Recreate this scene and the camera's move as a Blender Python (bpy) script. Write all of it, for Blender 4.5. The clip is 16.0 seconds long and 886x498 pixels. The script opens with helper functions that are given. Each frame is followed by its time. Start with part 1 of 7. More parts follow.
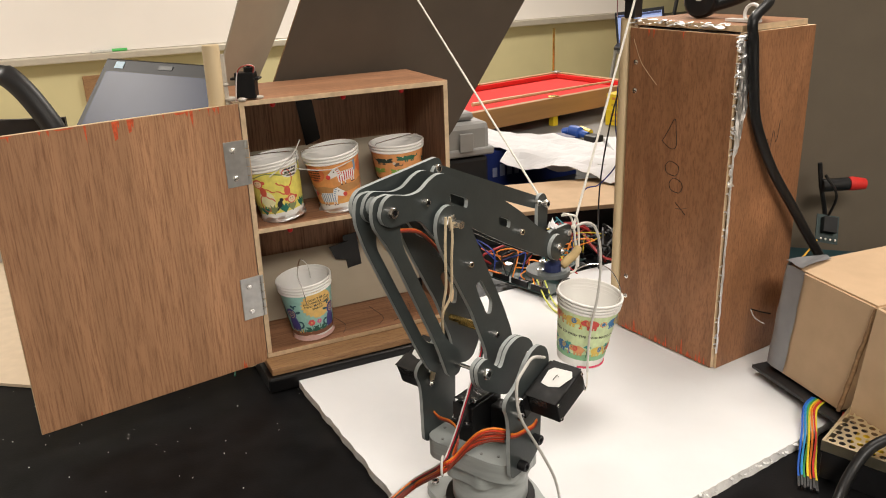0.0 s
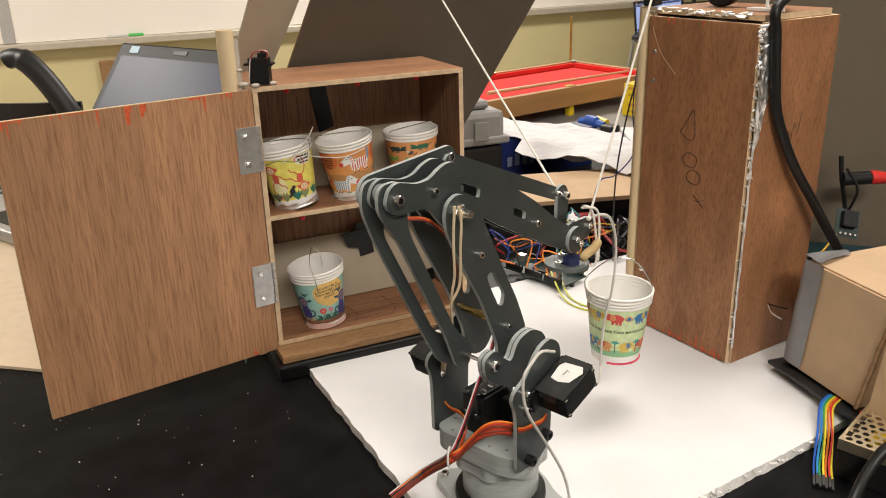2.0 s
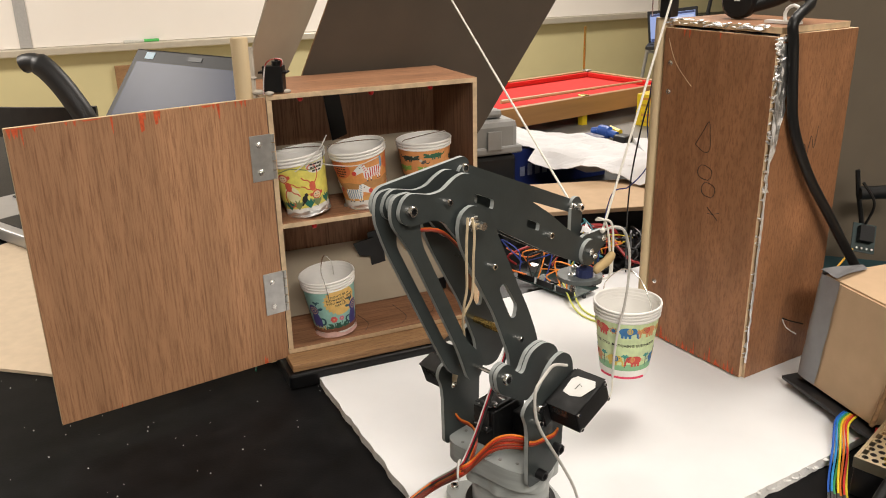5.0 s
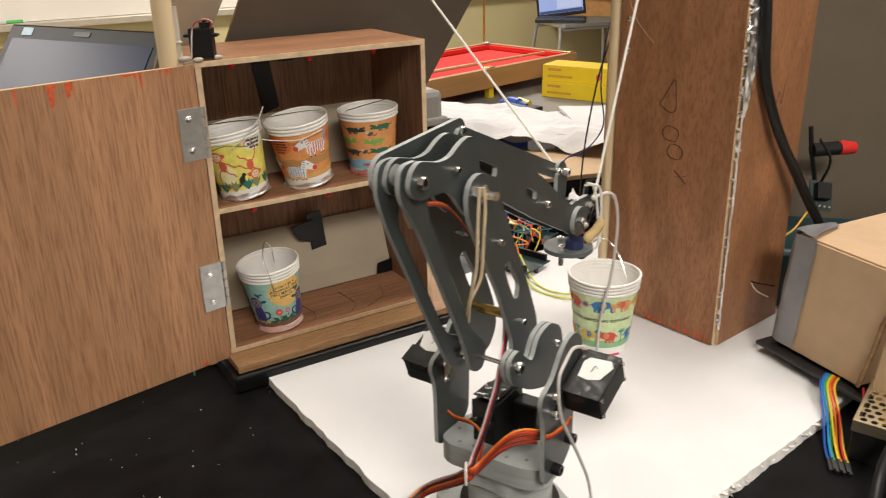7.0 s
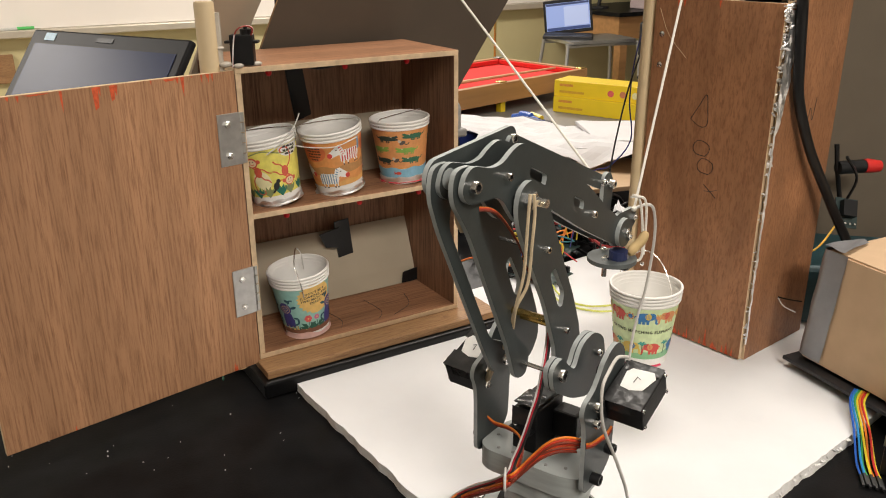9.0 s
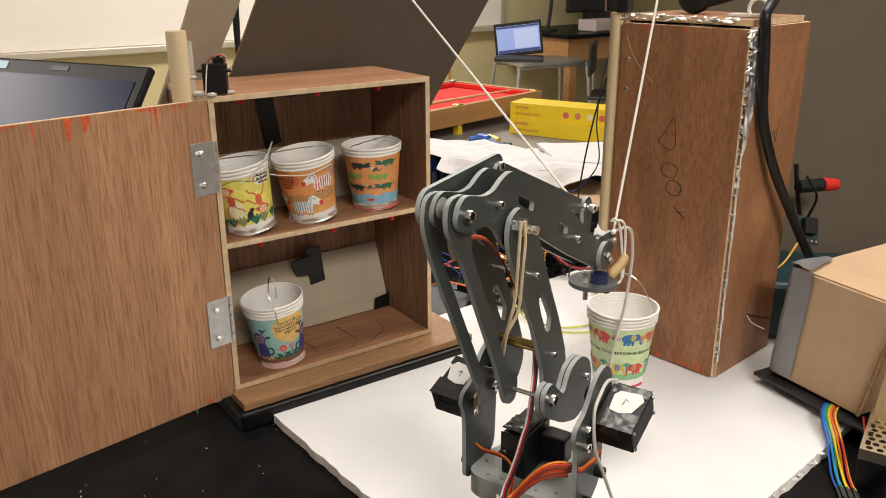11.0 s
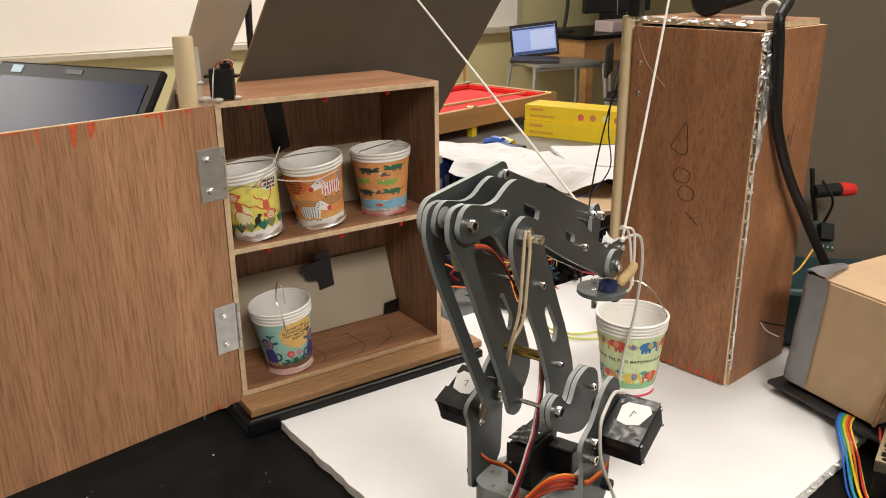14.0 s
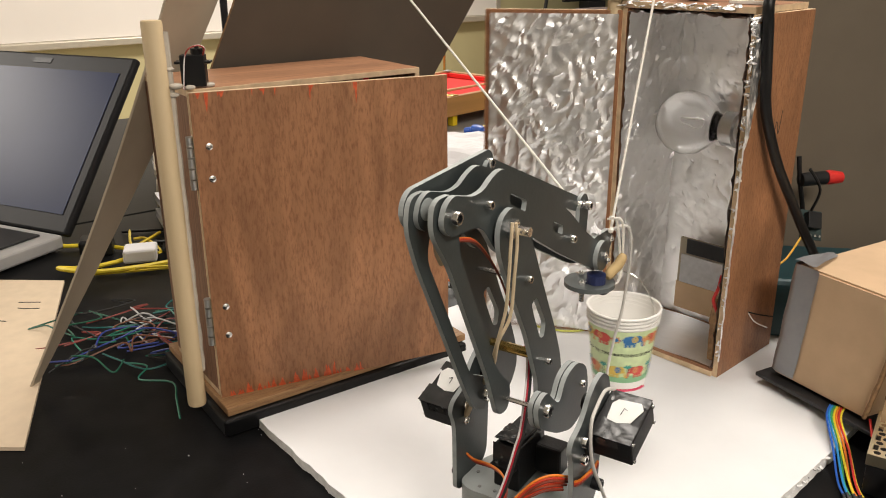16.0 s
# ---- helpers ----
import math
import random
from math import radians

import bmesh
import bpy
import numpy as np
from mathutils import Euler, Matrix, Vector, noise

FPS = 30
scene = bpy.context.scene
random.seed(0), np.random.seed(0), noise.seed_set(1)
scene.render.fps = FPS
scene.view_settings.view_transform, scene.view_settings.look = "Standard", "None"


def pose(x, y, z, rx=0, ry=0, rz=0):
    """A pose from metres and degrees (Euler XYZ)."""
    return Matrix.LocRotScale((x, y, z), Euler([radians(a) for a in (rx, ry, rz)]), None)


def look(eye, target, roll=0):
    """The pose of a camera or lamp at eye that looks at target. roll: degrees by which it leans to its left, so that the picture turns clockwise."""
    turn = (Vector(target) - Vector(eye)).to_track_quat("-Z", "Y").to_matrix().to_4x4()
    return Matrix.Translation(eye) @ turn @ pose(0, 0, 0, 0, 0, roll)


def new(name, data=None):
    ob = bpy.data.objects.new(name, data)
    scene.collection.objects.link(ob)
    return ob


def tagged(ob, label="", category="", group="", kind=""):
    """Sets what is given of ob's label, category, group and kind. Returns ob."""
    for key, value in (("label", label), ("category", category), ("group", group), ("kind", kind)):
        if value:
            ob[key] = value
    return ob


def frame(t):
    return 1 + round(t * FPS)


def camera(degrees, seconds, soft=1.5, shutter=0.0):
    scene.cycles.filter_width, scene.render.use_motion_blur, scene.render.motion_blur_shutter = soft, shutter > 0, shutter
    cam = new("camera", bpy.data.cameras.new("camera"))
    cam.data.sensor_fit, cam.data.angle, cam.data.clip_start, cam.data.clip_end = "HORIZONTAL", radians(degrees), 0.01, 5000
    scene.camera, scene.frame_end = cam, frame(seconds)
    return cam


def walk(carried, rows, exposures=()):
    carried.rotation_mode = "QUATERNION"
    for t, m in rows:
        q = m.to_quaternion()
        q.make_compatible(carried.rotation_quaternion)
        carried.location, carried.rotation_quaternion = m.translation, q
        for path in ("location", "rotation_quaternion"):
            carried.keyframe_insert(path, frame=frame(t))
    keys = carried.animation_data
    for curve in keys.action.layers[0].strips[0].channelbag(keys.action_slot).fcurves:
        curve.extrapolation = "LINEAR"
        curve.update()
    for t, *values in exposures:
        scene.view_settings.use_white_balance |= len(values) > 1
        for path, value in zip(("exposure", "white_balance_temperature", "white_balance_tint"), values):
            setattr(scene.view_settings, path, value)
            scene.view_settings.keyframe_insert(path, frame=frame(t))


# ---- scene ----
cam = camera(56.4, 16.0, soft=1.0, shutter=0.5)
PATH = [
    (0, (0.145, 0.127, 0.485), (-0.023, 2.001, -0.193), -2.0),
    (0.5, (0.145, 0.13, 0.486), (-0.025, 2.006, -0.185), -1.6),
    (1, (0.142, 0.132, 0.486), (-0.028, 2.005, -0.195), -1.3),
    (1.5, (0.143, 0.133, 0.487), (-0.034, 2.002, -0.204), -1.3),
    (2, (0.145, 0.136, 0.483), (-0.056, 1.998, -0.22), -1.6),
    (2.5, (0.147, 0.136, 0.483), (-0.075, 1.991, -0.233), -1.7),
    (3, (0.144, 0.135, 0.486), (-0.093, 1.986, -0.234), -1.7),
    (3.5, (0.145, 0.137, 0.486), (-0.09, 1.994, -0.22), -1.3),
    (6, (0.136, 0.148, 0.478), (-0.076, 2.016, -0.206), -1.3),
    (6.5, (0.11, 0.17, 0.469), (0.008, 2.038, -0.24), -1.6),
    (7, (0.064, 0.21, 0.456), (0.101, 2.07, -0.279), -1.3),
    (7.5, (0.042, 0.214, 0.454), (0.025, 2.074, -0.283), -1.6),
    (8, (0.049, 0.213, 0.452), (0.049, 2.075, -0.279), -0.7),
    (8.5, (0.041, 0.208, 0.452), (0.059, 2.073, -0.27), -0.2),
    (9, (0.03, 0.205, 0.453), (0.07, 2.077, -0.25), -0.2),
    (11.5, (0.005, 0.209, 0.459), (0.168, 2.093, -0.194), -0.2),
    (12, (0.012, 0.211, 0.46), (0.137, 2.098, -0.192), -0.5),
    (12.5, (0.017, 0.214, 0.46), (0.128, 2.103, -0.189), -0.7),
    (13, (0.015, 0.216, 0.459), (0.13, 2.102, -0.197), -0.7),
    (13.5, (0.016, 0.216, 0.46), (0.132, 2.102, -0.196), -0.7),
    (14, (0.015, 0.216, 0.46), (0.13, 2.103, -0.193), -0.5),
    (14.5, (0.013, 0.216, 0.461), (0.126, 2.103, -0.194), -0.5),
    (15, (0.016, 0.218, 0.46), (0.132, 2.102, -0.202), -0.4),
    (15.5, (0.018, 0.226, 0.463), (0.154, 2.104, -0.214), -0.3),
    (16, (0.015, 0.24, 0.454), (0.176, 2.115, -0.223), -0.4),
]
walk(cam, [(t, look(eye, target, roll)) for t, eye, target, roll in PATH])

# ---- light: a classroom under ceiling lights ----
world = bpy.data.worlds.new("world")
scene.world = world
world.use_nodes = True
world.node_tree.nodes["Background"].inputs[0].default_value = (1.0, 0.93, 0.84, 1)
world.node_tree.nodes["Background"].inputs[1].default_value = 0.12
ROOM = 31.0                     # degrees by which the room is turned
GREY_Z = -0.10                  # the grey table stands lower than the benches
FLOOR_Z, CEIL_Z = -0.90, 1.85   # the bench top is at 0
room = pose(0, 0, 0, 0, 0, ROOM)


def ceiling_lamp(x, y, w, d, power):
    lamp = bpy.data.lights.new("ceiling_lamp", "AREA")
    lamp.shape, lamp.size, lamp.size_y, lamp.energy, lamp.color = "RECTANGLE", w, d, power, (1.0, 0.925, 0.84)
    ob = new("ceiling_lamp", lamp)
    ob.matrix_world = room @ pose(x, y, CEIL_Z - 0.03)


LAMPS = [(0.1, -1.3), (1.3, 0.9), (2.6, 3.9), (-1.6, 3.7)]
for (lx, ly), watts in zip(LAMPS, (68, 32, 80, 98)):
    ceiling_lamp(lx, ly, 1.2, 0.6, watts)


# ---- materials ----
def mat(name, color, rough=0.5, metal=0.0, vary=0.08, scale=60.0, bump=0.0, bscale=200.0, stretch=(1, 1, 1), spec=0.5, per_object=0.0):
    m = bpy.data.materials.new(name)
    m.use_nodes = True
    nt = m.node_tree
    b = nt.nodes["Principled BSDF"]
    b.inputs["Roughness"].default_value, b.inputs["Metallic"].default_value = rough, metal
    b.inputs["Specular IOR Level"].default_value = spec
    tc = nt.nodes.new("ShaderNodeTexCoord")
    mp = nt.nodes.new("ShaderNodeMapping")
    mp.inputs["Scale"].default_value = stretch
    nt.links.new(tc.outputs["Object"], mp.inputs["Vector"])
    n = nt.nodes.new("ShaderNodeTexNoise")
    n.inputs["Scale"].default_value, n.inputs["Detail"].default_value = scale, 6
    nt.links.new(mp.outputs["Vector"], n.inputs["Vector"])
    ramp = nt.nodes.new("ShaderNodeValToRGB")
    c = Vector(color)
    ramp.color_ramp.elements[0].position, ramp.color_ramp.elements[1].position = 0.3, 0.7
    ramp.color_ramp.elements[0].color = (*(c * (1 - vary)), 1)
    ramp.color_ramp.elements[1].color = (*(c * (1 + vary)), 1)
    nt.links.new(n.outputs["Fac"], ramp.inputs["Fac"])
    nt.links.new(ramp.outputs["Color"], b.inputs["Base Color"])
    if bump:
        n2 = nt.nodes.new("ShaderNodeTexNoise")
        n2.inputs["Scale"].default_value, n2.inputs["Detail"].default_value = bscale, 4
        nt.links.new(mp.outputs["Vector"], n2.inputs["Vector"])
        bp = nt.nodes.new("ShaderNodeBump")
        bp.inputs["Strength"].default_value, bp.inputs["Distance"].default_value = bump, 0.001
        nt.links.new(n2.outputs["Fac"], bp.inputs["Height"])
        nt.links.new(bp.outputs["Normal"], b.inputs["Normal"])
    return m


def plywood(name, light, dark, stretch, rough=0.55, swirl=0.0, pore=0.85, figure=26, low=0.66):
    """Rotary-cut veneer: broad figure, fine dark pores drawn out along the grain."""
    m = bpy.data.materials.new(name)
    m.use_nodes = True
    nt = m.node_tree
    b = nt.nodes["Principled BSDF"]
    tc = nt.nodes.new("ShaderNodeTexCoord")
    mp = nt.nodes.new("ShaderNodeMapping")
    mp.inputs["Scale"].default_value = stretch
    nt.links.new(tc.outputs["Object"], mp.inputs["Vector"])
    broad = nt.nodes.new("ShaderNodeTexNoise")
    broad.inputs["Scale"].default_value, broad.inputs["Detail"].default_value = figure, 5
    broad.inputs["Distortion"].default_value = swirl
    fine = nt.nodes.new("ShaderNodeTexNoise")
    fine.inputs["Scale"].default_value, fine.inputs["Detail"].default_value = 420, 8
    fine.inputs["Roughness"].default_value = 0.7
    for n in (broad, fine):
        nt.links.new(mp.outputs["Vector"], n.inputs["Vector"])
    r1 = nt.nodes.new("ShaderNodeValToRGB")
    r1.color_ramp.elements[0].position, r1.color_ramp.elements[1].position = 0.28, 0.72
    r1.color_ramp.elements[0].color, r1.color_ramp.elements[1].color = (*(Vector(light) * low), 1), (*light, 1)
    nt.links.new(broad.outputs["Fac"], r1.inputs["Fac"])
    r2 = nt.nodes.new("ShaderNodeValToRGB")
    r2.color_ramp.elements[0].position, r2.color_ramp.elements[1].position = 0.36, 0.54
    r2.color_ramp.elements[0].color, r2.color_ramp.elements[1].color = (1, 1, 1, 1), (0, 0, 0, 1)
    nt.links.new(fine.outputs["Fac"], r2.inputs["Fac"])
    half = nt.nodes.new("ShaderNodeMath")
    half.operation, half.inputs[1].default_value = "MULTIPLY", pore
    nt.links.new(r2.outputs["Color"], half.inputs[0])
    mix = nt.nodes.new("ShaderNodeMixRGB")
    mix.inputs["Color2"].default_value = (*dark, 1)
    nt.links.new(half.outputs["Value"], mix.inputs["Fac"])
    nt.links.new(r1.outputs["Color"], mix.inputs["Color1"])
    nt.links.new(mix.outputs["Color"], b.inputs["Base Color"])
    b.inputs["Roughness"].default_value = rough
    b.inputs["Specular IOR Level"].default_value = 0.35
    bp = nt.nodes.new("ShaderNodeBump")
    bp.inputs["Strength"].default_value, bp.inputs["Distance"].default_value = 0.35, 0.0006
    nt.links.new(fine.outputs["Fac"], bp.inputs["Height"])
    nt.links.new(bp.outputs["Normal"], b.inputs["Normal"])
    return m


def glow(name, color, strength):
    m = bpy.data.materials.new(name)
    m.use_nodes = True
    b = m.node_tree.nodes["Principled BSDF"]
    b.inputs["Base Color"].default_value = (*color, 1)
    b.inputs["Emission Color"].default_value, b.inputs["Emission Strength"].default_value = (*color, 1), strength
    return m


def clear(name, color, rough=0.02, ior=1.45):
    m = bpy.data.materials.new(name)
    m.use_nodes = True
    b = m.node_tree.nodes["Principled BSDF"]
    b.inputs["Base Color"].default_value = (*color, 1)
    b.inputs["Transmission Weight"].default_value, b.inputs["Roughness"].default_value, b.inputs["IOR"].default_value = 1.0, rough, ior
    return m


UP, ALONG_X = (1, 1, 0.045), (0.05, 1, 1)
M_PLY = plywood("veneer_brown", (0.535, 0.288, 0.152), (0.16, 0.066, 0.032), (1, 1, 0.050), pore=0.68, figure=30, low=0.62)
M_PLY_X = plywood("veneer_brown_across", (0.45, 0.225, 0.118), (0.18, 0.085, 0.048), ALONG_X)
M_PLY_RED = plywood("veneer_red_brown", (0.455, 0.216, 0.103), (0.16, 0.064, 0.030), (1, 1, 0.24), rough=0.42, swirl=3.0, pore=0.62, figure=11, low=0.52)
# cabinet side and back veneer, its colour darkened to deepen the interior's shade
M_PLY_IN_SHADED = plywood("veneer_inside_shaded", (0.33, 0.175, 0.10), (0.10, 0.045, 0.025), UP)
M_EDGE = mat("veneer_edge", (0.62, 0.46, 0.29), 0.7, vary=0.18, scale=90)
M_ORANGE = mat("orange_paint", (0.62, 0.10, 0.03), 0.6, vary=0.25, scale=300)
M_STICK = mat("pine_stick", (0.62, 0.48, 0.29), 0.6, vary=0.1, scale=40, stretch=UP, bump=0.2)
M_BASEWOOD = plywood("base_board", (0.42, 0.24, 0.11), (0.2, 0.1, 0.05), (0.12, 1, 1))
M_BENCH = mat("bench_resin", (0.008, 0.008, 0.0085), 0.34, vary=0.35, scale=25, bump=0.12, bscale=420, spec=0.07)
M_FOAM = mat("foam_board", (0.78, 0.785, 0.795), 0.65, vary=0.03, scale=15, bump=0.15, bscale=90)
M_FOAM_EDGE = mat("torn_foam", (0.78, 0.77, 0.75), 0.9, vary=0.1, scale=150, bump=0.6, bscale=500)
M_CARD = mat("cardboard", (0.56, 0.39, 0.24), 0.8, vary=0.06, scale=35, bump=0.1, bscale=300)
M_CARD_IN = mat("cardboard_edge", (0.30, 0.18, 0.09), 0.9, vary=0.3, scale=200)
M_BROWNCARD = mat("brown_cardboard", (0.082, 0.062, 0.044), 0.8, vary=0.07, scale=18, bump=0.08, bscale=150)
M_GREYCARD = mat("grey_cardboard", (0.138, 0.112, 0.080), 0.75, vary=0.05, scale=20, bump=0.08, bscale=150)
M_WINGCARD = mat("beige_cardboard", (0.40, 0.335, 0.25), 0.7, vary=0.06, scale=20, bump=0.08, bscale=150)
M_PALECARD = mat("pale_cardboard", (0.36, 0.305, 0.225), 0.8, vary=0.05, scale=20)
M_BOARD = mat("chip_board", (0.66, 0.53, 0.38), 0.8, vary=0.05, scale=60)
M_TAPE = mat("black_tape", (0.006, 0.006, 0.0065), 0.32, vary=0.3, scale=30, bump=0.4, bscale=60, spec=0.3)
M_DUCT = mat("duct_tape", (0.27, 0.27, 0.28), 0.38, metal=0.35, vary=0.12, scale=40, bump=0.5, bscale=50)
M_STEEL = mat("zinc_steel", (0.55, 0.55, 0.54), 0.38, metal=0.9, vary=0.1, scale=120)
M_CHROME = mat("bright_steel", (0.86, 0.85, 0.83), 0.24, metal=1.0, vary=0.08, scale=200)
M_BLACKSTEEL = mat("black_steel", (0.02, 0.02, 0.022), 0.35, metal=0.4, vary=0.2, scale=100)
M_BRASS = mat("brass", (0.72, 0.50, 0.16), 0.25, metal=1.0, vary=0.08, scale=150)
M_ACRYL = mat("grey_acrylic", (0.040, 0.048, 0.048), 0.38, vary=0.12, scale=45, bump=0.08, bscale=300)
M_ACRYL_EDGE = mat("cut_acrylic_edge", (0.36, 0.385, 0.38), 0.55, vary=0.12, scale=120)
M_PRINT = mat("grey_printed_plastic", (0.36, 0.385, 0.375), 0.32, vary=0.10, scale=40, bump=0.12, bscale=120, stretch=(1, 1, 8))
M_SERVO = mat("black_plastic", (0.008, 0.008, 0.0085), 0.42, vary=0.25, scale=60, bump=0.15, bscale=500, spec=0.3)
M_LABEL = mat("white_label", (0.78, 0.77, 0.74), 0.4, vary=0.05, scale=80)
M_CLEARTAPE = mat("silvery_tape", (0.035, 0.035, 0.035), 0.22, vary=0.3, scale=60, bump=0.25, bscale=70)
M_PAPER = mat("white_cup_paper", (0.86, 0.845, 0.81), 0.5, vary=0.03, scale=50)
M_FOIL = mat("aluminium_foil", (0.98, 0.98, 0.985), 0.40, metal=1.0, vary=0.03, scale=40, bump=0.3, bscale=160)
M_STRING = mat("cotton_string", (0.80, 0.77, 0.70), 0.85, vary=0.1, scale=900)
M_WIREGREY = mat("grey_wire", (0.62, 0.60, 0.56), 0.5, vary=0.08, scale=200)
M_RUBBER = mat("rubber_band", (0.62, 0.50, 0.33), 0.6, vary=0.1, scale=120)
M_GLUE = mat("hot_glue", (0.50, 0.45, 0.38), 0.25, vary=0.1, scale=90, bump=0.4, bscale=120)
M_CABLE = mat("black_rubber_cable", (0.008, 0.008, 0.0085), 0.42, vary=0.2, scale=50, spec=0.35)
M_RED = mat("red_plastic", (0.62, 0.025, 0.02), 0.4, vary=0.1, scale=80)
M_LED = glow("red_indicator", (0.45, 0.010, 0.012), 0.12)
M_WALL = mat("yellow_wall_paint", (0.62, 0.55, 0.30), 0.7, vary=0.04, scale=3, bump=0.05, bscale=60)
M_WALL_WHITE = mat("unseen_wall_white", (0.74, 0.72, 0.69), 0.7, vary=0.03, scale=3, bump=0.05, bscale=60)
M_WHITEBOARD = mat("whiteboard", (0.92, 0.87, 0.81), 0.3, vary=0.02, scale=2)
M_RAIL = mat("aluminium_rail", (0.62, 0.57, 0.47), 0.4, metal=0.4, vary=0.05, scale=20)
M_FLOOR = mat("floor_tiles", (0.36, 0.32, 0.26), 0.4, vary=0.15, scale=4)
M_CEIL = mat("ceiling_tiles", (0.75, 0.74, 0.70), 0.9, vary=0.05, scale=30)
M_GREYTOP = mat("grey_laminate", (0.21, 0.20, 0.185), 0.45, vary=0.05, scale=15)
M_FELT = mat("red_felt", (0.72, 0.025, 0.02), 0.9, vary=0.1, scale=200)
M_OAK = mat("oak_trim", (0.42, 0.22, 0.085), 0.45, vary=0.15, scale=30, stretch=(0.1, 1, 1))
M_YELLOW = mat("yellow_card_box", (0.80, 0.58, 0.02), 0.4, vary=0.04, scale=20)
M_BLUE = mat("blue_card_box", (0.012, 0.022, 0.11), 0.4, vary=0.1, scale=20)
M_BLUEPL = mat("blue_plastic", (0.02, 0.09, 0.42), 0.4, vary=0.1, scale=40)
M_CASE = mat("grey_case_plastic", (0.25, 0.245, 0.235), 0.5, vary=0.06, scale=40, bump=0.15, bscale=200)
M_DARK = mat("dark_plastic", (0.016, 0.016, 0.017), 0.45, vary=0.15, scale=40)
M_LID = mat("black_laptop_case", (0.010, 0.010, 0.011), 0.5, vary=0.15, scale=40, spec=0.25)
M_SILVER = mat("silver_laptop_base", (0.46, 0.45, 0.44), 0.4, metal=0.3, vary=0.06, scale=30)
M_SHEET = mat("white_paper", (0.72, 0.71, 0.72), 0.7, vary=0.05, scale=12)
M_SCREEN = mat("dark_lcd", (0.010, 0.018, 0.060), 0.32, vary=0.15, scale=4, spec=0.10)
M_BLUESCREEN = glow("lit_lcd", (0.20, 0.27, 0.52), 0.50)
M_PCB = mat("circuit_board", (0.012, 0.03, 0.028), 0.45, vary=0.3, scale=150)
M_TEAL = mat("dark_teal_folder", (0.012, 0.05, 0.06), 0.4, vary=0.1, scale=10)
M_GOLDSTEEL = mat("perforated_steel", (0.90, 0.82, 0.60), 0.34, metal=1.0, vary=0.1, scale=60)
M_GLASS = clear("bulb_glass", (0.97, 0.97, 0.97))
M_GREYSTEEL = mat("stool_steel", (0.45, 0.45, 0.44), 0.35, metal=0.8, vary=0.05, scale=30)
_plain = {}


def plain(color, rough=0.5):
    key = (*color, rough)
    if key not in _plain:
        _plain[key] = mat("dyed_plastic", color, rough, vary=0.1, scale=150)
    return _plain[key]


# ---- mesh helpers ----
def part(name, bm, material, parent=None, label="", m=None, smooth=False):
    """Link a bmesh as one mesh object; material may be a list."""
    bmesh.ops.recalc_face_normals(bm, faces=bm.faces[:])
    me = bpy.data.meshes.new(name)
    bm.to_mesh(me)
    bm.free()
    for x in (material if isinstance(material, (list, tuple)) else [material]):
        me.materials.append(x)
    if smooth:
        me.shade_smooth()
        me.set_sharp_from_angle(angle=radians(40))
    ob = new(name, me)
    ob.parent = parent
    if m is not None:
        ob.matrix_basis = m
    if label:
        tagged(ob, label)
    return ob


def thing(name, m, label, category, group="", kind=""):
    ob = new(name)
    ob.empty_display_size = 0.02
    ob.matrix_basis = m
    return tagged(ob, label, category, group, kind)


def box(bm, x0, y0, z0, x1, y1, z1, bevel=0.0, mi=0):
    vs = [bm.verts.new((x, y, z)) for x in (x0, x1) for y in (y0, y1) for z in (z0, z1)]
    fs = []
    for a, b, c, d in ((0, 1, 3, 2), (4, 6, 7, 5), (0, 4, 5, 1), (2, 3, 7, 6), (0, 2, 6, 4), (1, 5, 7, 3)):
        f = bm.faces.new((vs[a], vs[b], vs[c], vs[d]))
        f.material_index = mi
        fs.append(f)
    if bevel:
        es = list({e for f in fs for e in f.edges})
        bmesh.ops.bevel(bm, geom=es, offset=bevel, segments=2, affect="EDGES", profile=0.5)
    return bm


def B(*a, **k):
    return box(bmesh.new(), *a, **k)


def tube(bm, pts, r, n=8, closed=False, mi=0, caps=True):
    """A round bar through the points; r is one radius, or one for each point."""
    pts = [Vector(p) for p in pts]
    rs = r if isinstance(r, (list, tuple)) else [r] * len(pts)
    rings, side = [], None
    for i, p in enumerate(pts):
        a = pts[i - 1] if i or closed else p
        b = pts[(i + 1) % len(pts)] if i < len(pts) - 1 or closed else p
        d = (b - a).normalized()
        if side is None:
            side = d.orthogonal().normalized()
        side = (side - d * side.dot(d)).normalized()
        up = d.cross(side)
        rings.append([bm.verts.new(p + rs[i] * (math.cos(2 * math.pi * k / n) * side + math.sin(2 * math.pi * k / n) * up)) for k in range(n)])
    for i in range(len(rings) - (0 if closed else 1)):
        a, b = rings[i], rings[(i + 1) % len(rings)]
        for k in range(n):
            bm.faces.new((a[k], a[(k + 1) % n], b[(k + 1) % n], b[k])).material_index = mi
    if caps and not closed:
        bm.faces.new(rings[0][::-1]).material_index = mi
        bm.faces.new(rings[-1]).material_index = mi
    return bm


def T(pts, r, n=8, **k):
    return tube(bmesh.new(), pts, r, n, **k)


def smooth_path(pts, steps=6):
    """A Catmull-Rom line through the points."""
    pts = [Vector(p) for p in pts]
    out = []
    for i in range(len(pts) - 1):
        p0, p1, p2, p3 = pts[max(i - 1, 0)], pts[i], pts[i + 1], pts[min(i + 2, len(pts) - 1)]
        for s in range(steps):
            t = s / steps
            out.append(0.5 * (2 * p1 + (p2 - p0) * t + (2 * p0 - 5 * p1 + 4 * p2 - p3) * t * t + (3 * p1 - p0 - 3 * p2 + p3) * t ** 3))
    return out + [pts[-1]]


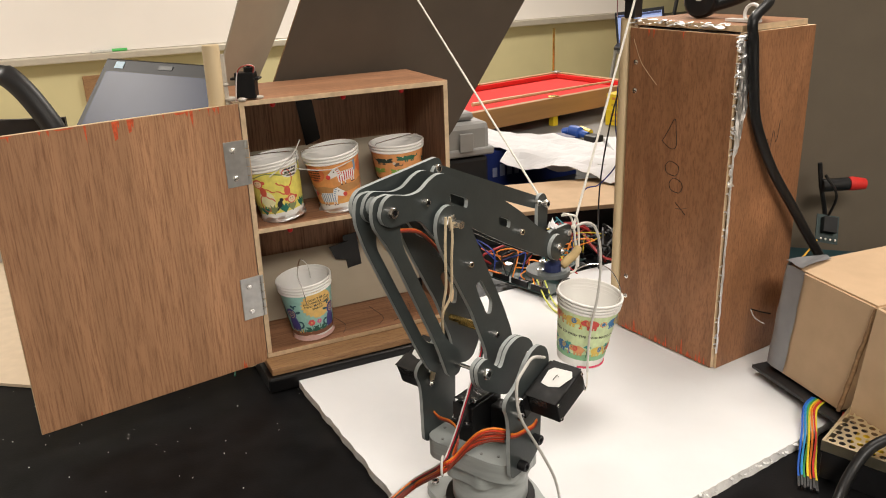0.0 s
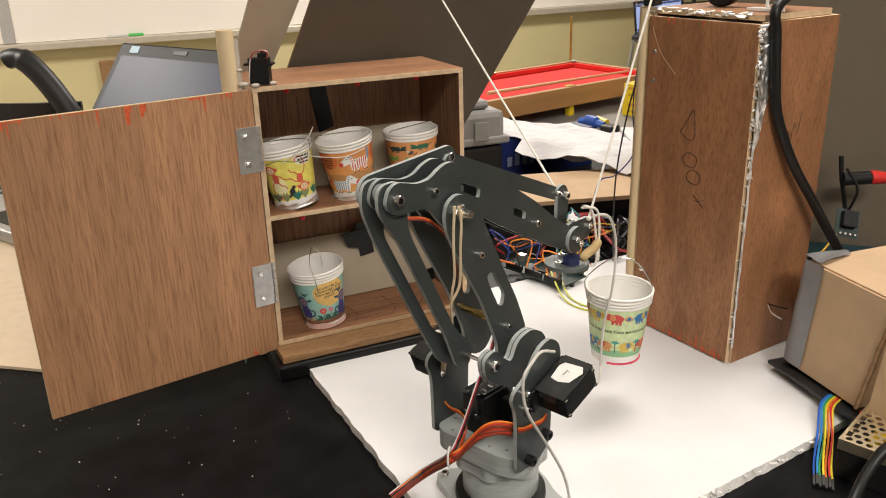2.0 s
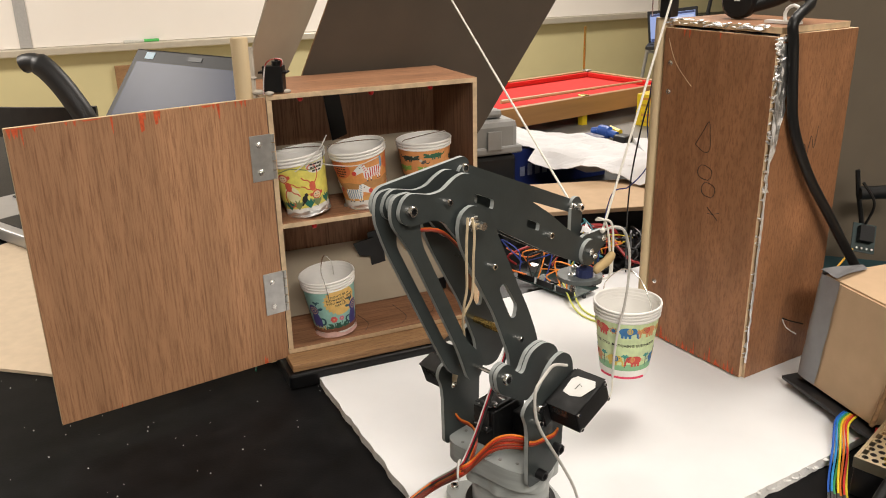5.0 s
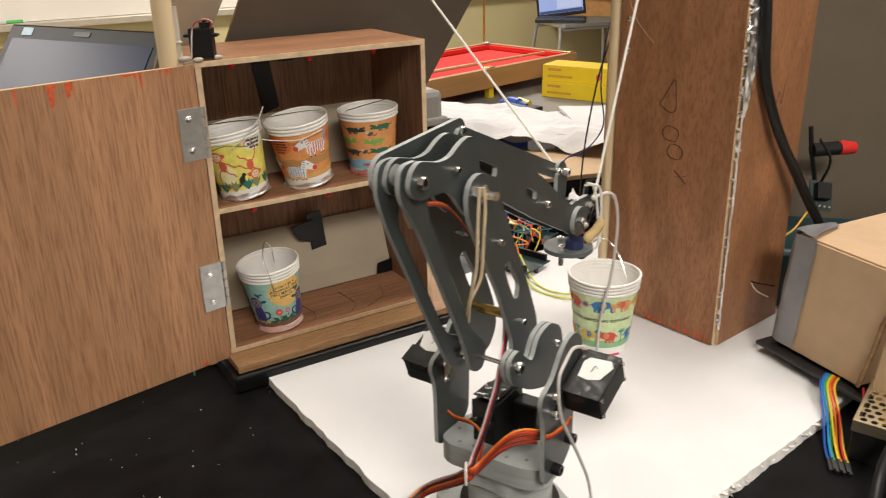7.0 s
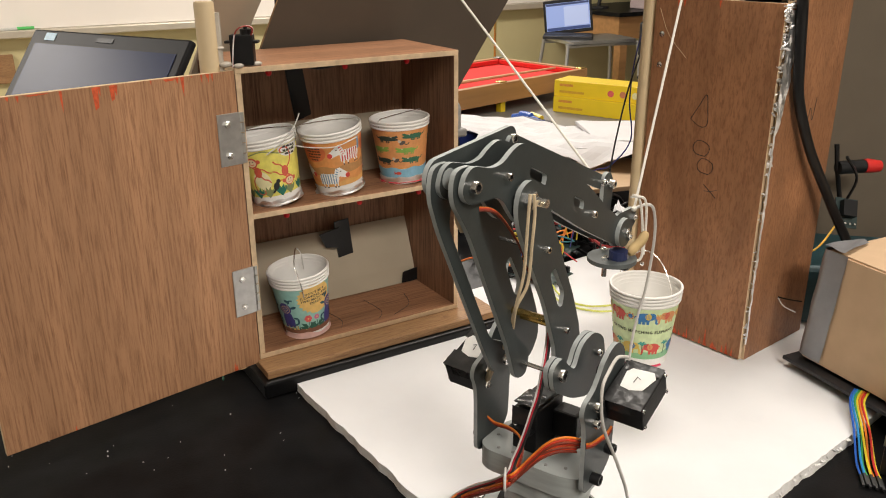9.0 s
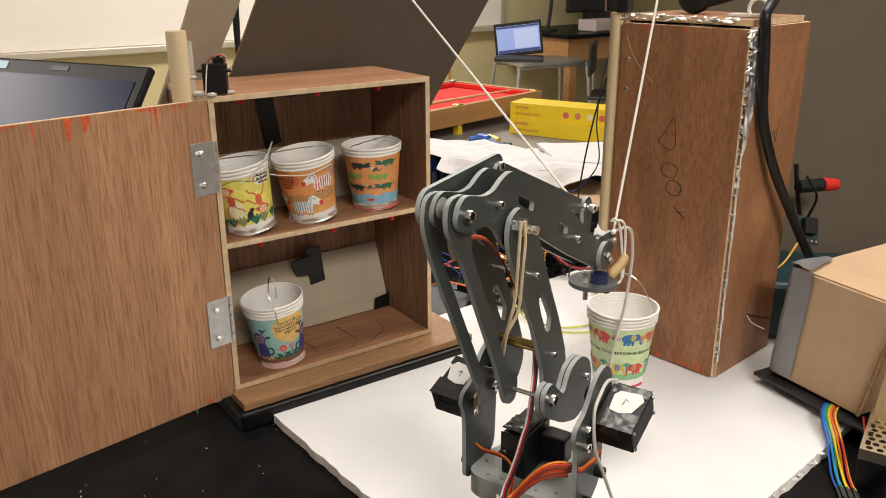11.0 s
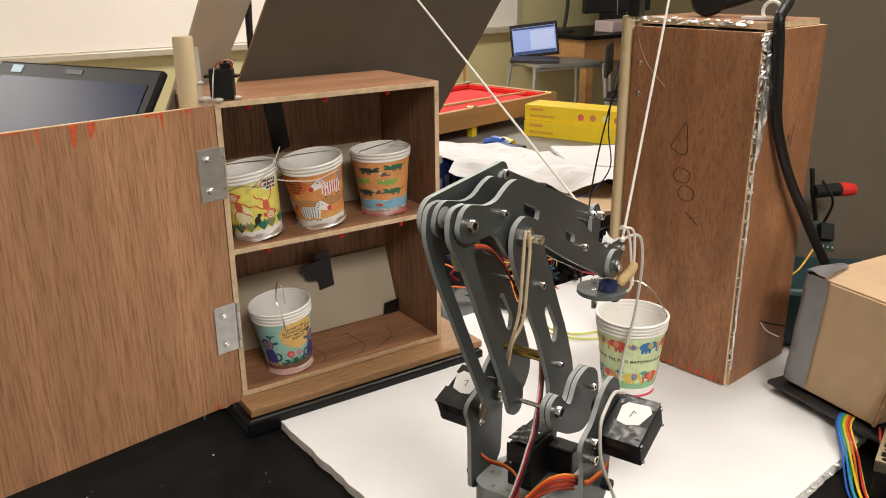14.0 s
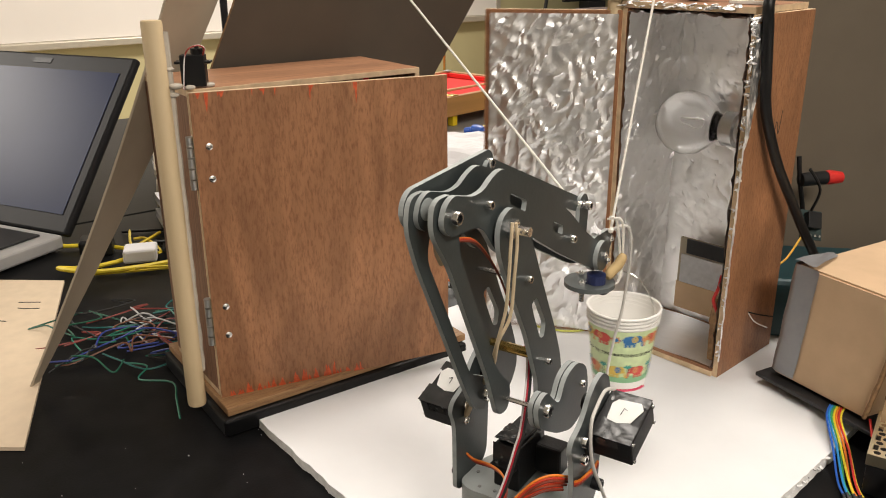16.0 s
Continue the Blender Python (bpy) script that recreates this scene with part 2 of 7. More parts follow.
def lathe(bm, prof, n=32, mi=0, closed=False, caps=True):
    """Turn (radius, z) pairs round z."""
    rings = [[bm.verts.new((r * math.cos(2 * math.pi * k / n), r * math.sin(2 * math.pi * k / n), z)) for k in range(n)] for r, z in prof]
    for a, b in zip(rings, rings[1:] + ([rings[0]] if closed else [])):
        for k in range(n):
            bm.faces.new((a[k], a[(k + 1) % n], b[(k + 1) % n], b[k])).material_index = mi
    if caps and not closed:
        for ring in (rings[0], rings[-1]):
            bm.faces.new(ring).material_index = mi
    return bm


def rounded(pts, r, seg=5):
    """A polygon with its corners rounded; r is one radius, or one for each corner."""
    n, out = len(pts), []
    rs = r if isinstance(r, (list, tuple)) else [r] * n
    for i in range(n):
        p, a, b = Vector(pts[i]), Vector(pts[i - 1]), Vector(pts[(i + 1) % n])
        u, v = (a - p), (b - p)
        k = min(rs[i], u.length * 0.45, v.length * 0.45)
        u, v = p + u.normalized() * k, p + v.normalized() * k
        for s in range(seg + 1):
            t = s / seg
            out.append(tuple((1 - t) ** 2 * u + 2 * t * (1 - t) * p + t * t * v))
    return out


def ring2(cx, cz, r, n=20):
    return [(cx + r * math.cos(2 * math.pi * k / n), cz + r * math.sin(2 * math.pi * k / n)) for k in range(n)]


def bar2(ax, az, ra, bx, bz, rb, n=10):
    """The outline of a link: two round ends joined by tangents."""
    a, b = Vector((ax, az)), Vector((bx, bz))
    d = math.atan2(bz - az, bx - ax)
    k = math.acos(max(-1, min(1, (ra - rb) / (b - a).length)))
    out = [(ax + ra * math.cos(d + k + (2 * math.pi - 2 * k) * i / n), az + ra * math.sin(d + k + (2 * math.pi - 2 * k) * i / n)) for i in range(n + 1)]
    out += [(bx + rb * math.cos(d - k + 2 * k * i / n), bz + rb * math.sin(d - k + 2 * k * i / n)) for i in range(n + 1)]
    return out


def plate(bm, loops, y0, y1, edge=1):
    """A sheet cut to the first loop, with the other loops as holes, standing in x and z; its rim takes material 1."""
    lo, hi = [], []
    for loop in loops:
        a = [bm.verts.new((x, y0, z)) for x, z in loop]
        b = [bm.verts.new((x, y1, z)) for x, z in loop]
        n = len(loop)
        for k in range(n):
            bm.faces.new((a[k], a[(k + 1) % n], b[(k + 1) % n], b[k])).material_index = edge
        lo += [bm.edges.get((a[k], a[(k + 1) % n])) for k in range(n)]
        hi += [bm.edges.get((b[k], b[(k + 1) % n])) for k in range(n)]
    for es in (lo, hi):
        for f in bmesh.ops.triangle_fill(bm, use_beauty=True, use_dissolve=False, edges=es)["geom"]:
            if isinstance(f, bmesh.types.BMFace):
                f.material_index = 0
    return bm


def P(loops, y0, y1, edge=1):
    return plate(bmesh.new(), loops, y0, y1, edge)


def grid(nx, ny, fn, mi=0, bm=None):
    """A sheet of nx by ny faces, its vertices from fn(u, v)."""
    bm = bm or bmesh.new()
    vs = [[bm.verts.new(fn(i / nx, j / ny)) for j in range(ny + 1)] for i in range(nx + 1)]
    for i in range(nx):
        for j in range(ny):
            bm.faces.new((vs[i][j], vs[i + 1][j], vs[i + 1][j + 1], vs[i][j + 1])).material_index = mi
    return bm


def thicken(bm, d):
    bmesh.ops.recalc_face_normals(bm, faces=bm.faces[:])
    bmesh.ops.solidify(bm, geom=bm.faces[:], thickness=d)
    return bm


def bolt(parent, p, d, r=0.0028, length=0.004, name="bolt", material=None):
    """A socket-head screw whose head looks along d; a nut has six sides and a screw end standing out of it."""
    d = Vector(d).normalized()
    bm = bmesh.new()
    if name == "nut":
        lathe(bm, [(r, 0), (r, length * 0.85), (r * 0.86, length), (r * 0.5, length)], 6, caps=False)
        lathe(bm, [(r * 0.5, length * 0.9), (r * 0.5, length * 1.35), (r * 0.4, length * 1.45), (0.0002, length * 1.45)], 10, caps=False)
    elif name == "screw_head":
        lathe(bm, [(r, 0), (r * 0.92, length * 0.6), (r * 0.55, length), (0.0002, length)], 16, caps=False)
        box(bm, -r * 0.7, -r * 0.10, length * 0.96, r * 0.7, r * 0.10, length * 1.04, mi=1)
    else:
        lathe(bm, [(r, 0), (r, length * 0.86), (r * 0.9, length), (r * 0.58, length)], 16, caps=False)
        lathe(bm, [(r * 0.58, length), (r * 0.5, length * 0.55), (0.0002, length * 0.5)], 6, mi=1, caps=False)
    return part(name, bm, [material or M_CHROME, M_BLACKSTEEL], parent, m=Matrix.Translation(p) @ d.to_track_quat("Z", "Y").to_matrix().to_4x4(), smooth=True)


# ---- the room ----
def structure(name, bm, material, label, m=None, category="", smooth=False):
    ob = part(name, bm, material, None, "", m, smooth)
    return tagged(ob, label, category, "", "structure")


X0, X1, Y0, Y1 = -4.6, 7.4, -2.6, 5.72
structure("floor", B(X0, Y0, FLOOR_Z - 0.1, X1, Y1, FLOOR_Z), M_FLOOR, "brown-grey classroom floor", room, "floor")
structure("ceiling", B(X0, Y0, CEIL_Z, X1, Y1, CEIL_Z + 0.1), M_CEIL, "white ceiling tiles above the classroom", room, "ceiling")
structure("wall_north", B(X0, Y1, FLOOR_Z, X1, Y1 + 0.12, CEIL_Z), M_WALL, "pale yellow painted classroom wall", room, "wall")
# three unseen walls close the room; their white brightens what the foil reflects
structure("wall_south", B(X0, Y0 - 0.12, FLOOR_Z, X1, Y0, CEIL_Z), M_WALL_WHITE, "unseen classroom wall, white to keep the foil's reflections pale", room, "wall")
structure("wall_west", B(X0 - 0.12, Y0 - 0.12, FLOOR_Z, X0, Y1 + 0.12, CEIL_Z), M_WALL_WHITE, "unseen classroom wall, white to keep the foil's reflections pale", room, "wall")
structure("wall_east", B(X1, Y0 - 0.12, FLOOR_Z, X1 + 0.12, Y1 + 0.12, CEIL_Z), M_WALL_WHITE, "unseen classroom wall, white to keep the foil's reflections pale", room, "wall")
for lx, ly in LAMPS:
    lf = thing("ceiling_light", room @ pose(lx, ly, CEIL_Z), "flat white ceiling light with a metal frame", "ceiling light", "ceiling lights")
    fb = bmesh.new()
    for a in (-1, 1):
        box(fb, -0.64, a * 0.32 - 0.02, -0.025, 0.64, a * 0.32 + 0.02, 0)
        box(fb, a * 0.62 - 0.02, -0.299, -0.025, a * 0.62 + 0.02, 0.299, 0)
    part("frame", fb, M_RAIL, lf)
    part("diffuser", B(-0.598, -0.298, -0.012, 0.598, 0.298, 0), M_CEIL, lf)

# whiteboard with its tray, along the far wall
wb = thing("whiteboard", room @ pose(0.0, Y1, -0.035), "long white dry-erase board on the wall above its aluminium tray", "whiteboard")
part("board", B(-4.4, -0.022, 0.0, 4.68, -0.001, 1.25), M_WHITEBOARD, wb)
part("tray", B(-4.42, -0.085, -0.045, 4.70, -0.001, -0.002, bevel=0.006), M_RAIL, wb)
part("frame", B(4.682, -0.03, 0.0, 4.72, -0.001, 1.25), M_RAIL, wb)
part("joint_strip", B(-0.022, -0.029, 0.001, 0.046, -0.0225, 1.25, bevel=0.002), plain((0.42, 0.41, 0.40)), wb, "grey strip over the joint of two boards")
marker = thing("board_marker", room @ pose(0.726, Y1 - 0.05, -0.0365), "green dry-erase marker lying in the whiteboard tray", "marker")
part("barrel", T([(-0.045, 0, 0.009), (0.045, 0, 0.009)], 0.0088, 10), plain((0.10, 0.55, 0.14)), marker)
eraser = thing("board_eraser", room @ pose(0.62, Y1 - 0.05, -0.0365), "pale grey board eraser lying in the whiteboard tray", "eraser")
part("block", B(-0.06, -0.022, 0.0003, 0.06, 0.022, 0.014, bevel=0.004), plain((0.62, 0.62, 0.58)), eraser)
wall_box = thing("wall_box", room @ pose(0.56, Y1, -0.25), "flat tan wooden box fixed to the yellow wall", "wall box")
part("cover", B(-0.075, -0.03, -0.09, 0.075, -0.001, 0.075, bevel=0.004), M_BASEWOOD, wall_box)

# the black bench on which all stands, the bench behind it, and the grey table beside that
bench = thing("lab_bench", room, "black resin lab bench top on wooden cupboards", "table")
part("worktop", B(-2.4, 0.02, -0.032, 2.3, 1.72, 0.0, bevel=0.004), M_BENCH, bench)
part("cupboard", B(-2.3, 0.12, FLOOR_Z, 2.2, 1.70, -0.033), M_OAK, bench)
bench = thing("lab_bench", room, "black resin lab bench beside a grey table", "table")
part("worktop", B(-2.4, 1.723, -0.032, 1.0, 2.7, 0.0, bevel=0.004), M_BENCH, bench)
part("cupboard", B(-2.3, 1.74, FLOOR_Z, 0.95, 2.6, -0.033), M_OAK, bench)
gt = thing("grey_table", room, "grey laminate table with a toy pool table on it", "table")
part("tabletop", B(1.003, 1.723, -0.132, 2.45, 2.93, GREY_Z, bevel=0.004), M_GREYTOP, gt)
for gx, gy in ((1.1, 1.85), (2.35, 1.85), (1.1, 2.82), (2.35, 2.82)):
    part("leg", T([(gx, gy, FLOOR_Z), (gx, gy, -0.133)], 0.025, 12), M_GREYSTEEL, gt)


# ---- the foam board on the bench ----
FOAM = 0.010
foam = thing("foam_board", pose(0, 0, 0), "white foam board with torn edges lying on the black bench", "board")


def torn(a, b, n, depth, seed):
    rnd = random.Random(seed)
    a, b = Vector(a), Vector(b)
    out = (b - a).orthogonal().normalized()
    return [tuple(a.lerp(b, i / n) + out * rnd.uniform(-depth, depth) * (0 if i in (0, n) else 1)) for i in range(n)]


corners = [(-0.117, 0.992), (0.036, 0.762), (0.075, 0.688), (0.215, 0.700), (0.441, 0.877), (0.72, 1.10), (0.52, 1.52), (0.02, 1.18)]
outline = torn(corners[0], corners[1], 24, 0.0012, 1) + torn(corners[1], corners[2], 6, 0.001, 2) + torn(corners[2], corners[3], 10, 0.001, 3)
outline += torn(corners[3], corners[4], 60, 0.0006, 4) + torn(corners[4], corners[5], 10, 0.003, 5) + corners[5:]
fbm = bmesh.new()
ragged = random.Random(14)
lo = []
for k, (x, y) in enumerate(outline):
    d = 0.0014 + 0.0022 * noise.noise(Vector((0.31 * k, 2.0, 0))) + ragged.uniform(0, 0.0006) if 40 < k < 100 else 0.0   # the lower ply sticks out along the torn side
    lo.append(fbm.verts.new((x + 0.617 * d, y - 0.787 * d, 0.0004)))
hi = [fbm.verts.new((x, y, FOAM)) for x, y in outline]
for k in range(len(outline)):
    fbm.faces.new((lo[k], lo[(k + 1) % len(lo)], hi[(k + 1) % len(lo)], hi[k])).material_index = 1
fbm.faces.new(hi)
fbm.faces.new(lo[::-1])
part("sheet", fbm, [M_FOAM, M_FOAM_EDGE], foam)
rnd = random.Random(7)
crumbs = bmesh.new()
for k in range(60):
    u = rnd.random()
    p = Vector((0.215, 0.700)).lerp(Vector((0.441, 0.877)), u) + Vector((0.617, -0.787)) * rnd.uniform(0.0, 0.0025)
    h = rnd.uniform(0.0008, 0.0022)
    bmesh.ops.create_icosphere(crumbs, subdivisions=1, radius=1, matrix=Matrix.LocRotScale((p.x, p.y, rnd.uniform(0.003, 0.009)), Euler((rnd.random(), rnd.random(), rnd.random())), (h * 2.6, h * 1.2, h * 0.45)))
tagged(part("torn_crumbs", crumbs, M_FOAM_EDGE, foam), "white foam crumbs along the torn edge", kind="stuff")
dust = bmesh.new()
for k in range(160):
    x, y = rnd.uniform(-0.55, 0.05), rnd.uniform(0.5, 0.98)
    if x > -0.10 and y > 0.70:
        continue
    bmesh.ops.create_icosphere(dust, subdivisions=1, radius=rnd.choice((0.0004, 0.0005, 0.0008)), matrix=Matrix.Translation((x, y, 0.0004)))
tagged(part("dust", dust, M_FOAM_EDGE), "white specks of dust on the black bench", "dust", "", "stuff")

# ---- the cup cabinet ----
CAB = pose(-0.150, 1.002, 0, 0, 0, 30.3)
CW, CD, CZ0, CZ1, PT, SHELF = 0.252, 0.125, 0.029, 0.339, 0.0058, 0.192
platform = thing("platform", CAB, "brown board edged with black tape under the cabinet", "platform")
part("board", B(-0.004, -0.032, 0.0200, 0.290, 0.15, 0.0285, bevel=0.001), M_BASEWOOD, platform)
part("black_tape", B(-0.010, -0.038, 0.0005, 0.288, 0.15, 0.0195, bevel=0.003), M_TAPE, platform, "shiny black tape round the edge")

cabinet = thing("cabinet", CAB, "brown plywood cabinet with one shelf and a hinged door", "cabinet")


def panel(name, parent, x0, y0, z0, x1, y1, z1, face, axis, label=""):
    """A plywood board whose edges across the given axis (the thin one) show pale plies."""
    bm = B(x0, y0, z0, x1, y1, z1, bevel=0.0005)
    bm.normal_update()
    for f in bm.faces:
        f.material_index = 0 if abs(f.normal[axis]) > 0.9 else 1
    return part(name, bm, [face, M_EDGE], parent, label)


panel("top", cabinet, 0, 0, CZ1 - PT, CW, CD, CZ1, M_PLY_X, 2)
panel("bottom", cabinet, 0, 0, CZ0, CW, CD, CZ0 + PT, M_PLY_X, 2)
panel("side_panel", cabinet, 0, 0, CZ0 + PT, PT, CD, CZ1 - PT, M_PLY_IN_SHADED, 0)
panel("side_panel", cabinet, CW - PT, 0, CZ0 + PT, CW, CD, CZ1 - PT, M_PLY_IN_SHADED, 0)
panel("back_panel", cabinet, PT, CD - 0.004, CZ0 + PT, CW - PT, CD, CZ1 - PT, M_PLY_IN_SHADED, 1)
panel("shelf", cabinet, PT, 0.001, SHELF - PT, CW - PT, CD - 0.004, SHELF, M_PLY_X, 2)
for mark in ([(0.10, 0.01, 0.0352), (0.11, 0.03, 0.0352), (0.105, 0.06, 0.0352)], [(0.15, 0.012, 0.0352), (0.162, 0.03, 0.0352), (0.158, 0.07, 0.0352)], [(0.17, 0.012, 0.0352), (0.20, 0.03, 0.0352), (0.21, 0.06, 0.0352)]):
    part("pencil_line", T(smooth_path(mark), 0.0003, 4), M_DARK, cabinet)


def led(parent, p, d=(0, -0.4, -1)):
    bm = T([(0, 0, 0), (0, 0, 0.004), (0, 0, 0.006), (0, 0, 0.0068)], [0.0032, 0.0032, 0.0024, 0.0008], 10)
    part("led", bm, M_LED, parent, "small red indicator lamp", Matrix.Translation(p) @ Vector(d).to_track_quat("Z", "Y").to_matrix().to_4x4(), True)


for lx in (0.045, 0.13, 0.205):
    led(cabinet, (lx, 0.034, CZ1 - PT - 0.003))
    led(cabinet, (lx, 0.012, SHELF - PT - 0.001))
part("wire", T(smooth_path([(0.09, 0.06, CZ1 - PT - 0.004), (0.11, 0.055, CZ1 - PT - 0.008), (0.128, 0.046, CZ1 - PT - 0.004)]), 0.003), M_CABLE, cabinet)
for ty, pts in ((CD - 0.0065, [(0.095, 0.318), (0.116, 0.318), (0.124, 0.262), (0.104, 0.255)]), (0.1035, [(0.139, 0.130), (0.158, 0.132), (0.163, 0.086), (0.143, 0.083)]), (0.1015, [(0.118, 0.118), (0.146, 0.123), (0.150, 0.096), (0.126, 0.100)])):
    part("black_tape", P([pts], ty, ty + 0.0015, 0), M_TAPE, cabinet, "strip of crumpled black tape")


def sloped_card(z0, z1, x0, x1):
    bm = grid(10, 4, lambda u, v: (x0 + (x1 - x0) * u, CD - 0.034 + 0.028 * v ** 1.2, z0 + (z1 - z0) * v))
    return part("card_strip", thicken(bm, 0.0018), M_PALECARD, cabinet, "grey-brown card leaning against the back")


sloped_card(CZ0 + PT + 0.001, 0.116, PT + 0.003, CW - PT - 0.002)
sloped_card(SHELF + 0.001, 0.256, PT + 0.004, CW - PT - 0.03)
part("black_tape", P([[(0.222, 0.038), (0.244, 0.038), (0.244, 0.055), (0.224, 0.052)]], 0.086, 0.0875, 0), M_TAPE, cabinet)

# turning post, its little motor and the glue
post = part("wooden_post", lathe(bmesh.new(), [(0.0088, 0.024), (0.0092, 0.026), (0.0092, 0.398), (0.0085, 0.400)], 18), M_STICK, cabinet, "pale wooden post glued along the cabinet", pose(-0.0215, 0.006, 0), True)
part("glue", T(smooth_path([(0.009, -0.002, 0.06), (0.0095, -0.002, 0.15), (0.0105, -0.001, 0.25), (0.010, -0.002, 0.39)]), [0.0022, 0.003, 0.0024, 0.003] * 4 + [0.003] * 3, 6), M_GLUE, post)


def micro_servo(m, label):
    s = thing("servo_motor", m, label, "motor")
    part("case", B(-0.0065, -0.011, 0.0, 0.0065, 0.011, 0.028, bevel=0.001), M_SERVO, s)
    part("flange", B(-0.0060, -0.016, 0.020, 0.0060, 0.016, 0.0225, bevel=0.0008), M_SERVO, s)
    part("gearbox", lathe(bmesh.new(), [(0.0055, 0.028), (0.0055, 0.033), (0.002, 0.0331), (0.002, 0.036)], 16), M_SERVO, s, m=pose(0, -0.004, 0))
    for k, c in enumerate(((0.25, 0.02, 0.01), (0.5, 0.03, 0.02), (0.7, 0.7, 0.68))):
        part("wire", T(smooth_path([(-0.005 + 0.002 * k, -0.009, 0.026), (-0.009 + 0.002 * k, -0.012, 0.034), (-0.017 + 0.001 * k, -0.006, 0.037), (-0.022, 0.002, 0.030), (-0.023, 0.006, 0.0)]), 0.0007, 5), plain(c), s)
    return s


micro_servo(CAB @ pose(0.013, 0.010, 0.3405, 0, 0, 60), "small black servo motor glued on the cabinet's corner")
gl = bmesh.new()
for gx, gy, gz, gr in ((-0.008, 0.0, 0.343, 0.005), (0.004, -0.001, 0.341, 0.004), (0.024, 0.004, 0.341, 0.004), (-0.011, 0.002, 0.358, 0.003), (-0.010, 0.003, 0.335, 0.004)):
    bmesh.ops.create_icosphere(gl, subdivisions=2, radius=gr, matrix=Matrix.Translation((gx, gy, gz)) @ Matrix.Diagonal((1.3, 0.9, 0.6, 1)))
tagged(part("glue", gl, M_GLUE, cabinet, "", None, True), "cloudy hot glue on the cabinet's corner", kind="stuff")

# the door, hung at the front edge beside the post
CDW, CDZ0, CDZ1, DT = 0.256, 0.026, 0.337, 0.0055
cab_door = part("door", bmesh.new(), [M_PLY, M_EDGE, M_PLY_RED], cabinet, "open plywood door, grained brown inside and red-brown outside")
dbm = B(0.001, -DT, CDZ0, CDW, 0, CDZ1, bevel=0.0005)
dbm.normal_update()
for f in dbm.faces:
    f.material_index = 1 if abs(f.normal.y) < 0.9 else (0 if f.normal.y > 0 else 2)
dbm.to_mesh(cab_door.data)
dbm.free()


def hinge(parent, x, y, z, half=0.0255):
    """A butt hinge: a leaf on the inner face, knuckles, screws through to the outer face."""
    h = part("hinge", B(x - 0.002, y + 0.0002, z - half, x + 0.022, y + 0.0016, z + half, bevel=0.0004), M_STEEL, parent, "zinc-plated butt hinge")
    for k in range(5):
        a = z - half + k * half * 0.4
        part("knuckle", T([(x - 0.0042, y - 0.001, a + 0.0006), (x - 0.0042, y - 0.001, a + half * 0.4 - 0.0006)], 0.0032, 12), M_STEEL, h)
    for dz in (-0.6, 0.6):
        bolt(h, (x + 0.0125, y + 0.0016, z + dz * half), (0, 1, 0), 0.0035, 0.0028, "nut", M_CHROME)
        bolt(h, (x + 0.0125, y - DT, z + dz * half), (0, -1, 0), 0.0036, 0.0016, "screw_head", M_CHROME)


for hz in (0.272, 0.112):
    hinge(cab_door, 0.002, 0.0, hz)


def paint_marks(parent, w, z0, z1, y, top, bottom, seed, xs=(0.02, 0.98)):
    """Ragged strokes of orange paint along the board's ends."""
    r = random.Random(seed)
    bm = bmesh.new()
    for count, edge, way in ((top, z1, -1), (bottom, z0, 1)):
        for k in range(count):
            x = w * r.uniform(*xs)
            ln, wd = r.uniform(0.003, 0.016) * (1.4 if r.random() < 0.15 else 0.7), r.uniform(0.0012, 0.005)
            zz = edge + way * 0.0006
            pts = [(x, zz), (x + wd, zz), (x + wd * 0.7, zz + way * ln * 0.6), (x + wd * 0.35, zz + way * ln)]
            vs = [bm.verts.new((a, y, b)) for a, b in pts]
            bm.faces.new(vs)
    return tagged(part("orange_paint", bm, M_ORANGE, parent, "smears of orange paint"), kind="stuff")


paint_marks(cab_door, CDW, CDZ0, CDZ1, 0.0003, 22, 3, 11)
for px, pw, pl in ((0.130, 0.0055, 0.020), (0.116, 0.0045, 0.014), (0.060, 0.012, 0.003), (0.170, 0.020, 0.002), (0.225, 0.024, 0.002)):
    part("paint_stroke", P([[(px, CDZ1 - 0.0008), (px + pw, CDZ1 - 0.0008), (px + pw * 0.8, CDZ1 - pl), (px + pw * 0.2, CDZ1 - pl * 0.9)]], 0.0002, 0.0005, 0), M_ORANGE, cab_door)
r = random.Random(77)
for k in range(12):
    px, pl = 0.012 + 0.012 * k + r.uniform(0, 0.006), r.uniform(0.004, 0.017) * (1 if k < 9 else 0.5)
    part("paint_stroke", P([[(px, CDZ0 + 0.001), (px + 0.007, CDZ0 + 0.001), (px + 0.005, CDZ0 + pl * 0.6), (px + 0.003, CDZ0 + pl), (px + 0.0015, CDZ0 + pl * 0.5)]], -DT - 0.0006, -DT - 0.0003, 0), M_ORANGE, cab_door)
paint_marks(cab_door, CDW, CDZ0, CDZ1, -DT - 0.0003, 14, 42, 12, (0.02, 0.62))

# ---- the tall lamp box ----
BOX = pose(0.285, 1.139, FOAM, 0, 0, -52.1)
BW, BD, BH = 0.155, 0.125, 0.386
lampbox = thing("lamp_box", BOX, "tall red-brown plywood box lined with foil, with a hinged front door", "box")
BP = 0.006
panel("side_panel", lampbox, 0, 0.004, 0.0005, BP, BD, BH, M_PLY_RED, 0)
panel("side_panel", lampbox, BW - BP, 0.004, 0.0005, BW, BD, BH, M_PLY_RED, 0)
panel("back_panel", lampbox, BP, BD - BP, 0.0005, BW - BP, BD, BH, M_PLY_RED, 1)
